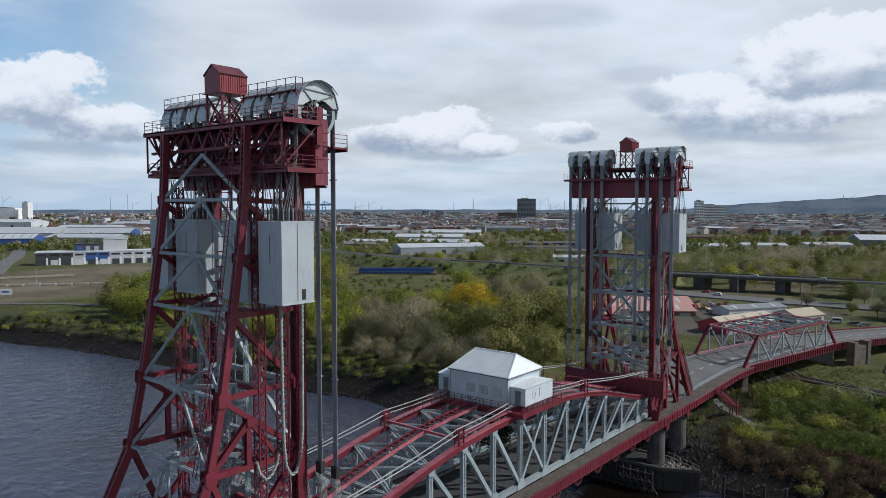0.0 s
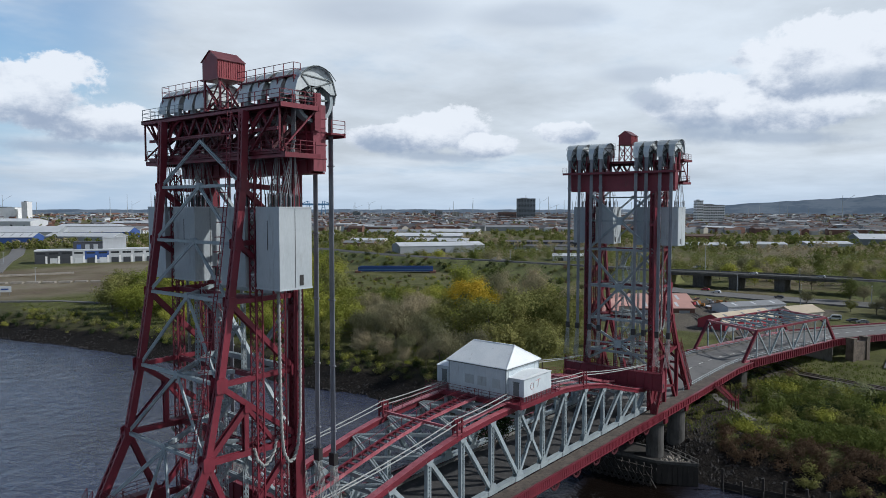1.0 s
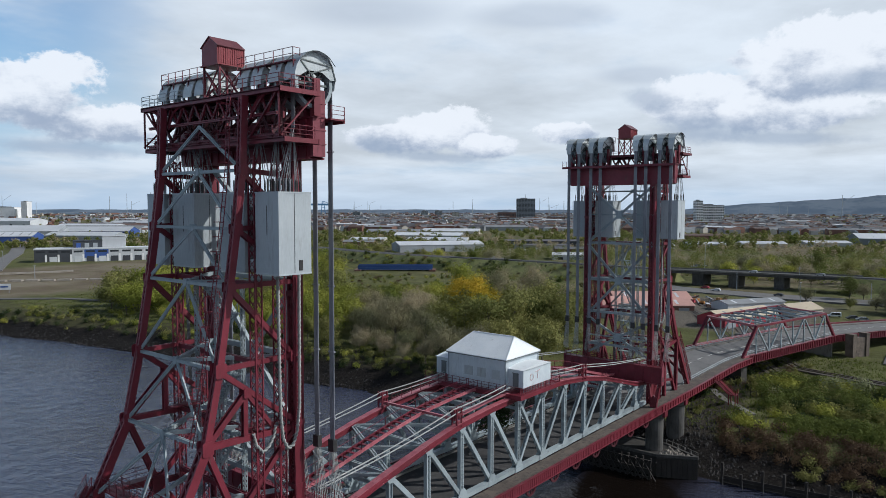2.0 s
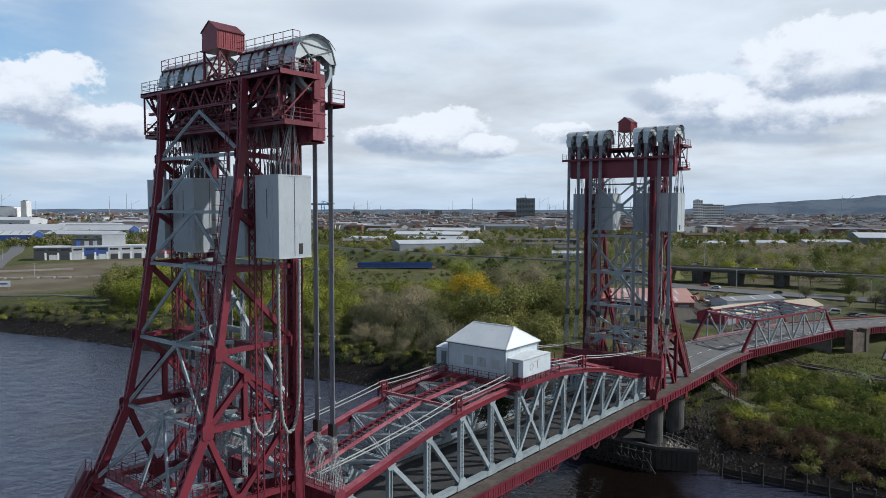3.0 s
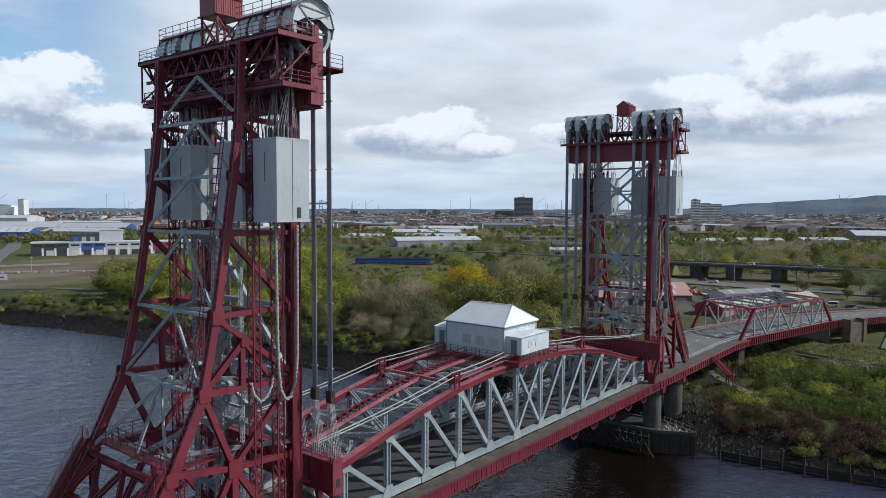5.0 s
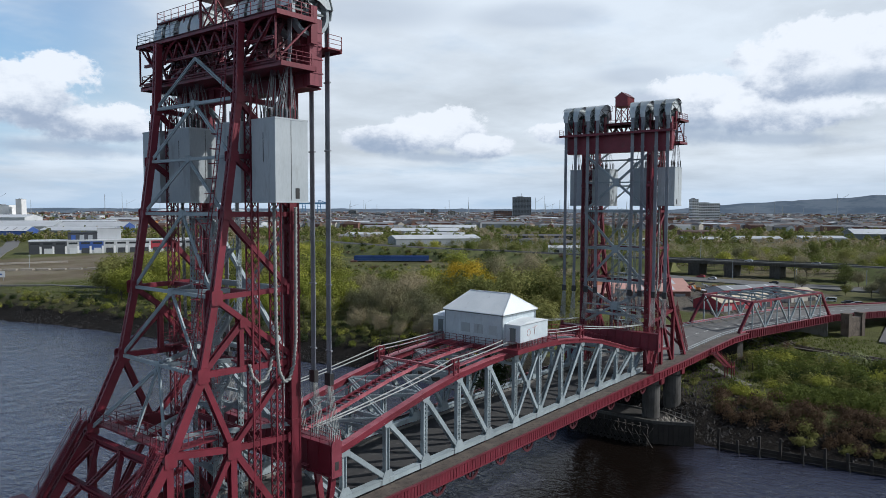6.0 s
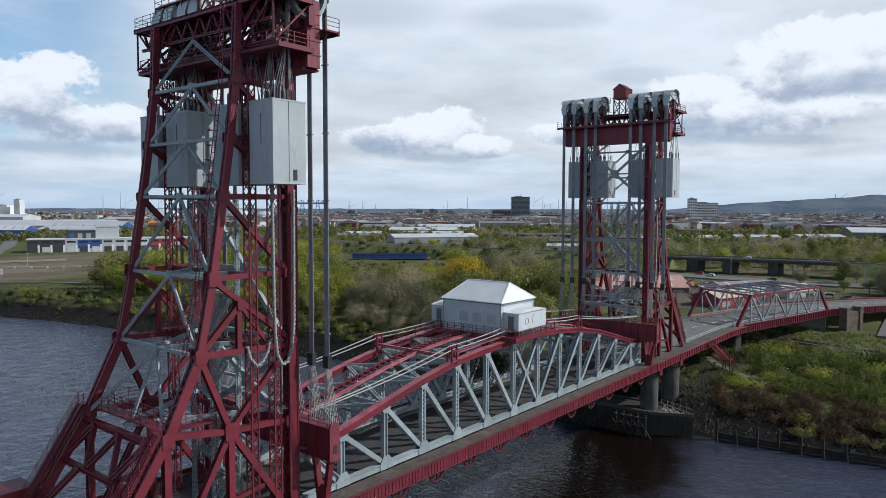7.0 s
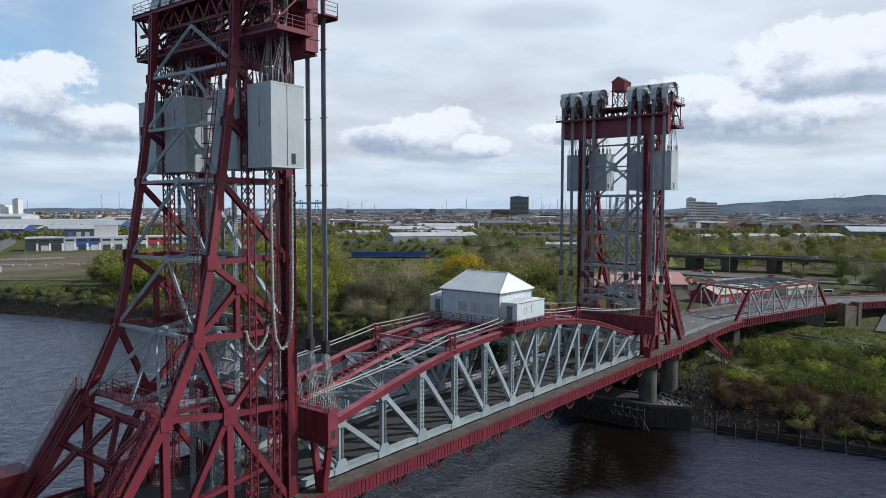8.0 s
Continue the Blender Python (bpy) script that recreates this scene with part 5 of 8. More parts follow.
def strip(y0, y1, z0, z1, lo=0, hi=None):
    """A band along the road between the offsets y0 and y1."""
    g = Geo()
    ring = []
    for i in range(lo, hi or len(AXIS)):
        c, d, left = axis_at(i)
        ring.append([c + left * y0 + Vector((0, 0, z0)), c + left * y1 + Vector((0, 0, z0)), c + left * y1 + Vector((0, 0, z1)), c + left * y0 + Vector((0, 0, z1))])
    v = [p for r in ring for p in r]
    f = [(4 * i + k, 4 * i + (k + 1) % 4, 4 * i + 4 + (k + 1) % 4, 4 * i + 4 + k) for i in range(len(ring) - 1) for k in range(4)]
    f += [(0, 1, 2, 3), tuple(reversed(range(4 * len(ring) - 4, 4 * len(ring))))]
    return g.raw(v, f)


def along(lo, hi, gap):
    """Places every gap metres along the road line between two of its corners."""
    out = []
    for i in range(lo, hi):
        a, b = Vector(AXIS[i]), Vector(AXIS[i + 1])
        d = (b - a)
        n = max(1, round(d.length / gap))
        e = Vector((d.x, d.y, 0)).normalized()
        for k in range(n):
            out.append((a.lerp(b, k / n), e, Vector((-e.y, e.x, 0))))
    return out


def build_approach():
    rd = thing("approach_road", (60, 0, -1), "grey two-lane approach road on red steel girders", "road", kind="structure")
    part("road_deck", strip(-6.1, 6.1, -0.5, 0.0), ASPHALT, rd)
    for q in (-1, 1):
        part("kerb", strip(*sorted((q * 5.7, q * 6.1)), 0.0, 0.25), CONCRETE, rd)
        part("footway", strip(*sorted((q * 6.1, q * 9.0)), -0.2, 0.16, 0, 5), BOARDS if q < 0 else CONCRETE, rd)
        g = strip(*sorted((q * 9.0, q * 9.2)), -1.0, 0.2, 0, 5)
        for z in (-1.05, 0.15):
            h = strip(*sorted((q * 8.9, q * 9.35)), z, z + 0.1, 0, 5)
            g.raw(h.v, h.f)
        for c, e, left in along(0, 4, 1.3):
            p = c + left * q * 9.25
            g.frame_box(p + Vector((0, 0, -0.4)), e * 0.05, left * 0.08, (0, 0, 0.55))
        part("edge_girder", g, RED, rd)
        g = strip(*sorted((q * 8.3, q * 8.5)), -1.3, 0.55, 4, len(AXIS))
        for z in (-1.35, 0.5):
            h = strip(*sorted((q * 8.2, q * 8.68)), z, z + 0.12, 4, len(AXIS))
            g.raw(h.v, h.f)
        for c, e, left in along(4, len(AXIS) - 2, 1.15):
            p = c + left * q * 8.6
            g.frame_box(p + Vector((0, 0, -0.4)), e * 0.1, left * 0.1, (0, 0, 0.85))
        part("edge_girder", g, RED, rd)
        part("footway", strip(*sorted((q * 6.1, q * 8.3)), -0.3, 0.16, 4, len(AXIS)), CONCRETE, rd)
        g = Geo()
        for c, e, left in along(1, 5, 1.5):
            p = c + left * q * 6.35
            g.frame_box(p + Vector((0, 0, 0.5)), e * 0.04, left * 0.04, (0, 0, 0.5))
        for z in (0.55, 0.98):
            h = strip(*sorted((q * 6.3, q * 6.4)), z, z + 0.07, 1, 6)
            g.raw(h.v, h.f)
        part("guard_rail", g, GREY_CW if q < 0 else GREY, rd)
    g = Geo()
    for i, (c, e, left) in enumerate(along(0, len(AXIS) - 1, 6.0)):
        g.frame_box(c + e * 1.5 + Vector((0, 0, 0.012)), e * 1.3, left * 0.07, (0, 0, 0.006))
    part("lane_line", g, LINE_WHITE, rd)
    g = Geo()
    for i, (c, e, left) in enumerate(along(0, 5, 2.6)):
        g.frame_box(c + Vector((0, 0, -0.9)), e * 0.15, left * 8.3, (0, 0, 0.4))
    part("cross_girder", g, RED, rd)
    # through-truss span
    tr = thing("approach_truss", (123, -6, -1), "small through truss span with red chords and grey web members", "bridge span")
    d = (Vector(AXIS[5]) - Vector(AXIS[4])) / 8
    left = Vector((-d.y, d.x, 0)).normalized()
    h = Vector((0, 0, 7.1))
    # the span is skewed: the two trusses start at different stations
    foot = {-1: Vector((94.5, -7.4, -0.2)), 1: Vector((103.0, 7.4, -0.2))}
    for q in (-1, 1):
        bot = [foot[q] + d * i for i in range(9)]
        top = [p + h for p in bot]
        for a, b, nm in ((bot[0], top[1], "end_post"), (bot[8], top[7], "end_post")):
            g = Geo()
            g.beam(a, b, 0.6, 0.65, left)
            part(nm, g, RED, tr)
        for i in range(1, 7):
            g = Geo()
            g.beam(top[i], top[i + 1], 0.55, 0.5)
            part("top_chord", g, RED, tr)
        for i in range(8):
            g = Geo()
            g.beam(bot[i], bot[i + 1], 0.5, 0.5)
            part("bottom_chord", g, RED_FADED_SHEEN, tr)
        for i in range(1, 8):
            g = Geo()
            g.channel(bot[i], top[i], 0.28, 0.3, left)
            part("vertical", g, GREY, tr)
            g = Geo()
            if i < 7:
                a, b = (top[i], bot[i + 1]) if i % 2 else (bot[i], top[i + 1])
                g.channel(a, b, 0.34, 0.36, left)
                part("diagonal", g, GREY, tr)
    for i in range(1, 8):
        a, b = foot[-1] + d * i + h, foot[1] + d * i + h
        g = Geo()
        if i in (1, 7):
            g.beam(a, b, 0.5, 0.55)
        else:
            arc = [a.lerp(b, t) + Vector((0, 0, 0.55 * math.sin(math.pi * t))) for t in np.linspace(0, 1, 9)]
            g.tube(arc, 0.19, 4)
        part("portal" if i in (1, 7) else "top_strut", g, RED_FADED_SHEEN if i in (1, 7) else GREY, tr)
        if i < 7:
            for q in (-1, 1):
                g = Geo()
                g.channel(foot[q] + d * i + h, foot[-q] + d * (i + 1) + h, 0.25, 0.25)
                part("plan_brace", g, GREY, tr)
        if i in (1, 7):
            for q in (-1, 1):
                g = Geo()
                c = foot[q] + d * i + h
                g.beam(c - Vector((0, 0, 1.7)), c.lerp(foot[-q] + d * i + h, 0.16) - Vector((0, 0, 0.2)), 0.3, 0.3)
                part("knee", g, RED, tr)
    # steel stair from the footway down to the path
    st = thing("footway_stair", (72, -10.5, -7), "red steel stair from the footway down to the bank", "stair")
    for e in (-0.6, 0.6):
        g = Geo()
        g.beam((67.8, -10.0 + e, -0.2), (74.2, -11.2 + e, -4.4), 0.12, 0.5)
        part("stringer", g, RED, st)
        railing(st, [(67.8, -10.0 + e, -0.1), (74.2, -11.2 + e, -4.3)], 1.0, 1.3, RED, 2)
    for i in range(16):
        t = (i + 0.5) / 16
        g = Geo()
        g.box(67.8 + 6.4 * t - 0.15, 67.8 + 6.4 * t + 0.15, -10.0 - 1.2 * t - 0.55, -10.0 - 1.2 * t + 0.55, -0.25 - 4.2 * t, -0.2 - 4.2 * t)
        part("tread", g, RED, st)
    g = Geo()
    g.box(74.0, 76.0, -12.0, -10.4, -4.55, -4.4)
    part("landing", g, RED, st)
    for c in ((74.2, -11.9), (75.9, -11.9), (74.2, -10.5), (75.9, -10.5)):
        g = Geo()
        g.box(c[0] - 0.1, c[0] + 0.1, c[1] - 0.1, c[1] + 0.1, -7.6, -3.4)
        part("post", g, RED, st)
    # near-bank road behind the other tower
    nr = thing("bank_road", (-60, 0, -1), "grey road deck with red edge girders behind the tower", "road", kind="structure")
    g = Geo()
    g.box(-150, -41.6, -6.1, 6.1, -0.5, 0.0)
    part("road_deck", g, ASPHALT, nr)
    for q in (-1, 1):
        g = Geo()
        g.box(-150, -41.6, *sorted((q * 6.1, q * 9.0)), -0.2, 0.16)
        part("footway", g, BOARDS, nr)
        g = Geo()
        g.box(-150, -41.6, *sorted((q * 9.0, q * 9.2)), -0.9, 0.8)
        part("edge_girder", g, RED, nr)
        g = Geo()
        for x in np.arange(-110, -41.8, 0.32):
            g.box(x, x + 0.05, q * 6.3 - 0.03, q * 6.3 + 0.03, 0.16, 1.35)
        g.box(-110, -41.8, q * 6.3 - 0.04, q * 6.3 + 0.04, 1.3, 1.4)
        g.box(-110, -41.8, q * 6.3 - 0.04, q * 6.3 + 0.04, 0.3, 0.37)
        for x in np.arange(-110, -41.8, 5.0):
            g.box(x - 0.1, x + 0.1, q * 6.3 - 0.1, q * 6.3 + 0.1, 0, 1.5)
        part("picket_fence", g, BLACK, nr)
    gh = thing("gate_kiosk", (-60.5, 9.2, -0.2), "small red steel kiosk beside the foot of the tower stair", "kiosk")
    g = Geo()
    g.box(-62.6, -58.4, 7.6, 10.4, 0.0, 3.4)
    for x in np.arange(-62.4, -58.4, 1.3):
        g.box(x, x + 0.1, 7.52, 10.48, 0, 3.4)
    part("wall", g, RED, gh)
    g = Geo()
    g.box(-62.8, -58.2, 7.4, 10.6, 3.4, 4.2)
    part("roof", g, RED_CLAD, gh)


build_approach()


# stained concrete, darkened further for the shade under the bridge
CONCRETE_DARK = paint("stained_shaded_concrete", (0.021, 0.019, 0.017), (0.044, 0.039, 0.034), 0.85, 0.3, dirt=(0.02, 0.019, 0.017), dirt_at=0.5)


def P2(x0, s, ax, y, z):
    return Vector((x0 + s * ax, y, z))


def build_piers():
    for s, x0 in ((-1, 0.0), (1, -0.45)):
        for ax, r in ((42.6, 1.6), (53.0, 1.7)):
            for q in (-1, 1):
                p = thing("pier", (x0 + s * ax, q * 7.0, -13), "round grey concrete pier under a bridge tower", "pier", "tower piers")
                g = Geo()
                c = Vector((x0 + s * ax, q * 7.0, 0))
                g.tube([c + Vector((0, 0, -13.4)), c + Vector((0, 0, -2.4))], r, 20)
                part("shaft", g, PIER_GREY, p)
                g = Geo()
                g.tube([c + Vector((0, 0, -2.6)), c + Vector((0, 0, -2.2)), c + Vector((0, 0, -1.0))], [r, r * 1.18, r * 1.18], 20)
                part("cap", g, PIER_GREY, p)
        g = Geo()
        for ax in (42.6, 53.0):
            g.box(x0 + s * ax - 0.7, x0 + s * ax + 0.7, -9.2, 9.2, -2.2, -0.5)
        single("tower_bearing_beam", g, RED, "deep red cross girder under the tower legs", "girder", "bearing girders")
        cs = thing("river_caisson", (x0 + s * 39, 0, -13), "dark timber-clad concrete caisson standing in the river", "caisson", "caissons")
        # boat-shaped caisson with pointed ends
        plan = [(39.3, -8.8), (42.4, -15.2), (46.0, -8.0), (46.0, 8.0), (42.4, 15.2), (39.3, 8.8)]
        g = Geo()
        g.slab([P2(x0, s, ax, yy, -11.2) for ax, yy in plan], (0, 0, 5.2))
        part("core", g, CONCRETE_DARK, cs)
        g = Geo()
        for (xa, ya), (xb, yb) in zip(plan, plan[1:] + plan[:1]):
            g.beam(P2(x0, s, xa, ya, -8.55), P2(x0, s, xb, yb, -8.55), 0.45, 0.5)
        part("coping", g, PIER_GREY, cs, "grey worn concrete coping")
        g = Geo()
        for (xa, ya), (xb, yb) in (((42.4, -15.2), (46.0, -8.0)),):
            for t in np.linspace(0, 1, 6):
                p = P2(x0, s, xa + (xb - xa) * t, ya + (yb - ya) * t, -8.3)
                g.beam(p, p + Vector((0, 0, 0.8)), 0.07, 0.07, (1, 0, 0))
            g.beam(P2(x0, s, xa, ya, -7.55), P2(x0, s, xb, yb, -7.55), 0.06, 0.06)
        part("rail", g, CONCRETE, cs)
        for (xa, ya), (xb, yb) in zip(plan[:2], plan[1:3]):
            for i in range(8):
                t = (i + 0.5) / 8
                g = Geo()
                p = P2(x0, s, xa + (xb - xa) * t, ya + (yb - ya) * t, 0)
                g.beam(p + Vector((0, 0, -13.6)), p + Vector((0, 0, -9.0)), 0.3, 0.75, (xb - xa, yb - ya, 0))
                part("cladding_board", g, TIMBER, cs)
        # open timber fender in front
        for i in range(13):
            yy = -8.4 + i * 1.4
            g = Geo()
            g.beam(P2(x0, s, 37.2, yy, -13.5), P2(x0, s, 37.6, yy, -8.7 + 0.15 * math.sin(i * 2.3)), 0.3, 0.3, (1, 0, 0))
            part("fender_timber", g, TIMBER, cs)
            for e in (-1, 1):
                g = Geo()
                g.beam(P2(x0, s, 37.0, yy - e * 1.3, -12.6), P2(x0, s, 37.0, yy + e * 1.3, -9.0), 0.16, 0.22, (1, 0, 0))
                part("fender_brace", g, TIMBER, cs)
        for z in (-9.2, -10.8, -12.2):
            g = Geo()
            g.beam(P2(x0, s, 37.25, -8.8, z), P2(x0, s, 37.25, 8.8, z), 0.25, 0.3)
            part("fender_waling", g, TIMBER, cs)
        rng = random.Random(14)
        g = Geo()
        for i in range(60):
            t, r = rng.uniform(0, 0.75), rng.uniform(0.12, 0.4)
            p = P2(x0, s, 42.6 + rng.uniform(-2.6, 2.6) * (1 - t), -8.9 - 6.2 * t, 0)
            xx, yy = p.x, p.y
            v = [(xx + r * math.cos(6.283 * k / 5), yy + r * math.sin(6.283 * k / 5), -8.62) for k in range(5)] + [(xx, yy, -8.55 + r * 1.1)]
            g.raw(v, [(k, (k + 1) % 5, 5) for k in range(5)])
        ob = part("rubble", g, STONE, cs, "pale loose rubble")
        ob["kind"] = "stuff"
    # pier at the near end of the skewed truss
    c, d, left = axis_at(4)
    p = thing("stone_pier", (c.x, c.y, -7), "stained concrete pier under the approach span, shade in its colour", "pier", "stone piers")
    g = Geo()
    g.frame_box(c - d * 1.2 + Vector((0, 0, -4.6)), d * 1.5, left * 7.6, (0, 0, 3.6))
    part("shaft", g, CONCRETE_DARK, p)
    # abutment across the road at its far end, and the pilastered stone wing beside it
    ab = thing("abutment", (147, -5, -9), "grey concrete abutment wall under the end of the approach truss", "abutment")
    g = Geo()
    g.slab([(146.2, -17.4, -9.2), (144.0, 9.0, -9.2), (144.0, 9.0, -2.75), (146.2, -17.4, -2.75)], (1.6, 0.1, 0))
    part("wall", g, CONCRETE, ab)
    g = Geo()
    g.slab([(145.4, -17.4, -3.3), (143.2, 9.0, -3.3), (143.2, 9.0, -2.9), (145.4, -17.4, -2.9)], (1.2, 0.1, 0))
    part("bearing_shelf", g, CONCRETE, ab)
    wing = thing("stone_pier", (149.5, -22.6, -9), "sooty brown stone pier with tall pilasters beside the approach road", "pier", "stone piers")
    a, b = Vector((148.0, -21.9, 0)), Vector((153.6, -24.4, 0))
    d = (b - a).normalized()
    left = Vector((-d.y, d.x, 0))
    for k in range(9):
        for i in range(4):
            e = (b - a).length / 4
            g = Geo()
            g.frame_box(a + d * e * (i + 0.5 + (0.12 if k % 2 else -0.12)) + Vector((0, 0, -8.6 + 0.86 * k)), d * (e / 2 - 0.02), left * 0.9, (0, 0, 0.415))
            part("block", g, STONE_BROWN, wing)
    for c in (a, b):
        g = Geo()
        g.frame_box(c + Vector((0, 0, -4.7)), d * 0.72, left * 1.2, (0, 0, 4.3))
        part("pilaster", g, STONE_BROWN, wing)
        g = Geo()
        g.frame_box(c + Vector((0, 0, -0.3)), d * 0.85, left * 1.35, (0, 0, 0.14))
        part("pilaster_cap", g, STONE_BROWN, wing)
        g = Geo()
        g.frame_box(c + Vector((0, 0, -8.5)), d * 0.95, left * 1.45, (0, 0, 0.5))
        part("plinth", g, STONE_BROWN, wing)


build_piers()

# ------------------------------------------------------------------ plants
def leaf_material(name, a, b, rough=0.8):
    m = bpy.data.materials.new(name)
    m.use_nodes = True
    n = Nodes(m.node_tree)
    bsdf = m.node_tree.nodes["Principled BSDF"]
    isl = n.add("ShaderNodeNewGeometry").outputs["Random Per Island"]
    rnd = n.add("ShaderNodeObjectInfo").outputs["Random"]
    col = n.mix(isl, (*a, 1), (*b, 1))
    tone = n.lerp(rnd, 0, 1, 0.62, 1.38)
    col = n.vec("MULTIPLY", col, n.add("ShaderNodeCombineXYZ", {0: tone, 1: n.lerp(rnd, 0, 1, 0.70, 1.30), 2: tone}).outputs[0])
    n.t.links.new(col, bsdf.inputs["Base Color"])
    bsdf.inputs["Roughness"].default_value = rough
    bsdf.inputs["Specular IOR Level"].default_value = 0.1
    # light passes through thin leaves
    thru = n.add("ShaderNodeBsdfTranslucent", {0: col})
    both = n.add("ShaderNodeMixShader", {0: 0.38, 1: bsdf.outputs[0], 2: thru.outputs[0]})
    n.t.links.new(both.outputs[0], m.node_tree.nodes["Material Output"].inputs["Surface"])
    return m


BARK = paint("bark", (0.06, 0.05, 0.04), (0.10, 0.085, 0.07), 0.9, 1.0, dirt=(0.03, 0.03, 0.02))
TWIG = leaf_material("bare_twigs", (0.225, 0.202, 0.120), (0.34, 0.305, 0.188))
OLIVE = leaf_material("olive_leaves", (0.150, 0.160, 0.048), (0.245, 0.245, 0.085))
SPRING = leaf_material("spring_leaves", (0.225, 0.250, 0.042), (0.345, 0.350, 0.075))
GREEN = leaf_material("fresh_green_leaves", (0.078, 0.104, 0.023), (0.140, 0.166, 0.042))
GOLD = leaf_material("golden_leaves", (0.42, 0.29, 0.025), (0.60, 0.43, 0.05))
DEEP = leaf_material("dark_leaves", (0.026, 0.042, 0.016), (0.060, 0.082, 0.030))
RUST = leaf_material("rusty_bramble", (0.078, 0.054, 0.034), (0.150, 0.104, 0.064))
BLOSSOM = leaf_material("pale_blossom", (0.17, 0.19, 0.085), (0.32, 0.34, 0.20))


def leaves(g, centres, count, spread, size, rng, thin=1.0, upright=0.0, heart=(0, 0, 2)):
    """Small leaf blades strewn round centres, most of them facing out of the crown."""
    heart = Vector(heart)
    for c in centres:
        c = Vector(c)
        for _ in range(count):
            d = Vector((rng.gauss(0, 1), rng.gauss(0, 1), rng.gauss(0, 0.85)))
            p = c + d * spread * 0.5
            out = (p - heart).normalized() + d * 0.45 + Vector((rng.gauss(0, 0.5), rng.gauss(0, 0.5), rng.gauss(0, 0.5)))
            out.normalize()
            a = Vector((rng.gauss(0, 1), rng.gauss(0, 1), rng.gauss(0, 1) + upright))
            a = a - out * a.dot(out)
            if a.length < 0.05:
                a = out.orthogonal()
            a.normalize()
            b = out.cross(a)
            sz = size * rng.uniform(0.6, 1.3)
            a, b = a * sz, b * sz * thin
            o = len(g.v)
            g.v += [tuple(p - a * 0.5 - b * 0.3), tuple(p + a * 0.55 - b * 0.25), tuple(p + b * 0.55)]
            g.f.append((o, o + 1, o + 2))


def plain_mesh(g, name, material):
    me = bpy.data.meshes.new(name)
    me.from_pydata(g.v, [], g.f)
    me.materials.append(material)
    return me


def make_tree(kind, material, h, r, seed, label, limbs=9, per=95, size=0.5, thin=0.6, upright=0.0, low=0.3, lobes=3):
    """One tree to copy: a tapered trunk with limbs, and a crown in uneven lobes round the limb ends."""
    rng = random.Random(seed)
    root = thing(kind, (0, 0, 0), label, "tree", "wood on the far bank")
    g = Geo()
    lean = Vector((rng.uniform(-0.4, 0.4), rng.uniform(-0.4, 0.4), 0))
    g.tube([(0, 0, -0.3), tuple(lean * 0.4 + Vector((0, 0, h * 0.35))), tuple(lean + Vector((0, 0, h * 0.8)))], [0.2, 0.13, 0.04], 5)
    ends = []
    for i in range(limbs):
        a = 6.283 * i / limbs + rng.uniform(-0.4, 0.4)
        z0 = h * rng.uniform(0.15, 0.6)
        rr = r * rng.uniform(0.45, 0.95)
        z1 = min(h * 0.95, z0 + h * rng.uniform(0.12, 0.42))
        z1 = max(z1, h * low)
        mid = Vector((rr * 0.5 * math.cos(a), rr * 0.5 * math.sin(a), (z0 + z1) / 2 + 0.3))
        end = Vector((rr * math.cos(a), rr * math.sin(a), z1))
        g.tube([(0, 0, z0), tuple(mid), tuple(end)], [0.08, 0.05, 0.02], 3)
        ends += [mid.lerp(end, 0.6), end]
        for _ in range(lobes - 1):
            e2 = end + Vector((rng.uniform(-1, 1), rng.uniform(-1, 1), rng.uniform(-0.3, 1.0))) * r * 0.35
            ends.append(e2)
    for _ in range(5):
        ends.append(Vector((rng.uniform(-0.35, 0.35) * r, rng.uniform(-0.35, 0.35) * r, h * rng.uniform(0.72, 0.97))))
    part("trunk", plain_mesh(g, "trunk", BARK), BARK, root)
    c = Geo()
    leaves(c, ends, max(8, int(per * 9 / len(ends) * 1.6)), r * 0.5, size, rng, thin, upright, (0, 0, h * 0.45))
    part("crown", plain_mesh(c, "crown", material), material, root)
    return root


def make_bush(kind, material, h, r, seed, label, count=290, size=0.40, thin=0.6, group="scrub on the bank", upright=0.4):
    rng = random.Random(seed)
    root = thing(kind, (0, 0, 0), label, "bush", group)
    g = Geo()
    centres = []
    for i in range(9):
        a = rng.uniform(0, 6.28)
        q = r * math.sqrt(rng.random()) * 0.8
        top = Vector((q * math.cos(a), q * math.sin(a), h * rng.uniform(0.45, 0.95) * (1 - 0.35 * q / r)))
        g.tube([(top.x * 0.2, top.y * 0.2, -0.2), tuple(top)], [0.04, 0.012], 3)
        centres += [top, top * 0.62]
    part("woody_base", plain_mesh(g, "woody_base", BARK), BARK, root)["kind"] = "stuff"
    c = Geo()
    leaves(c, centres, count // 18, r * 0.6, size, rng, thin, upright, (0, 0, h * 0.2))
    c.v = [(x, y, max(z, 0.02)) for x, y, z in c.v]
    part("foliage", plain_mesh(c, "foliage", material), material, root)
    return root


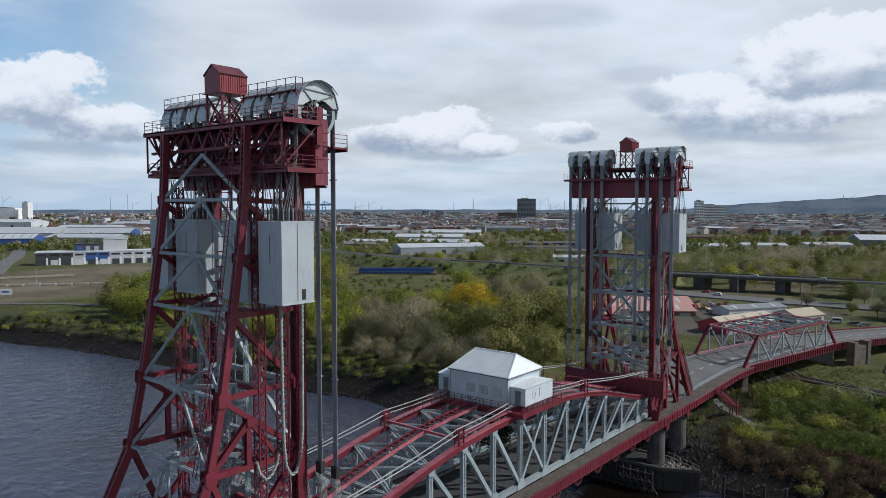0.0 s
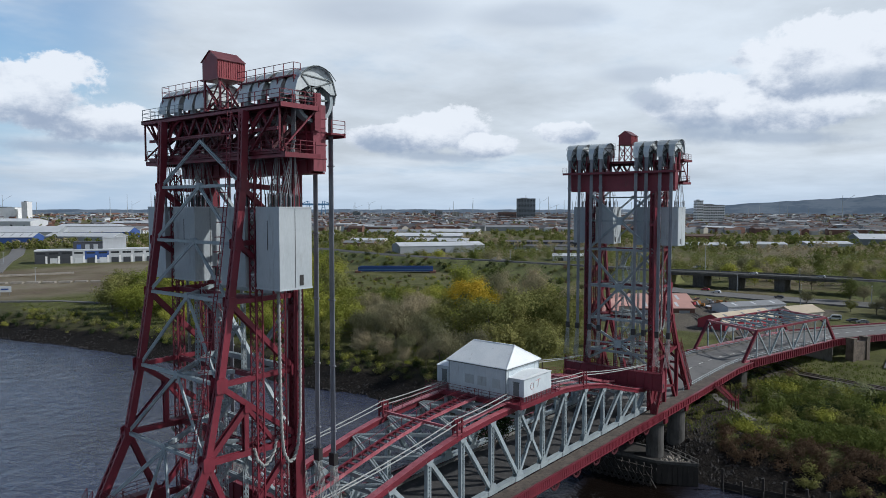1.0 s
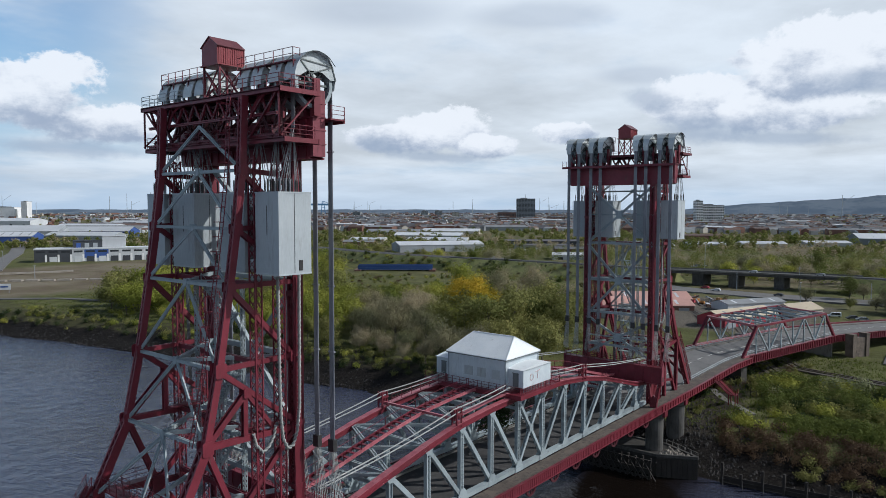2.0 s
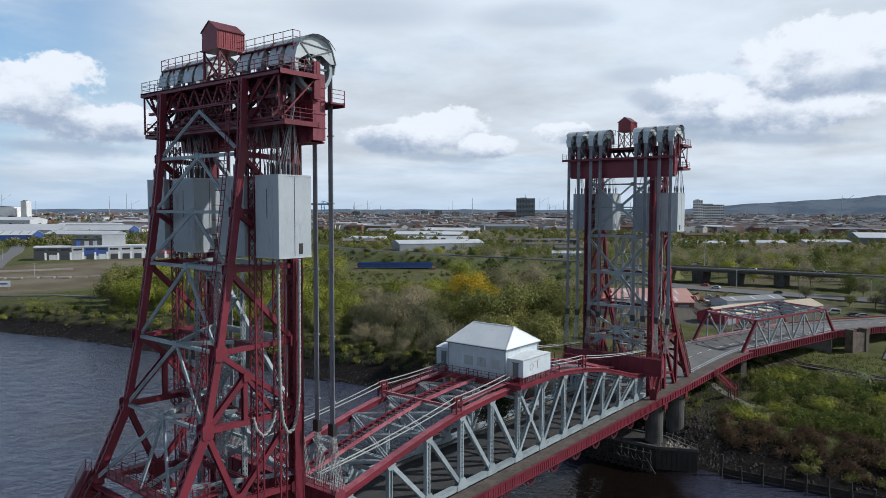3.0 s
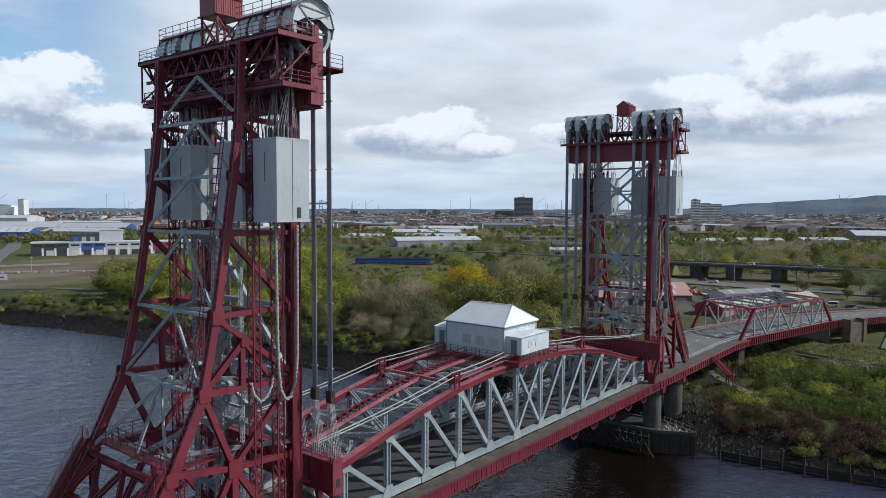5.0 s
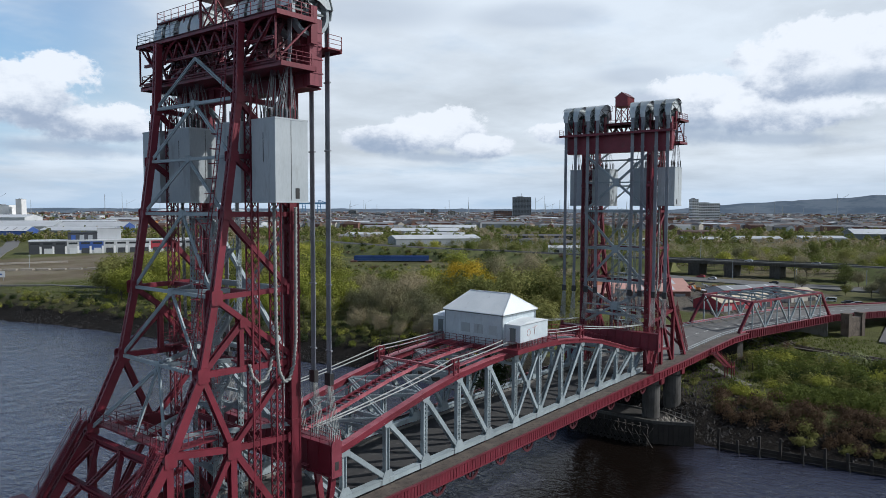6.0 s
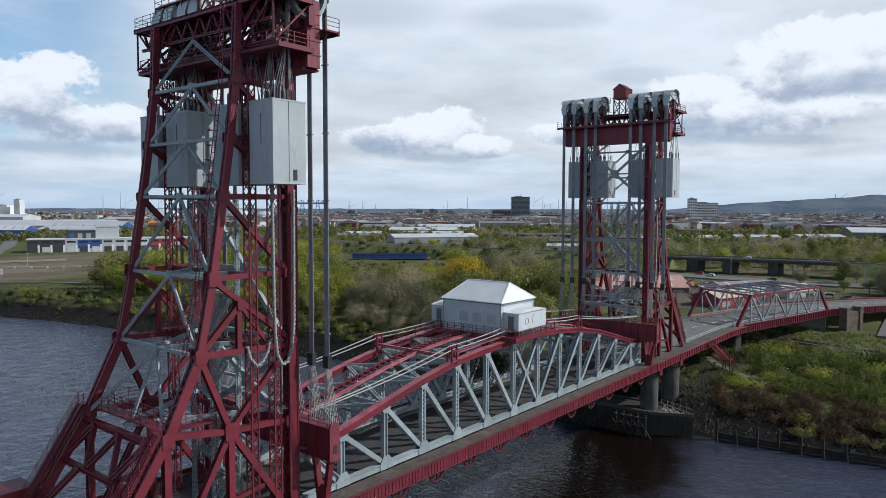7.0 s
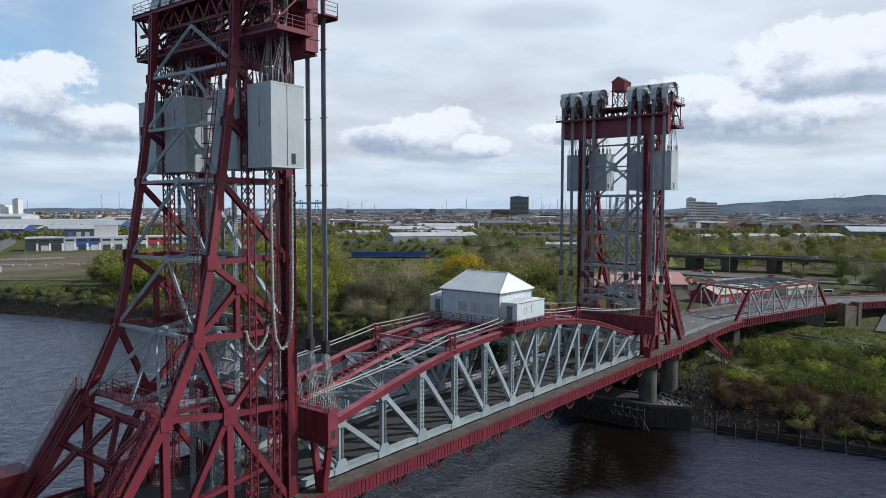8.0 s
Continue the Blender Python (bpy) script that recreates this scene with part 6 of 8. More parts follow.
TREES = {
    "bare": [make_tree("bare_tree", TWIG, h, r, s, "bare brown twiggy tree in the riverside wood", 12, 175, 0.95, 0.145, 1.6, 0.22, 3) for h, r, s in ((10, 3.6, 1), (12, 4.2, 2), (8.5, 3.4, 3))],
    "olive": [make_tree("olive_tree", OLIVE, h, r, s, "dull olive green tree in the riverside wood", 11, 152, 0.62, 0.7, 0, 0.2) for h, r, s in ((9, 3.6, 4), (11, 4.2, 5))],
    "spring": [make_tree("spring_tree", SPRING, h, r, s, "fresh yellow-green spring tree in the riverside wood", 11, 152, 0.62, 0.7, 0, 0.2) for h, r, s in ((9.5, 4.0, 6), (11.5, 4.6, 7))],
    "green": [make_tree("green_tree", GREEN, 9.5, 3.8, 12, "fresh green tree in the riverside wood", 11, 152, 0.62, 0.7, 0, 0.2)],
    "gold": [make_tree("golden_tree", GOLD, 11, 4.6, 8, "golden yellow tree standing out of the wood", 13, 420, 0.52, 0.7, 0, 0.2)],
    "dark": [make_tree("dark_conifer", DEEP, 12, 2.4, 9, "dark green narrow conifer above the wood", 16, 150, 0.5, 0.4, -0.3, 0.2)],
}
BUSHES = {
    "green": make_bush("green_bush", GREEN, 2.2, 2.0, 26, "fresh green bush on the river bank", 330, 0.44),
    "olive": make_bush("olive_bush", OLIVE, 2.2, 1.7, 21, "olive green bramble bush on the river bank"),
    "spring": make_bush("spring_bush", SPRING, 2.0, 1.6, 22, "bright yellow-green bush on the river bank"),
    "rust": make_bush("bramble", RUST, 1.8, 1.9, 23, "rusty brown bramble thicket above the water"),
    "deep": make_bush("dark_bush", DEEP, 2.2, 1.8, 24, "dark green bush on the river bank"),
    "blossom": make_bush("blossom_bush", BLOSSOM, 2.6, 1.9, 25, "pale blossoming bush on the river bank", 380),
}


class Planter:
    """Sets the first of a kind at its place and copies for the rest; past a count they go into one joined thicket."""

    def __init__(self):
        self.used = {}
        self.rest = {}

    def set(self, proto, x, y, size, turn, sink=0.15):
        m = pose(x, y, land_z(x, y) - sink, 0, 0, turn)
        tall = size * (0.9 + 0.2 * ((turn * 7) % 1))
        n = self.used.get(proto.name, 0)
        self.used[proto.name] = n + 1
        if n >= 130 and ("bush" in proto.name or "bramble" in proto.name):
            leaf = next(c for c in proto.children if c.name.startswith("foliage")).data
            g = self.rest.setdefault(leaf.materials[0].name, Geo())
            k = m @ Matrix.Diagonal((size, size, tall, 1))
            g.raw([k @ v.co for v in leaf.vertices], [tuple(p.vertices) for p in leaf.polygons])
            return None
        if n:
            ob = copy_thing(proto, m)
        else:
            ob = proto
            ob.matrix_basis = m
        ob.scale = (size, size, tall)
        return ob

    def finish(self):
        for name, g in self.rest.items():
            tagged(new("thicket", plain_mesh(g, "thicket", bpy.data.materials[name])), "dense tangled bramble thicket on the river bank", "thicket", kind="stuff")


PLANT = Planter()


def inside(poly, x, y):
    hit = False
    for (xa, ya), (xb, yb) in zip(poly, poly[1:] + poly[:1]):
        if (ya > y) != (yb > y) and x < xa + (y - ya) / (yb - ya) * (xb - xa):
            hit = not hit
    return hit


WOOD = [(60, 62), (80, 40), (118, 52), (150, 66), (168, 84), (206, 132), (240, 215), (252, 296), (214, 300), (150, 300), (108, 292), (72, 262), (52, 225), (58, 150), (63, 100)]


def keeps_low(x, y):
    """The wood ends before the open field and the small blue bridge."""
    a, d = math.atan2(y + 57, x + 82), math.hypot(x + 82, y + 57)
    if 0.655 < a < 0.83:
        return d < 318
    return d < 345 if a <= 0.655 else True


def low_size(x, y):
    """Trees stay lower towards the blue bridge."""
    a, d = math.atan2(y + 57, x + 82), math.hypot(x + 82, y + 57)
    return (32.5 - 0.073 * d) / 12 if 0.655 < a < 0.83 else 9


BANK_LINE = [(94, 310), (147, 312.5), (204, 311.7), (248, 308), (301, 308.2), (350, 314), (420, 330)]


def bank_line(y):
    """The middle of the road bank, by y."""
    for (ya, xa), (yb, xb) in zip(BANK_LINE, BANK_LINE[1:]):
        if y <= yb:
            return xa + (xb - xa) * (y - ya) / (yb - ya)
    return 330


def plant_wood():
    rng = random.Random(5)
    pts = []
    tries = 0
    while len(pts) < 430 and tries < 20000:
        tries += 1
        x, y = rng.uniform(50, 255), rng.uniform(38, 302)
        if not inside(WOOD, x, y) or not keeps_low(x, y) or any((x - a) ** 2 + (y - b) ** 2 < 17 for a, b in pts):
            continue
        pts.append((x, y))
    for x, y in pts:
        v = noise.noise((x * 0.025, y * 0.025, 1.7)) + rng.uniform(-0.2, 0.2)
        head, away = math.atan2(y + 57, x + 82), math.hypot(x + 82, y + 57)
        if head > 0.80:
            kind = "spring" if v > -0.1 else "olive"
        elif head > 0.70:
            kind = "bare" if away < 262 and v < 0.22 else ("spring" if v > -0.05 else ("green" if v > -0.2 else "bare"))
        elif head > 0.62:
            kind = "bare" if away < 205 and v < 0.1 else ("spring" if v > -0.12 else "olive")
        else:
            kind = "bare" if away > 265 and v < 0.2 else ("olive" if v < 0.12 else "green")
        if (x - 126) ** 2 + (y - 97) ** 2 < 420:
            continue
        if (x - 222) ** 2 + (y - 226) ** 2 < 80:
            kind = "dark"
        edge = 0.62 if x < 74 and y < 200 else 1.0
        PLANT.set(rng.choice(TREES[kind]), x, y, min(rng.uniform(0.8, 1.45) * edge, low_size(x, y)), rng.uniform(0, 360))
    for x, y, s in ((138, 108, 1.5), (143, 113, 1.4), (134, 104, 1.25), (140, 102, 1.15), (120, 95, 0.6)):
        PLANT.set(TREES["gold"][0], x, y, s, x * 41 % 360)
    for i in range(230):
        head, away = rng.uniform(0.60, 0.86), rng.uniform(325, 450)
        PLANT.set(BUSHES[rng.choice(("olive", "green", "spring", "rust"))], -82 + away * math.cos(head), -57 + away * math.sin(head), rng.uniform(0.5, 1.0), rng.uniform(0, 360))
    for i in range(120):
        y, o = rng.uniform(110, 400), rng.uniform(9, 21)
        x = bank_line(y) - o
        PLANT.set(BUSHES[rng.choice(("olive", "green", "deep", "rust", "spring"))], x, y, rng.uniform(0.5, 1.5), rng.uniform(0, 360), land_z(x, y) - 0.9 + (o - 8.5) * 0.63 + 0.2)
    for i in range(26):
        y = rng.uniform(160, 410)
        PLANT.set(rng.choice(TREES[rng.choice(("olive", "green", "bare", "spring"))]), bank_line(y) + rng.uniform(12, 22), y, rng.uniform(0.6, 1.0), rng.uniform(0, 360), -1.5)
    # ragged bushes along the top of the mud
    for i in range(270):
        y = rng.uniform(45, 320)
        x = bank_x(y) + rng.uniform(8, 19 if i < 150 else 34)
        PLANT.set(BUSHES[rng.choice(("olive", "olive", "deep", "deep", "spring"))], x, y, rng.uniform(0.5, 1.25), rng.uniform(0, 360))


SCRUB_A = [(46, -19), (60, -13), (72, -15), (82, -17), (92, -11), (104, -10), (109, -22), (106, -38), (112, -60), (90, -75), (40, -75), (38, -40)]


def beside_path(x, y):
    return abs((x - 75.5) * 6.8 - (y + 11.2) * 6.9) / 9.7 < 3.4 and -24 < y < -6


def plant_scrub():
    rng = random.Random(9)
    n = 0
    while n < 1120:
        x, y = rng.uniform(38, 110), rng.uniform(-75, -10)
        d = x - bank_x(y)
        if d < (7.5 if y > -30 else 4.0) or not inside(SCRUB_A, x, y):
            continue
        if beside_path(x, y):
            continue
        v = noise.noise((x * 0.07, y * 0.07, 4)) + rng.uniform(-0.25, 0.25)
        hump = 1.0 + 0.6 * noise.noise((x * 0.16, y * 0.16, 7))
        # brown brambles on the slope, a green ridge, a hollow, then green hummocks
        if d < 17:
            kind, size = ("rust" if v < 0.05 or y > -30 else "olive"), rng.uniform(0.6, 1.0)
        elif d < 27:
            kind, size = ("green" if v < 0.2 else "spring"), rng.uniform(0.8, 1.15)
        # dark leaves put shade in the hollow, pale ones light on the humps
        elif d < 33:
            kind, size = rng.choice(("deep", "olive")), rng.uniform(0.4, 0.65)
        else:
            kind = "deep" if hump < 0.9 else ("spring" if hump > 1.2 else ("green" if v < 0.15 else "olive"))
            size = rng.uniform(0.75, 1.15) * hump
        PLANT.set(BUSHES[kind], x, y, size, rng.uniform(0, 360), 0.3)
        n += 1
    for i in range(190):
        x, y = rng.uniform(52, 125), rng.uniform(-16, 14)
        if x - bank_x(y) < 8 or (abs(y + 11) < 3 and x < 80) or beside_path(x, y):
            continue
        PLANT.set(BUSHES[rng.choice(("deep", "rust", "olive", "olive"))], x, y, rng.uniform(0.4, 0.9), rng.uniform(0, 360))
    for x, y, w in ((87, -17.5, 1.2), (103, -25, 1.5), (103.5, -30.5, 1.7), (99, -27.5, 1.1)):
        PLANT.set(BUSHES["blossom"], x, y, w, x * 29 % 360)
    # round the foot of the tower and behind the yard
    for x, y, kind, s in ((72, 24, "deep", 1.3), (76, 30, "spring", 1.8), (84, 16, "olive", 1.3), (92, 34, "spring", 1.9),
                          (100, 44, "olive", 2.0), (112, 40, "olive", 1.6), (120, 48, "olive", 2.2), (68, 44, "deep", 1.5), (90, 52, "spring", 1.8)):
        PLANT.set(BUSHES[kind], x, y, s, x * 31 % 360)


def grass_tufts():
    rng = random.Random(3)
    g = Geo()
    while len(g.f) < 34000:
        if rng.random() < 0.7:
            x, y = rng.uniform(46, 145), rng.uniform(-72, 12)
        else:
            x, y = rng.uniform(40, 80), rng.uniform(60, 300)
        d = x - bank_x(y)
        if d < 11:
            continue
        z = land_z(x, y)
        for _ in range(4):
            a = rng.uniform(0, 6.28)
            h = rng.uniform(0.25, 0.7)
            w = 0.10
            px, py = x + rng.uniform(-0.5, 0.5), y + rng.uniform(-0.5, 0.5)
            dx, dy = math.cos(a), math.sin(a)
            o = len(g.v)
            g.v += [(px - dy * w, py + dx * w, z - 0.05), (px + dy * w, py - dx * w, z - 0.05), (px + dx * h * 0.5, py + dy * h * 0.5, z + h)]
            g.f.append((o, o + 1, o + 2))
    ob = new("grass", plain_mesh(g, "grass", SPRING))
    ob.data.materials.clear()
    ob.data.materials.append(GREEN)
    tagged(ob, "rough tussocky grass on the river banks", "grass", kind="stuff")


def bank_stones():
    """Loose stones along the mud."""
    rng = random.Random(4)
    g = Geo()
    for i in range(6000):
        y = rng.uniform(-60, 260) if i % 2 else rng.uniform(-20, 20)
        d = abs(rng.gauss(0, 5)) + 0.3 if i % 2 else rng.uniform(0.3, 22)
        x = bank_x(y) + d
        s = rng.uniform(0.12, 0.45)
        z = land_z(x, y)
        v = []
        for k in range(5):
            a = 6.283 * k / 5 + rng.uniform(-0.3, 0.3)
            v.append((x + s * math.cos(a) * rng.uniform(0.7, 1.2), y + s * math.sin(a) * rng.uniform(0.7, 1.2), z - 0.1))
        v.append((x + rng.uniform(-0.1, 0.1), y, z + s * rng.uniform(0.35, 0.8)))
        g.raw(v, [(k, (k + 1) % 5, 5) for k in range(5)])
    ob = new("bank_stones", plain_mesh(g, "bank_stones", STONE_DARK))
    tagged(ob, "dark loose stones strewn along the muddy bank", "stones", kind="stuff")


STONE_DARK = paint("dark_wet_stone", (0.008, 0.0075, 0.007), (0.023, 0.020, 0.018), 0.8, 0.5, dirt=(0.02, 0.02, 0.016))

def plant_verge():
    """Street trees along the wide road and the flyover bank."""
    rng = random.Random(31)
    for i in range(52):
        x, y = rng.uniform(320, 430), rng.uniform(-60, 90)
        PLANT.set(rng.choice(TREES[rng.choice(("bare", "bare", "olive", "spring"))]), x, y, rng.uniform(0.8, 1.25), rng.uniform(0, 360))
    for i in range(22):
        PLANT.set(rng.choice(TREES[rng.choice(("bare", "bare", "olive", "spring"))]), rng.uniform(284, 298), rng.uniform(-75, 2), rng.uniform(0.7, 1.1), rng.uniform(0, 360))
    for i in range(60):
        x, y = rng.uniform(108, 190), rng.uniform(-75, -34)
        PLANT.set(BUSHES[rng.choice(("olive", "spring", "deep", "rust"))], x, y, rng.uniform(0.4, 1.0), rng.uniform(0, 360))
    for i in range(70):
        PLANT.set(BUSHES[rng.choice(("olive", "deep", "green", "rust"))], rng.uniform(255, 293), rng.uniform(95, 215), rng.uniform(0.4, 1.4), rng.uniform(0, 360))
    for i in range(30):
        x, y = rng.uniform(190, 290), rng.uniform(190, 330)
        if not 0.66 < math.atan2(y + 57, x + 82) < 0.84:
            PLANT.set(BUSHES[rng.choice(("olive", "spring", "deep"))], x, y, rng.uniform(0.6, 1.5), rng.uniform(0, 360))
    for i in range(34):
        PLANT.set(rng.choice(TREES[rng.choice(("bare", "bare", "bare", "olive", "green"))]), rng.uniform(246, 300), rng.uniform(-62, -18), rng.uniform(0.8, 1.3), rng.uniform(0, 360))
    for x, y, k, s in ((262, 14, "bare", 0.9), (258, -4, "olive", 0.6), (254, -14, "bare", 0.8), (262, -26, "bare", 0.9), (252, -24, "olive", 0.8), (270, -36, "bare", 1.0), (256, -34, "olive", 0.9), (262, -44, "bare", 1.1),
                       (246, 44, "bare", 0.4), (340, 110, "olive", 0.9), (346, 120, "spring", 0.9), (352, 128, "olive", 0.8)):
        PLANT.set(TREES[k][0], x, y, s, x * 37 % 360)


plant_wood()
plant_verge()
plant_scrub()
PLANT.finish()
grass_tufts()
bank_stones()

# old timber wharf below the scrub
def build_wharf():
    wf = thing("timber_wharf", (38, -36, -12.5), "derelict dark timber wharf with leaning piles below the scrub", "wharf")
    rng = random.Random(8)
    for i in range(15):
        y = -19 - i * 3.3
        x = bank_x(y) - 0.6
        g = Geo()
        t = rng.uniform(-0.3, 0.3)
        g.beam((x, y, -14), (x + t, y + t * 0.6, -9.8 + rng.uniform(-1.0, 1.2)), 0.4, 0.4, (1, 0, 0))
        part("wharf_post", g, TIMBER, wf)
        for k in range(3):
            g = Geo()
            z = -12.6 + k * 0.6
            g.beam((x + 0.35, y, z), (bank_x(y - 3.3) - 0.25, y - 3.3, z + rng.uniform(-0.08, 0.08)), 0.14, 0.54)
            part("plank", g, TIMBER, wf)
        if rng.random() < 0.75:
            g = Geo()
            g.beam((x - 0.9, y - 0.5, -12.6), (x - 0.2, y - 0.2, -11.2), 0.14, 0.14)
            part("raker", g, PIER_GREY, wf)


build_wharf()

# ------------------------------------------------------------------ buildings, roads and distance
def tint(name, c, rough=0.7, d=0.85):
    return paint(name, tuple(v * d for v in c), c, rough, 0.05, bump=0.0, dirt=tuple(v * 0.6 for v in c), dirt_at=0.66, fine=0.6)


W_WHITE = tint("white_cladding", (0.54, 0.56, 0.58))
# blue paled to put distance haze into the transporter bridge's colour
W_STEEL_BLUE = tint("haze_pale_blue_paint", (0.09, 0.22, 0.40))
W_BRIGHT = tint("bright_white_render", (0.80, 0.80, 0.80))
W_CREAM = tint("cream_wall", (0.46, 0.43, 0.37))
W_GREY = tint("grey_cladding", (0.30, 0.325, 0.345))
W_DARK = tint("charcoal_cladding", (0.045, 0.05, 0.06))
W_SLATE = tint("blue_grey_wall", (0.15, 0.17, 0.19))
W_BRICK = tint("brick_wall", (0.17, 0.085, 0.062))
W_BLUE = tint("blue_cladding", (0.035, 0.085, 0.28))
W_REDP = tint("red_cladding_panel", (0.32, 0.035, 0.05))
W_ORANGE = tint("orange_cladding", (0.42, 0.19, 0.05))
R_WHITE = tint("pale_roof", (0.52, 0.54, 0.56), 0.5)
R_GREY = tint("grey_roof", (0.22, 0.23, 0.24))
R_SALMON = tint("salmon_roof", (0.50, 0.285, 0.24))
R_ORANGE = tint("orange_tile_roof", (0.38, 0.15, 0.085))
R_SLATE = tint("slate_roof", (0.10, 0.10, 0.108))
R_BUFF = tint("buff_roof", (0.48, 0.41, 0.30))
R_BROWN = tint("brown_roof", (0.115, 0.07, 0.055))


def turned(x, y, deg):
    a = radians(deg)
    ux, uy = Vector((math.cos(a), math.sin(a), 0)), Vector((-math.sin(a), math.cos(a), 0))
    return Vector((x, y, LAND_Z)), ux, uy, Vector((0, 0, 1))


def shed(x, y, length, width, h, deg, wall, roof, label, rise=0.12, doors=3, name="warehouse", group="", base=None):
    """A long shed with a low pitched roof, doors and a window band."""
    o, u, v, w = turned(x, y, deg)
    if x > 400:
        h, rise = h * 0.7, rise * 0.7
    if base is not None:
        o.z = base
    b = thing(name, o, label, "building", group)
    g = Geo()
    g.frame_box(o + w * (h / 2 - 1), u * length / 2, v * width / 2, w * (h / 2 + 1))
    top = width * rise
    for e in (-1, 1):
        c = o + u * e * (length / 2 - 0.1)
        g.slab([c - v * width / 2 + w * h, c + v * width / 2 + w * h, c + w * (h + top)], u * 0.2)
    part("wall", g, wall, b)
    g = Geo()
    for e in (-1, 1):
        a, c = o + v * e * (width / 2 + 0.4) + w * (h - 0.05), o + w * (h + top)
        g.slab([a - u * (length / 2 + 0.4), a + u * (length / 2 + 0.4), c + u * (length / 2 + 0.4), c - u * (length / 2 + 0.4)], w * 0.25)
    part("roof", g, roof, b)
    if length > 25 and x < 300:
        n = int(length / 9)
        for i in range(n):
            for e in (-1, 1):
                g = Geo()
                a, c = o + v * e * (width / 2 + 0.2) + w * (h + 0.12), o + w * (h + top + 0.12)
                p = u * (-length / 2 + length * (i + 0.5) / n)
                g.beam(a.lerp(c, 0.2) + p, a.lerp(c, 0.8) + p, 1.2, 0.1)
                part("rooflight", g, R_GREY if roof in (R_WHITE, R_BUFF) else R_WHITE, b)
    for i in range(doors):
        for e in (-1, 1):
            g = Geo()
            p = o + u * (length * ((i + 0.5) / doors - 0.5)) + v * e * (width / 2 + 0.06)
            g.frame_box(p + w * h * 0.3, u * min(2.2, length / doors * 0.3), v * 0.06, w * h * 0.3)
            part("shutter_door", g, W_DARK if i % 2 else W_GREY, b)
    return b


def block(x, y, length, width, h, deg, wall, label, floors=5, name="office_block", band=GLASS_DARK, roof=R_GREY, stripes=0):
    """A flat-roofed block with a band of windows at each floor."""
    o, u, v, w = turned(x, y, deg)
    b = thing(name, o, label, "building", "town buildings")
    g = Geo()
    g.frame_box(o + w * (h / 2 - 1), u * length / 2, v * width / 2, w * (h / 2 + 1))
    part("wall", g, wall, b)
    for i in range(floors if floors > 1 else 0):
        z = h * (i + 0.5) / floors
        g = Geo()
        n = max(3, int(length / 5))
        for e in (-1, 1):
            for k in range(n):
                g.frame_box(o + w * z + u * (length * ((k + 0.5) / n - 0.5)) + v * e * (width / 2 + 0.02), u * (length / n * (0.40 if not stripes else 0.3)), v * 0.08, w * (h / floors * 0.27))
            m = max(2, int(width / 5))
            for k in range(m):
                g.frame_box(o + w * z + v * (width * ((k + 0.5) / m - 0.5)) + u * e * (length / 2 + 0.02), u * 0.08, v * (width / m * 0.4), w * (h / floors * 0.27))
        ob = part("window_band", g, band, b)
        ob["kind"] = "stuff"
    g = Geo()
    g.frame_box(o + w * (h + 0.3), u * (length / 2 + 0.2), v * (width / 2 + 0.2), w * 0.3)
    g.frame_box(o + w * (h + 1.6) + u * length * 0.1, u * length * 0.18, v * width * 0.25, w * 1.4)
    part("roof", g, roof, b)
    return b


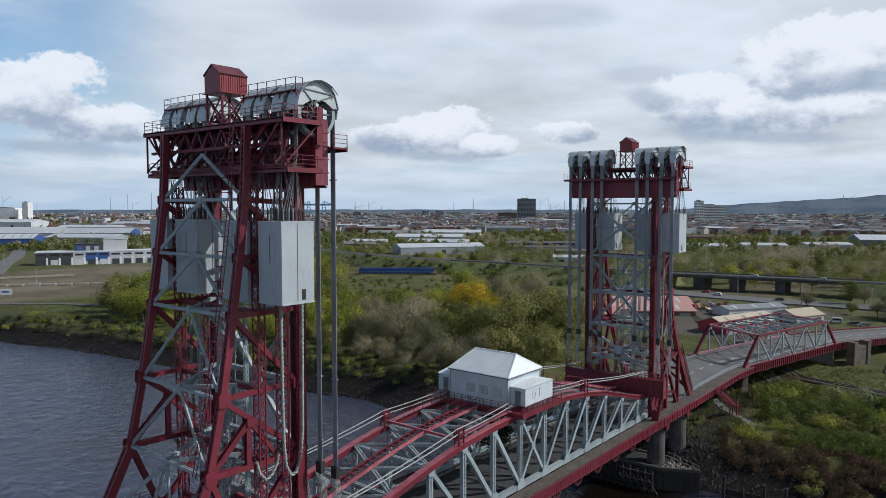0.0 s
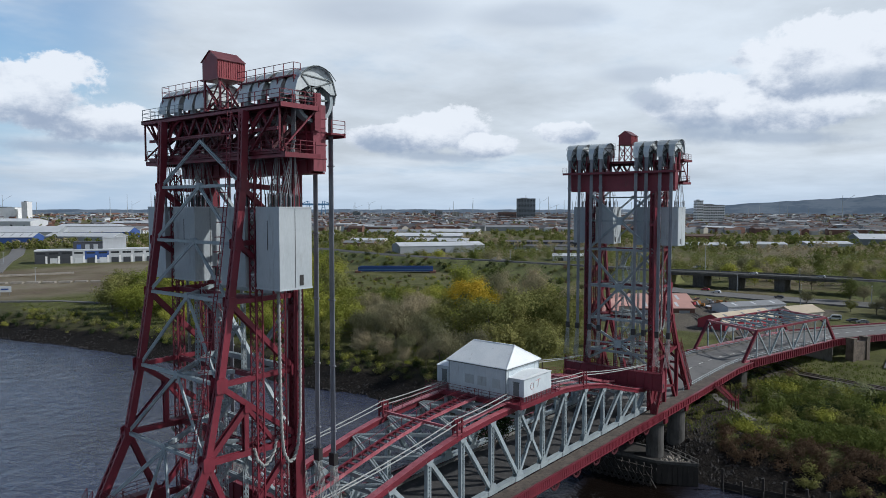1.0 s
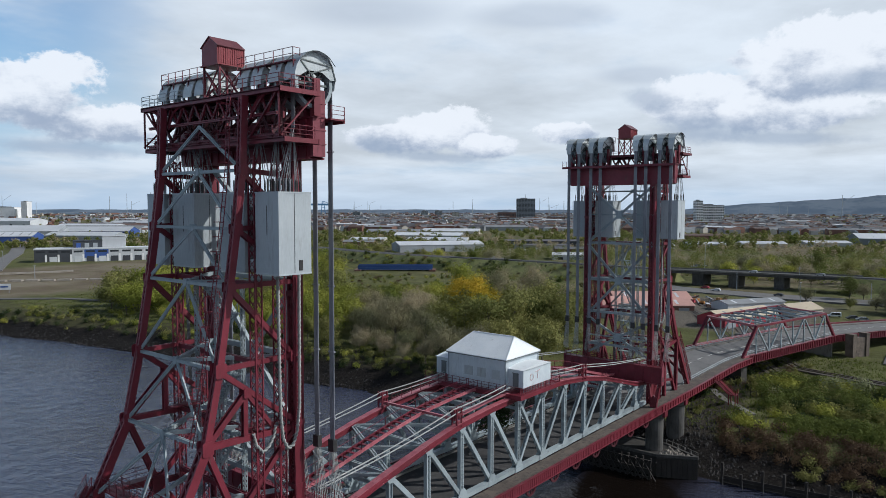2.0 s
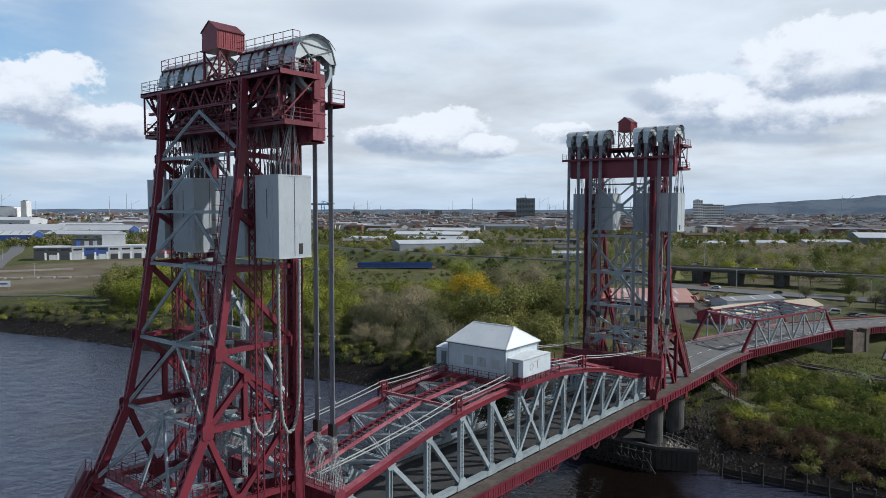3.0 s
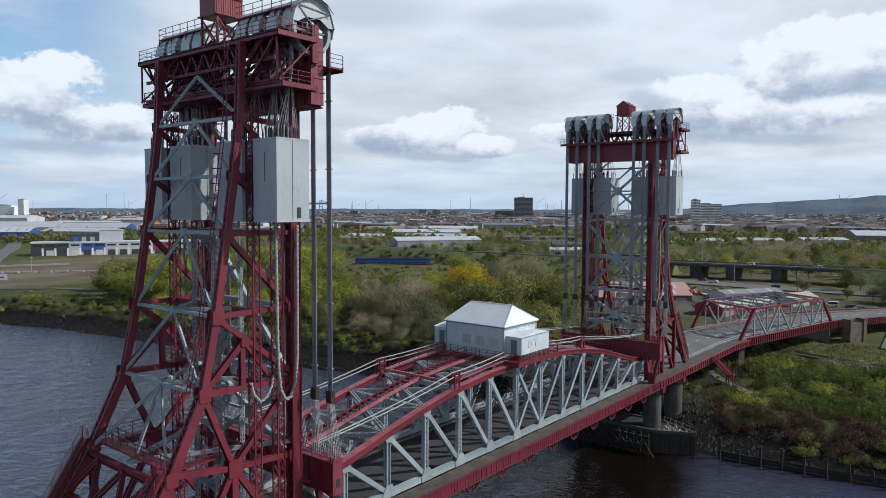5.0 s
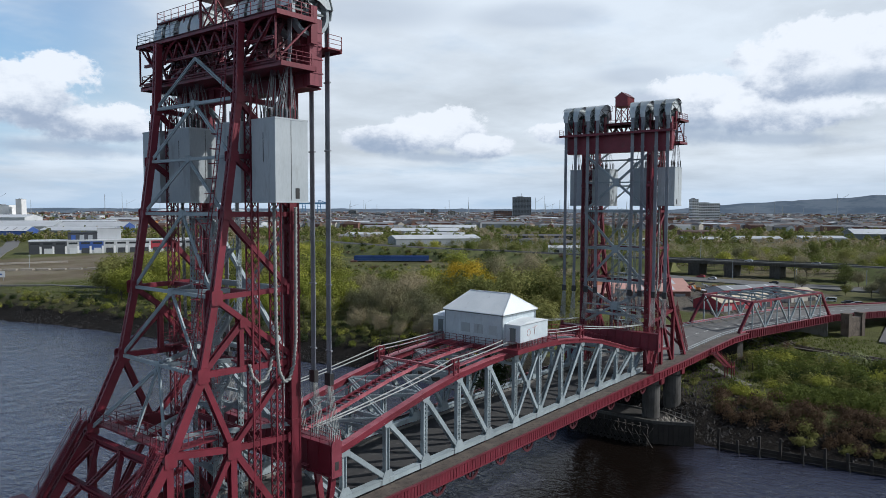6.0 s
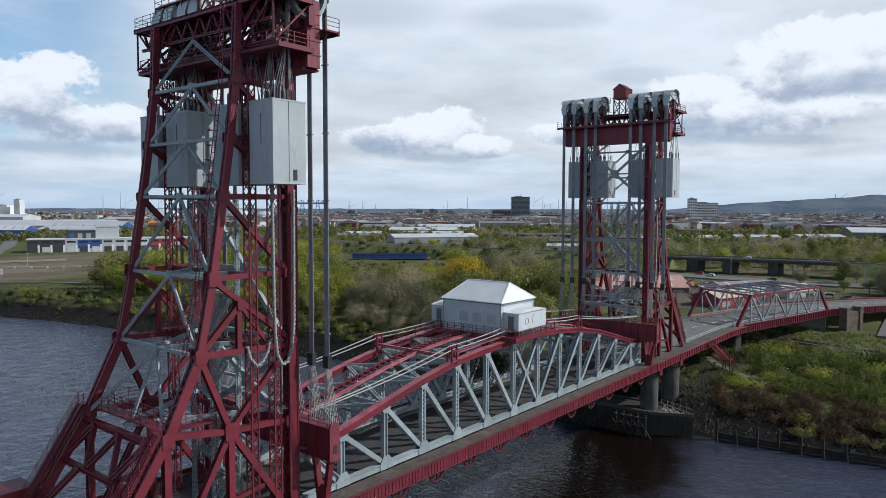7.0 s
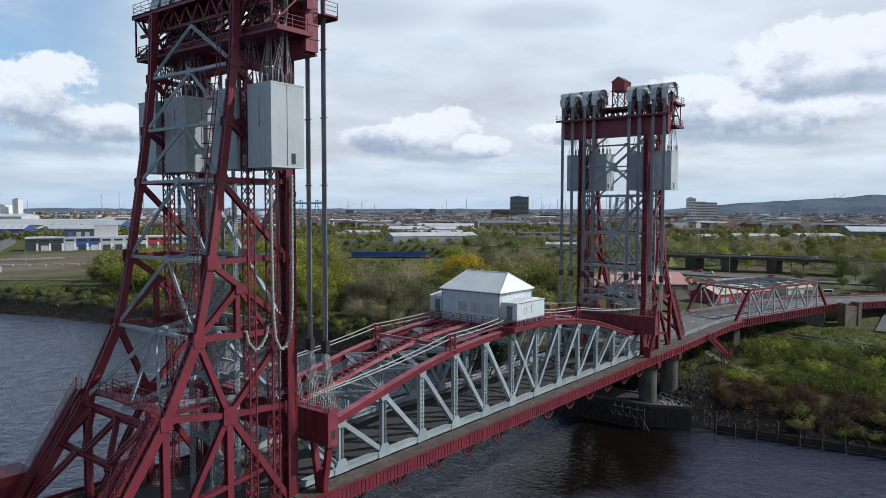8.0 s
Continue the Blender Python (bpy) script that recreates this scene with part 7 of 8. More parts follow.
def build_business_units():
    """The long row of trade units at the edge of the cleared site."""
    A, B = Vector((140, 526, LAND_Z)), Vector((262, 462, LAND_Z))
    u = (B - A).normalized()
    v = Vector((-u.y, u.x, 0))
    w = Vector((0, 0, 1.35))
    L = (B - A).length
    b = thing("trade_unit_row", A, "long low trade units clad in grey, blue and red", "building")
    g = Geo()
    g.frame_box(A + u * L / 2 + v * 9 + w * 3.2, u * L / 2, v * 9, w * 4.2)
    part("wall", g, W_WHITE, b)
    g = Geo()
    g.frame_box(A + u * L / 2 + v * 9 + w * 7.6, u * (L / 2 + 0.4), v * 9.4, w * 0.3)
    part("roof", g, R_WHITE, b)
    cols = [W_DARK, W_DARK, W_DARK, W_WHITE, W_BLUE, W_BLUE, W_WHITE, W_WHITE, W_WHITE, W_WHITE, W_REDP, W_REDP, W_WHITE, W_GREY, W_GREY, W_GREY]
    n = len(cols)
    for i, m in enumerate(cols):
        c = A + u * L * (i + 0.5) / n - v * 0.12
        g = Geo()
        g.frame_box(c + w * (3.4 if m is W_DARK else 4.6), u * (L / n * 0.5), v * 0.12, w * (3.8 if m is W_DARK else 2.4))
        part("facade_panel", g, m, b)
        g = Geo()
        g.frame_box(c - v * 0.1 + w * 1.6, u * (L / n * 0.30), v * 0.12, w * 1.6)
        part("shutter_door", g, W_WHITE if i in (1, 3, 5) else W_DARK, b)
        g = Geo()
        g.frame_box(c - v * 0.1 + u * L / n * 0.42 + w * 2.2, u * (L / n * 0.08), v * 0.14, w * 2.2)
        part("pier_panel", g, W_BRIGHT, b)
        g = Geo()
        g.frame_box(c - v * 0.1 + w * 6.0, u * (L / n * 0.36), v * 0.1, w * 0.55)
        part("window", g, GLASS_DARK, b)
    for x0, x1, h, m in ((26, 47, 11.0, W_DARK), (47, 64, 13.5, W_WHITE)):
        g = Geo()
        g.frame_box(A + u * (x0 + x1) / 2 + v * 13 + w * (h + 6) / 2, u * (x1 - x0) / 2, v * 6, w * (h - 6) / 2 + w * 0.5)
        g.frame_box(A + u * (x0 + x1) / 2 + v * 13 + w * (h + 0.9), u * ((x1 - x0) / 2 + 0.2), v * 6.2, w * 0.2)
        part("upper_block", g, m, b)
    for k in range(3):
        g = Geo()
        g.frame_box(A + u * (30 + k * 6) + v * 6.9 + w * 9, u * 1.6, v * 0.12, w * 1.6)
        part("window", g, W_BLUE if k == 0 else W_GREY, b)
    # path slabs across the bare site
    p = Geo()
    rng = random.Random(2)
    for (xa, ya), (xb, yb) in (((60, 400), (120, 352)), ((70, 445), (125, 425))):
        for k in range(9):
            t = (k + 0.5) / 9
            c = Vector((xa + (xb - xa) * t, ya + (yb - ya) * t, LAND_Z + 0.7))
            d = Vector((xb - xa, yb - ya, 0)).normalized()
            p.frame_box(c, d * 3.4, Vector((-d.y, d.x, 0)) * 2.0, Vector((0, 0, 0.5)))
    single("site_slabs", p, STONE, "broken line of pale concrete slabs on the cleared site", "slabs", kind="stuff")
    sg = thing("site_sign", (52, 333, LAND_Z), "white notice board on two posts at the cleared site", "sign")
    g = Geo()
    g.frame_box((52, 333, LAND_Z + 3.2), Vector((2.4, -1.9, 0)) * 0.95, Vector((0.05, 0.06, 0)), w * 1.1)
    part("board", g, W_WHITE, sg)
    for k in (-0.7, 0.7):
        g = Geo()
        c = Vector((52, 333, 0)) + Vector((2.4, -1.9, 0)) * k
        g.box(c.x - 0.08, c.x + 0.08, c.y - 0.08, c.y + 0.08, LAND_Z - 0.3, LAND_Z + 2.4)
        part("post", g, W_GREY, sg)
    g = Geo()
    g.frame_box((52 - 0.06, 333 - 0.08, LAND_Z + 3.2), Vector((2.4, -1.9, 0)) * 0.55, Vector((0.05, 0.06, 0)), w * 0.25)
    part("text_bar", g, W_BLUE, sg)


def build_sheds():
    T = 129
    white = "pale low-pitched metal warehouse among trees"
    for x, y, L, W, h, d, wl, rf, lb in (
            (455, 385, 85, 34, 10, 146, W_GREY, R_WHITE, "long pale grey warehouse with a white roof beside the railway"),
            (560, 470, 70, 36, 7, 118, W_CREAM, R_WHITE, white), (650, 560, 90, 40, 8, 122, W_GREY, R_WHITE, white), (480, 520, 34, 22, 6, 125, W_BRICK, R_GREY, "grey-roofed brick workshop among trees"),
            (520, 545, 42, 24, 7, 122, W_CREAM, R_WHITE, white), (720, 690, 80, 44, 8, 125, W_GREY, R_GREY, "grey metal warehouse among trees"), (800, 640, 90, 44, 8, 118, W_CREAM, R_WHITE, white),
            (440, 232, 26, 18, 6, 120, W_WHITE, R_WHITE, "small white metal shed near the railway"), (590, 350, 78, 18, 9, 125, W_DARK, R_SLATE, "dark grey office building with bands of glass"),
            (560, 330, 60, 16, 5, 125, W_GREY, R_SLATE, "low grey office wing with flat roof"), (505, 262, 36, 20, 7, 125, W_BRICK, R_SLATE, "brown brick depot building"),
            (690, 205, 40, 22, 6, 122, W_GREY, R_WHITE, white), (740, 160, 46, 26, 6, 122, W_CREAM, R_WHITE, white), (800, 110, 50, 26, 6, 128, W_GREY, R_WHITE, white),
            (640, 236, 30, 18, 5, 122, W_WHITE, R_WHITE, white), (905, 44, 110, 60, 11, 112, W_SLATE, R_WHITE, "large slate-walled warehouse with a pale roof"),
            (900, 280, 50, 22, 7, 128, W_BRICK, R_BROWN, "brown brick school building among trees"), (300, 1010, 130, 60, 10, 140, W_GREY, R_WHITE, "very long white-roofed warehouse"),
            (380, 960, 120, 50, 9, 135, W_BLUE, R_WHITE, "white-roofed warehouse with a blue wall"), (250, 880, 60, 40, 8, 140, W_BLUE, R_WHITE, "white-roofed warehouse with a blue wall"),
            (330, 860, 90, 34, 7, 125, W_GREY, R_WHITE, "pale warehouse with a saw-tooth roof"), (470, 1120, 150, 60, 10, 130, W_GREY, R_GREY, "very long grey-roofed warehouse"),
            (600, 1330, 170, 40, 9, 128, W_ORANGE, R_BROWN, "long brown and orange industrial hall"), (520, 1260, 110, 50, 11, 128, W_WHITE, R_WHITE, white),
            (700, 1450, 90, 50, 12, 128, W_BRICK, R_WHITE, white), (470, 1480, 100, 60, 22, 128, W_WHITE, R_WHITE, "tall white industrial hall"), (420, 1560, 60, 50, 16, 128, W_BRICK, R_BROWN, "old brown brick industrial hall"),
            (620, 870, 60, 30, 7, 122, W_CREAM, R_WHITE, white), (1010, 690, 100, 40, 10, 125, W_GREY, R_GREY, "grey metal warehouse at the edge of town"), (1130, 840, 70, 26, 11, 125, W_WHITE, R_GREY, "white striped hall at the edge of town"),
            (1040, 760, 60, 40, 8, 125, W_BRICK, R_WHITE, white), (900, 900, 80, 50, 8, 125, W_GREY, R_WHITE, white), (1250, 480, 90, 40, 9, 120, W_CREAM, R_GREY, "grey-roofed cream hall at the edge of town")):
        shed(x, y, L, W, h, d, wl, rf, lb, doors=max(2, int(L / 22)), group="warehouses")
    block(1985, 1255, 62, 26, 72, T, W_SLATE, "tall dark slab office tower over the town", 17)
    block(1880, 1262, 60, 22, 26, T, W_BRICK, "brown stepped office block beside a taller one", 6)
    block(1960, 622, 70, 24, 50, T, W_BRIGHT, "white banded tower block over the town", 11)
    block(1935, 648, 18, 26, 62, T, W_BRIGHT, "white tower with a lift head over the town", 14)
    for x, y, L, W, h, m in ((1650, 1120, 60, 30, 24, W_BRICK), (1500, 1010, 90, 30, 18, W_BRICK), (1750, 1000, 100, 30, 22, W_BRICK), (1850, 1400, 60, 24, 30, W_WHITE), (2100, 1650, 50, 20, 36, W_CREAM),
                             (1700, 1650, 70, 30, 22, W_GREY), (1400, 1450, 60, 30, 20, W_WHITE), (2300, 1900, 60, 30, 44, W_GREY), (2150, 420, 200, 40, 12, W_BRIGHT), (2050, 520, 90, 40, 18, W_GREY),
                             (1750, 480, 80, 34, 16, W_BRICK), (2600, 1300, 80, 40, 40, W_GREY), (2500, 2150, 60, 30, 40, W_GREY), (2200, 2300, 70, 30, 34, W_GREY), (1300, 2350, 70, 50, 30, W_GREY)):
        block(x, y, L * 0.55, W * 0.7, h * 0.62, T + (x * 7 % 40) - 20, m, "mid-rise flat-roofed building in the town", max(3, int(h / 5.5)))
    # big works and tank domes far off
    block(897, 2724, 85, 60, 40, 129, W_BRIGHT, "huge windowless white factory block on the skyline", 1, "factory")
    block(928, 2639, 20, 30, 60, 129, W_BRIGHT, "white stair tower of the factory", 1, "factory")
    for x, y, r in ((1150, 2080, 44), (1230, 2010, 50), (1320, 1930, 44), (1390, 1880, 30)):
        g = Geo()
        rings = [[Vector((x + r * math.cos(a) * math.cos(t), y + r * math.sin(a) * math.cos(t), LAND_Z + 6 + r * 0.52 * math.sin(t))) for a in np.linspace(0, 2 * math.pi, 25)[:-1]] for t in np.linspace(0, math.pi / 2 * 0.98, 7)]
        rings.insert(0, [Vector((p.x, p.y, LAND_Z - 1)) for p in rings[0]])
        g.raw([p for q in rings for p in q], [(i * 24 + k, i * 24 + (k + 1) % 24, i * 24 + 24 + (k + 1) % 24, i * 24 + 24 + k) for i in range(len(rings) - 1) for k in range(24)] + [tuple(range(24 * len(rings) - 24, 24 * len(rings)))])
        single("storage_dome", g, R_WHITE, "wide pale grey storage dome in the docks", "storage dome", "storage domes", smooth=True)


def build_yard():
    """Scrap yard sheds beyond the approach road."""
    shed(182, 80, 16, 9, 4.2, 115, W_BRICK, R_ORANGE, "small brick shed with an orange roof", 0.28, 2, "workshop")
    shed(172, 70, 15, 9, 4.0, 115, W_BRICK, R_SALMON, "small brick shed with a salmon roof", 0.28, 2, "workshop")
    shed(226, 72, 34, 18, 2.6, 128, W_BRICK, R_SALMON, "wide workshop with a faded salmon pink roof", 0.13, 3, "workshop")
    shed(208, 60, 26, 15, 2.4, 128, W_BRICK, R_SALMON, "workshop with a faded salmon pink roof", 0.13, 3, "workshop")
    shed(192, 78, 20, 14, 3.4, 128, W_CREAM, R_SALMON, "pale workshop with a salmon pink roof", 0.15, 2, "workshop")
    shed(190, 22, 30, 12, 3.4, -20, W_REDP, R_BUFF, "long red-walled shed with a buff roof and dark rooflights", 0.2, 4, "workshop")
    shed(232, 30, 30, 10, 3.2, -32, W_WHITE, R_GREY, "white shed with a grey-green roof", 0.12, 3, "workshop")
    shed(228, 10, 16, 11, 2.6, -25, W_CREAM, R_BUFF, "low cream-walled shed with a buff roof", 0.2, 2, "workshop")
    shed(150, 90, 16, 8, 3.2, 20, W_DARK, R_BROWN, "dark low hut below the railway bank", 0.15, 2, "workshop")
    rng = random.Random(6)
    heap = thing("scrap_heap", (245, 56, LAND_Z), "heap of orange and rusty scrap metal in the yard", "scrap heap")
    mats = [W_ORANGE, W_WHITE, W_REDP, W_BLUE, W_GREY, R_BROWN]
    for i in range(46):
        x, y = 238 + rng.gauss(0, 9), 56 + rng.gauss(0, 10)
        g = Geo()
        a = Vector((rng.uniform(-1, 1), rng.uniform(-1, 1), rng.uniform(-0.4, 0.4))).normalized()
        c = Vector((x, y, LAND_Z + rng.uniform(0.3, 1.6)))
        g.beam(c - a * rng.uniform(0.6, 2), c + a * rng.uniform(0.6, 2), rng.uniform(0.5, 1.6), rng.uniform(0.5, 1.6))
        part("scrap_piece", g, mats[i % 6 if i % 3 else 0], heap)


def car(x, y, z, deg, body, label, van=False):
    """A small car: lower body, cabin with glass, four wheels."""
    o = Vector((x, y, z))
    c = thing("car", o, label, "car", "parked vehicles")
    _, u, v, w = turned(x, y, deg)
    L, H = (4.9, 1.9) if van else (4.2, 1.42)
    g = Geo()
    prof = [(-L / 2, 0.35), (L / 2, 0.35), (L / 2, 0.75), (L / 2 - 0.9, 0.92), (L / 2 - 1.6, H - 0.05), (-L / 2 + (0.1 if van else 0.7), H), (-L / 2, 0.95)]
    g.slab([o + u * a + w * b for a, b in prof], v * 1.7)
    part("body", g, body, c)
    g = Geo()
    q = [(L / 2 - 1.05, 0.96), (L / 2 - 1.62, H - 0.1), (-L / 2 + 0.75, H - 0.08), (-L / 2 + 0.3, 0.96)]
    g.slab([o + u * a + w * b for a, b in q], v * 1.73)
    part("window", g, GLASS_DARK, c)
    for a in (-L / 2 + 0.8, L / 2 - 0.8):
        for e in (-0.8, 0.8):
            g = Geo()
            p = o + u * a + v * e + w * 0.32
            g.tube([p - v * 0.1, p + v * 0.1], 0.32, 10)
            part("wheel", g, BLACK, c)


def band(name, pts, half, z, material, label, category, kind="structure", thick=0.12):
    g = Geo()
    ring = []
    for i, p in enumerate(pts):
        a, b = Vector((*pts[max(i - 1, 0)], 0)), Vector((*pts[min(i + 1, len(pts) - 1)], 0))
        d = (b - a).normalized()
        left = Vector((-d.y, d.x, 0))
        c = Vector((*p, z))
        ring += [c - left * half, c + left * half, c + left * half - Vector((0, 0, thick)), c - left * half - Vector((0, 0, thick))]
    f = [(4 * i + k, 4 * i + (k + 1) % 4, 4 * i + 4 + (k + 1) % 4, 4 * i + 4 + k) for i in range(len(pts) - 1) for k in range(4)] + [(0, 1, 2, 3), tuple(range(len(ring) - 1, len(ring) - 5, -1))]
    g.raw(ring, f)
    return single(name, g, material, label, category, kind=kind)


def build_roads():
    LZ = LAND_Z
    band("road_main", [(330, 190), (300, 120), (282, 80), (280, 35), (284, -15), (296, -70), (320, -160)], 9, LZ + 0.75, ASPHALT, "wide grey road curving past the scrap yard", "road", thick=1.6)
    band("road_slip", [(420, 300), (372, 235), (352, 180), (330, 140), (318, 100)], 5, LZ + 0.8, ASPHALT, "grey slip road behind a grass field", "road", thick=1.6)
    band("road_site", [(92, 470), (130, 560), (172, 650), (215, 760), (240, 850)], 6, LZ + 0.75, ASPHALT, "estate road leading between warehouses", "road", thick=1.6)
    band("road_site_branch", [(70, 440), (120, 560), (150, 640), (170, 720)], 4, LZ + 0.7, ASPHALT, "estate road leading between warehouses", "road", thick=1.6)
    band("bank_path", [(30, 318), (58, 288), (70, 262), (80, 245)], 1.6, LZ + 0.7, ASPHALT, "tarmac path along the river bank", "path", thick=1.4)
    band("foot_path", [(86, -3), (79, -7.7), (75.5, -11.2), (70.0, -16.6)], 0.85, LZ + 0.35, CONCRETE, "pale gravel path below the bridge", "path", thick=1.4)
    # wire fence between the path and the scrub
    fence = thing("post_fence", (84, -12, LZ), "thin dark fence posts with wires beside the path", "fence")
    ends = [(90 - 1.35 * i, -6.0 - 1.55 * i) for i in range(8)]
    for x, y in ends:
        g = Geo()
        g.tube([(x, y, land_z(x, y) - 0.3), (x, y, LZ + 2.3)], 0.07, 6)
        part("fence_post", g, TIMBER, fence)
    for k in range(4):
        g = Geo()
        g.tube([(x, y, LZ + 0.6 + 0.5 * k) for x, y in ends], 0.02, 4)
        part("wire", g, TIMBER, fence)
    # railway lines under the approach
    for k, pts in enumerate(([(250, 60), (190, 22), (150, 4), (122, -14), (117, -34), (115, -70), (115, -140)], [(240, 66), (180, 26), (140, 6), (107, -14), (100, -35), (97, -70), (96, -140)])):
        band("track_bed_%d" % (k + 1), pts, 2.4, LZ + 0.3, TRACK, "brown ballasted railway track bed", "railway", thick=1.4)
        rl = thing("railway_track", (pts[3][0], pts[3][1], LZ + 0.55), "rusty steel rails on a brown ballast bed", "railway track", "railway tracks")
        for e in (-0.75, 0.75):
            g = Geo()
            for a, b in zip(pts, pts[1:]):
                d = (Vector(b) - Vector(a)).normalized()
                n = Vector((-d.y, d.x)) * e
                g.beam((a[0] + n.x, a[1] + n.y, LZ + 0.42), (b[0] + n.x, b[1] + n.y, LZ + 0.42), 0.14, 0.18)
            part("rail", g, RUSTY_RAIL, rl)
    # flyover
    fl = thing("flyover", (306, 40, LZ), "long grey concrete road flyover on broad piers", "flyover")
    pts = [(310, 96), (316, 70), (319, 48), (322, 26), (324, 2)]
    for nm, half, z0, z1, m in (("deck", 7.5, -0.3, 1.0, PIER_GREY), ("parapet", 7.7, 1.0, 1.7, CONCRETE)):
        for a, b in zip(pts, pts[1:]):
            A, B = Vector((*a, 0)), Vector((*b, 0))
            d = (B - A).normalized()
            left = Vector((-d.y, d.x, 0))
            for e in ((0,) if nm == "deck" else (-half, half)):
                g = Geo()
                g.frame_box((A + B) / 2 + left * e + Vector((0, 0, (z0 + z1) / 2)), (B - A) / 2 + d * 0.1, left * (half if nm == "deck" else 0.15), (0, 0, (z1 - z0) / 2))
                part(nm, g, m, fl)
    for x, y, k in ((314, 78, 6), (317, 60, 5), (321, 38, 5)):
        g = Geo()
        g.box(x - 6.5, x + 6.5, y - k / 2, y + k / 2, LZ - 1, -0.2)
        part("pier", g, PIER_GREY, fl)
    for nm, line in (("road_bank_north", [(x, y) for y, x in BANK_LINE]), ("road_bank_south", [(324, 4), (325, -30), (320, -80), (310, -160)])):
        g, ring = Geo(), []
        for i, p in enumerate(line):
            a, b = Vector(line[max(i - 1, 0)]), Vector(line[min(i + 1, len(line) - 1)])
            d = (b - a).normalized()
            side = Vector((-d.y, d.x))
            ring += [(p[0] + side.x * o, p[1] + side.y * o, z) for o, z in ((-22, LZ - 0.6), (-15, LZ + 2.0), (-8.5, 0.9), (8.5, 0.9), (22, LZ - 0.6))]
        n = len(line)
        g.raw(ring, [(5 * i + k, 5 * i + (k + 1) % 5, 5 * i + 5 + (k + 1) % 5, 5 * i + 5 + k) for i in range(n - 1) for k in range(5)] + [(0, 1, 2, 3, 4), tuple(range(5 * n - 1, 5 * n - 6, -1))])
        single(nm, g, EMBANK, "grassy bank that carries a road on to the flyover", "embankment", kind="structure")
        band(nm + "_carriageway", line, 7, 1.05, ASPHALT_DARK, "grey road on top of a grassy bank", "road", thick=0.3)
        fence = thing("crash_barrier", (*line[0], 0.9), "long low grey steel crash barrier beside the raised road", "barrier", "crash barriers")
        for (xa, ya), (xb, yb) in zip(line[:4], line[1:4]):
            g = Geo()
            e = 7.8 if nm == "road_bank_north" else -7.8
            d = (Vector((xb, yb)) - Vector((xa, ya))).normalized()
            o = Vector((d.y, -d.x, 0)) * -abs(e)
            if o.x > 0:
                o = -o
            g.beam(Vector((xa, ya, 1.55)) + o, Vector((xb, yb, 1.55)) + o, 0.12, 0.5)
            part("rail", g, R_SLATE, fence)
            for k in range(int((Vector((xb, yb)) - Vector((xa, ya))).length / 9)):
                q = Vector((xa, ya, 0)) + Vector((d.x, d.y, 0)) * (4 + 9 * k) + o
                g = Geo()
                g.box(q.x - 0.1, q.x + 0.1, q.y - 0.1, q.y + 0.1, 0.8, 1.4)
                part("post", g, R_SLATE, fence)
    # the blue-sided bridge over the railway
    bb = thing("blue_bridge", (270, 264, LZ), "low rail bridge with deep blue steel sides", "bridge")
    A, B = Vector((280.5, 246, -4.4)), Vector((249, 285, -4.4))
    d = (B - A).normalized()
    across = Vector((-d.y, d.x, 0))
    for o in (0, -8):
        g = Geo()
        g.beam(A + across * o, B + across * o, 0.4, 2.9)
        part("side_girder", g, W_BLUE, bb)
        for z, m in ((1.5, W_BLUE), (-1.5, W_WHITE)):
            g = Geo()
            g.beam(A + across * o + Vector((0, 0, z)), B + across * o + Vector((0, 0, z)), 0.8, 0.16)
            part("flange", g, m, bb)
        for k in range(1, 12):
            g = Geo()
            c = A.lerp(B, k / 12) + across * o
            g.frame_box(c, d * 0.08, across * 0.34, (0, 0, 1.4))
            part("stiffener", g, W_BLUE, bb)
    g = Geo()
    g.frame_box((A + B) / 2 - across * 4 + Vector((0, 0, -0.9)), (B - A) / 2, across * 3.6, (0, 0, 0.3))
    part("deck", g, W_DARK, bb)
    # dark sheet set back below the deck, stands for the shade there
    g = Geo()
    g.frame_box((A + B) / 2 - across * 7 + Vector((0, 0, -2.6)), (B - A) / 2, across * 0.5, (0, 0, 1.6))
    part("retaining_wall", g, CONCRETE_DARK, bb)
    for c in (A, B):
        g = Geo()
        g.frame_box(c - across * 4 + Vector((0, 0, -2.2)), d * 2, across * 6, (0, 0, 0.9))
        part("abutment", g, W_BRICK, bb)
    for o in (0.45, -8.45):
        g = Geo()
        g.beam(A + across * o + Vector((0, 0, -0.25)), B + across * o + Vector((0, 0, -0.25)), 0.1, 0.3)
        part("service_pipe", g, W_STEEL_BLUE, bb)
    band("yard_ground", [(187, -28), (189, -60), (189, -120)], 46, LZ + 0.72, ASPHALT, "grey tarmac works yard beyond the railway", "yard", thick=1.4)
    # street lamps
    for i, (x, y, h) in enumerate(((351, 89, 22), (284, -8, 9), (270, 18, 9), (300, 55, 9), (240, 300, 9), (380, 250, 10), (420, 200, 10), (322, 30, 12), (100, 500, 9), (125, 545, 9), (70, 420, 8), (60, 380, 8), (90, 395, 8), (268, -30, 9))):
        lm = thing("street_lamp", (x, y, LZ), "tall slim grey street lamp", "street lamp", "street lamps")
        g = Geo()
        g.tube([(x, y, LZ - 0.5), (x, y, LZ + h)], [0.22, 0.1], 6)
        part("pole", g, W_GREY, lm)
        g = Geo()
        g.beam((x - 0.9, y, LZ + h), (x + 0.9, y, LZ + h + 0.05), 0.3, 0.16)
        part("head", g, W_GREY, lm)
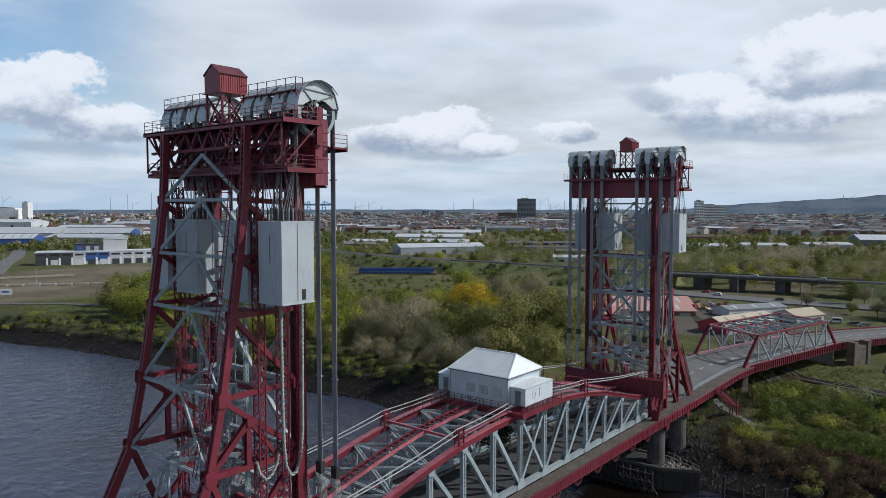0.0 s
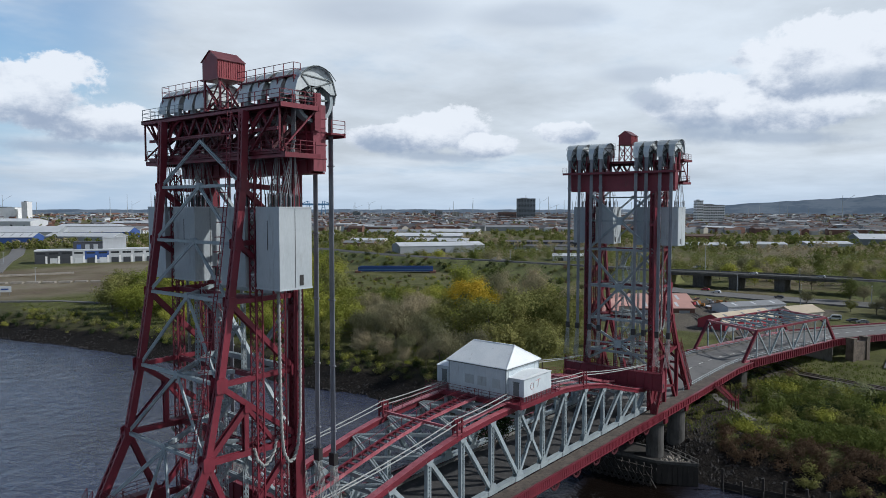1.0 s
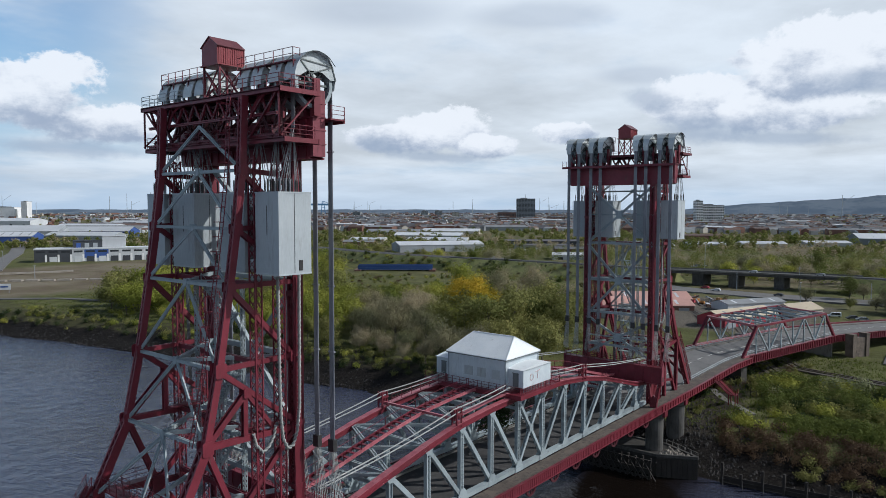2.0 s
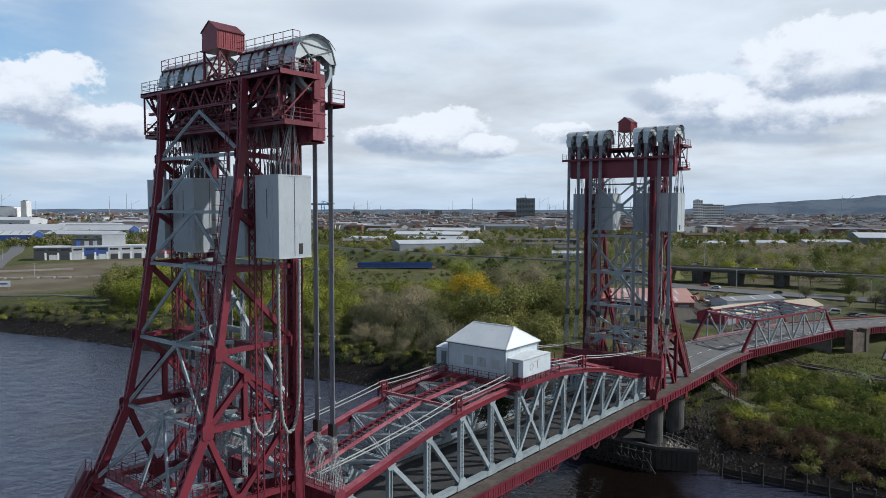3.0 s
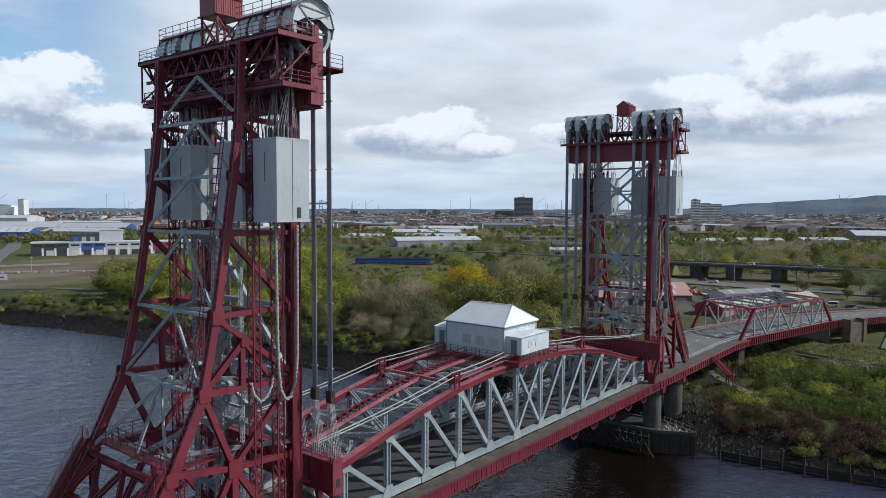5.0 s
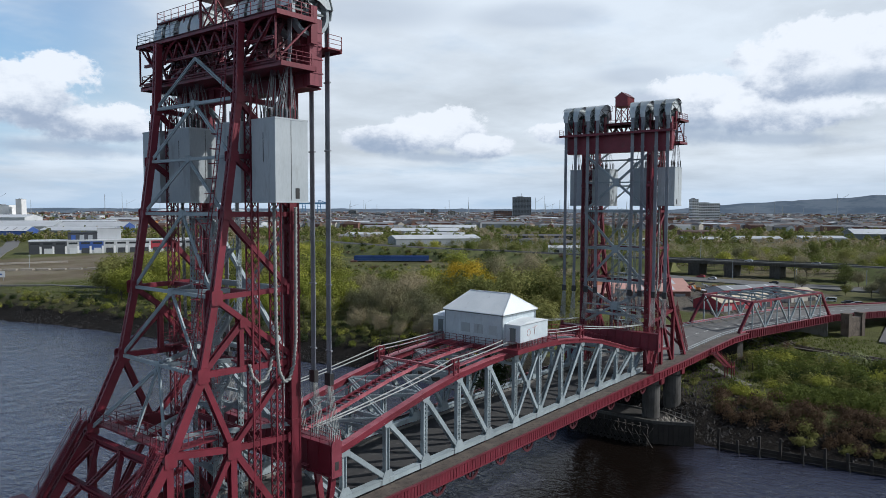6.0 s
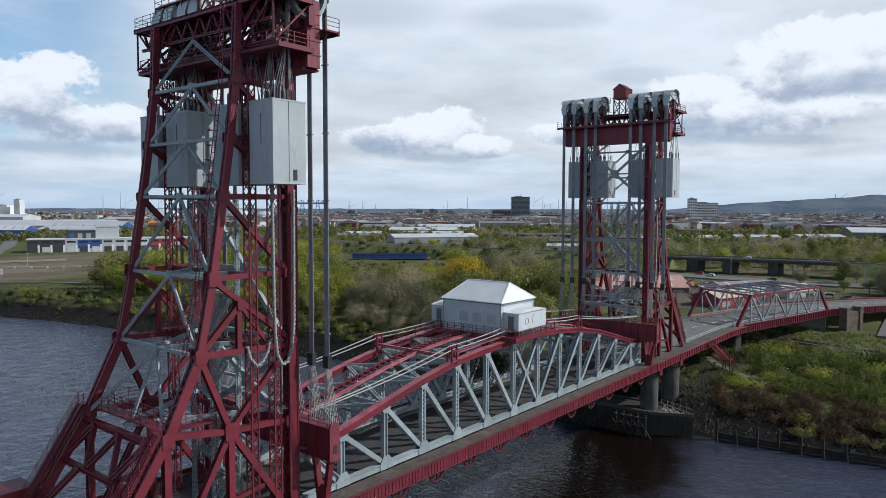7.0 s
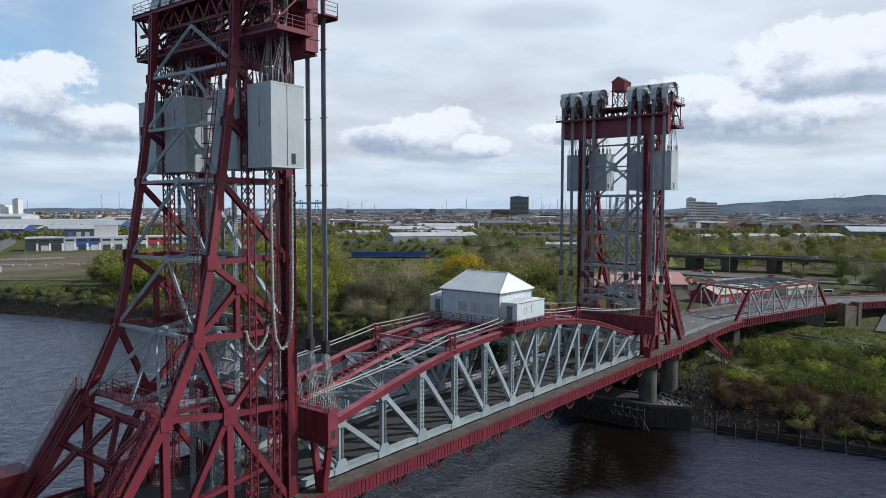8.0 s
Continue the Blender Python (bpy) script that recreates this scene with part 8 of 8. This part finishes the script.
    for x, y, z, d, m, lb, van in ((227, -3.5, LZ + 0.5, 110, W_WHITE, "white van parked on a verge", True), (225, -10, LZ + 0.5, 120, W_DARK, "dark car parked on a verge", False), (223.5, -13.5, LZ + 0.5, 110, W_GREY, "silver car parked on a verge", False),
                                   (236, 4.5, LZ + 0.5, 60, W_DARK, "dark car parked beside a shed", False), (318, 52, 1.02, 95, W_WHITE, "white car on the flyover", False), (322, 20, 1.02, 95, W_GREY, "grey car on the flyover", False),
                                   (283, 60, LZ + 0.76, 92, W_WHITE, "white car on the wide road", False), (281, 30, LZ + 0.76, 92, W_DARK, "dark car on the wide road", False), (290, 68, LZ + 0.76, 92, W_REDP, "red car on the wide road", False),
                                   (366, 222, LZ + 0.8, 60, W_WHITE, "white car on the slip road", False)):
        car(x, y, z, d, m, lb, van)
    rng = random.Random(12)
    for i in range(16):
        car(520 + rng.uniform(-18, 18), 300 + rng.uniform(-16, 16), LZ + 0.55, 125 + rng.choice((0, 90)), rng.choice((W_WHITE, W_GREY, W_DARK, W_BLUE)), "car in the depot car park", False)
    for i in range(12):
        car(430 + rng.uniform(-8, 8), 128 + rng.uniform(-12, 12), LZ + 0.55, 125, rng.choice((W_WHITE, W_GREY, W_WHITE, W_BLUE)), "car parked beside the road", False)


RUSTY_RAIL = paint("rusty_rail", (0.09, 0.065, 0.05), (0.14, 0.11, 0.09), 0.5, 0.8, metal=0.3)
TRACK = paint("rail_ballast", (0.045, 0.036, 0.03), (0.08, 0.067, 0.055), 0.95, 0.6, streak=False, dirt=(0.05, 0.04, 0.035))
EMBANK = paint("embankment_grass", (0.095, 0.120, 0.030), (0.185, 0.195, 0.070), 0.95, 0.09, streak=False, dirt=(0.075, 0.062, 0.035), dirt_at=0.56, bump=0.9, fine=1.2)


def ring_point(rng, lo, hi):
    """A place in the town, by heading and distance from the river crossing."""
    a = radians(rng.uniform(-2, 82))
    d = lo * (hi / lo) ** rng.random()
    return -82 + d * math.cos(a), -57 + d * math.sin(a), d


def build_town():
    """Far streets: walls and pitched roofs by the thousand, and the trees between them."""
    rng = random.Random(17)
    mats = [W_BRICK, W_CREAM, R_BROWN, R_SLATE, R_ORANGE, W_WHITE, R_GREY]
    v, f, mi = [], [], []
    for i in range(6200):
        x, y, d = ring_point(rng, 1250, 4700)
        if x < 350 + 0.25 * y and y > 700 and rng.random() < 0.75:
            continue
        if noise.noise((x * 0.004, y * 0.004, 8)) < -0.28:
            continue
        L, W, h = rng.uniform(8, 30), rng.uniform(8, 12), rng.uniform(5, 8)
        big = rng.random() < 0.05
        if big:
            L, W, h = rng.uniform(30, 80), rng.uniform(18, 34), rng.uniform(6, 10)
        a = radians(rng.choice((20, 65, 110, 129)) + rng.uniform(-5, 5))
        u, n = Vector((math.cos(a), math.sin(a), 0)) * L / 2, Vector((-math.sin(a), math.cos(a), 0)) * W / 2
        o = Vector((x, y, LAND_Z))
        up = Vector((0, 0, 1))
        b = len(v)
        for z in (-1, h):
            v += [tuple(o + su * u + sn * n + up * z) for su, sn in ((-1, -1), (1, -1), (1, 1), (-1, 1))]
        rise = W * (0.06 if big else 0.3)
        v += [tuple(o - u + up * (h + rise)), tuple(o + u + up * (h + rise))]
        wall = rng.choice((0, 0, 0, 1, 6, 6, 5)) if L < 30 else rng.choice((0, 0, 5, 6))
        roof = rng.choice((2, 2, 3, 3, 3, 6, 6)) if L < 30 else rng.choice((5, 6, 3, 6, 2))
        for q, m in (((0, 1, 5, 4), wall), ((1, 2, 6, 5), wall), ((2, 3, 7, 6), wall), ((3, 0, 4, 7), wall), ((4, 5, 9, 8), roof), ((6, 7, 8, 9), roof), ((5, 6, 9), wall), ((7, 4, 8), wall)):
            f.append(tuple(b + k for k in q))
            mi.append(m)
    me = bpy.data.meshes.new("town_houses")
    me.from_pydata(v, [], f)
    for m in mats:
        me.materials.append(m)
    me.polygons.foreach_set("material_index", mi)
    tagged(new("town_houses", me), "crowded brick houses and grey roofs of the far town", "houses", kind="stuff")


def build_far_trees():
    rng = random.Random(19)
    for nm, mat, seed, count, lb in (("distant_trees", OLIVE, 1, 2400, "dull green trees between the warehouses and streets"), ("distant_spring_trees", GREEN, 2, 900, "yellow-green trees between the warehouses and streets"), ("distant_bare_trees", TWIG, 3, 1000, "brown bare trees between the warehouses and streets")):
        g = Geo()
        k = 0
        while k < count:
            x, y, d = ring_point(rng, 330, 1150) if k % 5 < 3 else ring_point(rng, 1100, 3600)
            if noise.noise((x * 0.012, y * 0.012, seed * 3.1)) < 0.02 and d < 2000:
                continue
            if d < 420 and not (x > 340 and y < 100) and rng.random() < 0.5:
                continue
            if d < 500 and 0.64 < math.atan2(y + 57, x + 82) < 0.87:
                continue
            if x < 215 and 225 < y < 700:
                continue
            if (x < 345 and y < 250) or (250 < x < 345 and y < 460) or not keeps_low(x, y) and d < 420:
                continue
            h, r = rng.uniform(5, 11), rng.uniform(2.5, 5)
            s = 0.42 if d < 700 else (1.2 if d < 1400 else 2.2)
            n = 100 if d < 700 else (56 if d < 1400 else 24)
            for _ in range(n):
                q = Vector((rng.gauss(0, 1), rng.gauss(0, 1), rng.gauss(0, 1))).normalized() * rng.random() ** 0.3
                p = Vector((x + q.x * r, y + q.y * r, LAND_Z + h * 0.55 + q.z * h * 0.45))
                out = (q + Vector((rng.gauss(0, 0.35), rng.gauss(0, 0.35), rng.gauss(0, 0.35) + 0.15))).normalized()
                a = out.orthogonal().normalized()
                a.rotate(Matrix.Rotation(rng.random() * 6.28, 3, out))
                b = out.cross(a)
                o = len(g.v)
                a, b = a * s, b * s * (0.7 if nm != "distant_bare_trees" else 0.35)
                g.v += [tuple(p - a), tuple(p + b), tuple(p + a), tuple(p - b)]
                g.f.append((o, o + 1, o + 2, o + 3))
            k += 1
        tagged(new(nm, plain_mesh(g, nm, mat)), lb, "trees", kind="stuff")


def build_hills():
    """Low skyline and the long hills, distance haze put into their blue-grey colour."""
    m = bpy.data.materials.new("hazy_hills")
    m.use_nodes = True
    n = Nodes(m.node_tree)
    bsdf = m.node_tree.nodes["Principled BSDF"]
    pos = n.add("ShaderNodeNewGeometry").outputs["Position"]
    # haze of distance mixed straight into the hill colour
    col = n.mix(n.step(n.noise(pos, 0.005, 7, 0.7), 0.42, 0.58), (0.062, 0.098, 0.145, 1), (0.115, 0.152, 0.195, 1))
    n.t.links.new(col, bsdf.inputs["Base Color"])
    bsdf.inputs["Roughness"].default_value = 1.0
    g = Geo()
    cols, rows = 220, 7
    for j in range(rows):
        for i in range(cols):
            a = radians(-14 + 110 * i / (cols - 1))
            d = 4300 + j * 75
            deg = math.degrees(a)
            crest = 31 + 5 * noise.noise((deg * 0.5, 1, 0)) + 3 * noise.noise((deg * 2.3, 2, 0))
            t = max(0.0, min(1.0, (20.5 - deg) / 16.0))
            crest += 96 * t ** 0.75 * (1 + 0.12 * noise.noise((deg * 0.6, 5, 0)) + 0.05 * noise.noise((deg * 2, 7, 0)))
            z = LAND_Z - 5 + crest * (j / (rows - 1)) ** 0.9
            g.v.append((-82 + d * math.cos(a), -57 + d * math.sin(a), z))
    for j in range(rows - 1):
        for i in range(cols - 1):
            g.f.append((j * cols + i, j * cols + i + 1, (j + 1) * cols + i + 1, (j + 1) * cols + i))
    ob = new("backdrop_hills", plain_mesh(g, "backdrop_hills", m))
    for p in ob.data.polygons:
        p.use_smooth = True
    tagged(ob, "long low hills on the skyline, blue-grey with painted haze", "hills", kind="structure")
    # masts, chimneys and cranes on the skyline
    rng = random.Random(23)
    for i in range(46):
        a = radians(rng.uniform(8, 76))
        d = rng.uniform(2600, 4100)
        h = rng.uniform(35, 105)
        x, y = -82 + d * math.cos(a), -57 + d * math.sin(a)
        g = Geo()
        g.tube([(x, y, LAND_Z - 1), (x, y, LAND_Z + h)], [1.3, 0.7], 6)
        if i % 4 == 0:
            g.beam((x, y, LAND_Z + h * 0.7), (x + 30, y - 30, LAND_Z + h * 1.0), 0.9, 0.9)
        single("skyline_mast", g, W_GREY, "thin grey chimney or mast on the skyline", "mast", "skyline masts")
    tb = thing("transporter_bridge", (2438, 2865, LAND_Z), "distant blue steel transporter bridge on the skyline", "bridge")
    c, u = Vector((2438, 2865, LAND_Z)), Vector((-0.75, 0.66, 0))
    for e in (-40, 40):
        g = Geo()
        for k in (-12, 12):
            g.beam(c + u * (e + k), c + u * (e + k * 0.3) + Vector((0, 0, 74)), 4, 4, u)
        for z in (20, 40, 58):
            g.beam(c + u * (e - 10) + Vector((0, 0, z)), c + u * (e + 10) + Vector((0, 0, z)), 2, 2)
        part("tower", g, W_STEEL_BLUE, tb)
    g = Geo()
    g.beam(c - u * 80 + Vector((0, 0, 56)), c + u * 80 + Vector((0, 0, 56)), 6, 10)
    g.beam(c - u * 80 + Vector((0, 0, 58)), c - u * 40 + Vector((0, 0, 74)), 3, 3)
    g.beam(c + u * 80 + Vector((0, 0, 58)), c + u * 40 + Vector((0, 0, 74)), 3, 3)
    part("boom", g, W_STEEL_BLUE, tb)


build_business_units()
build_sheds()
build_yard()
build_roads()
build_town()
build_far_trees()
build_hills()
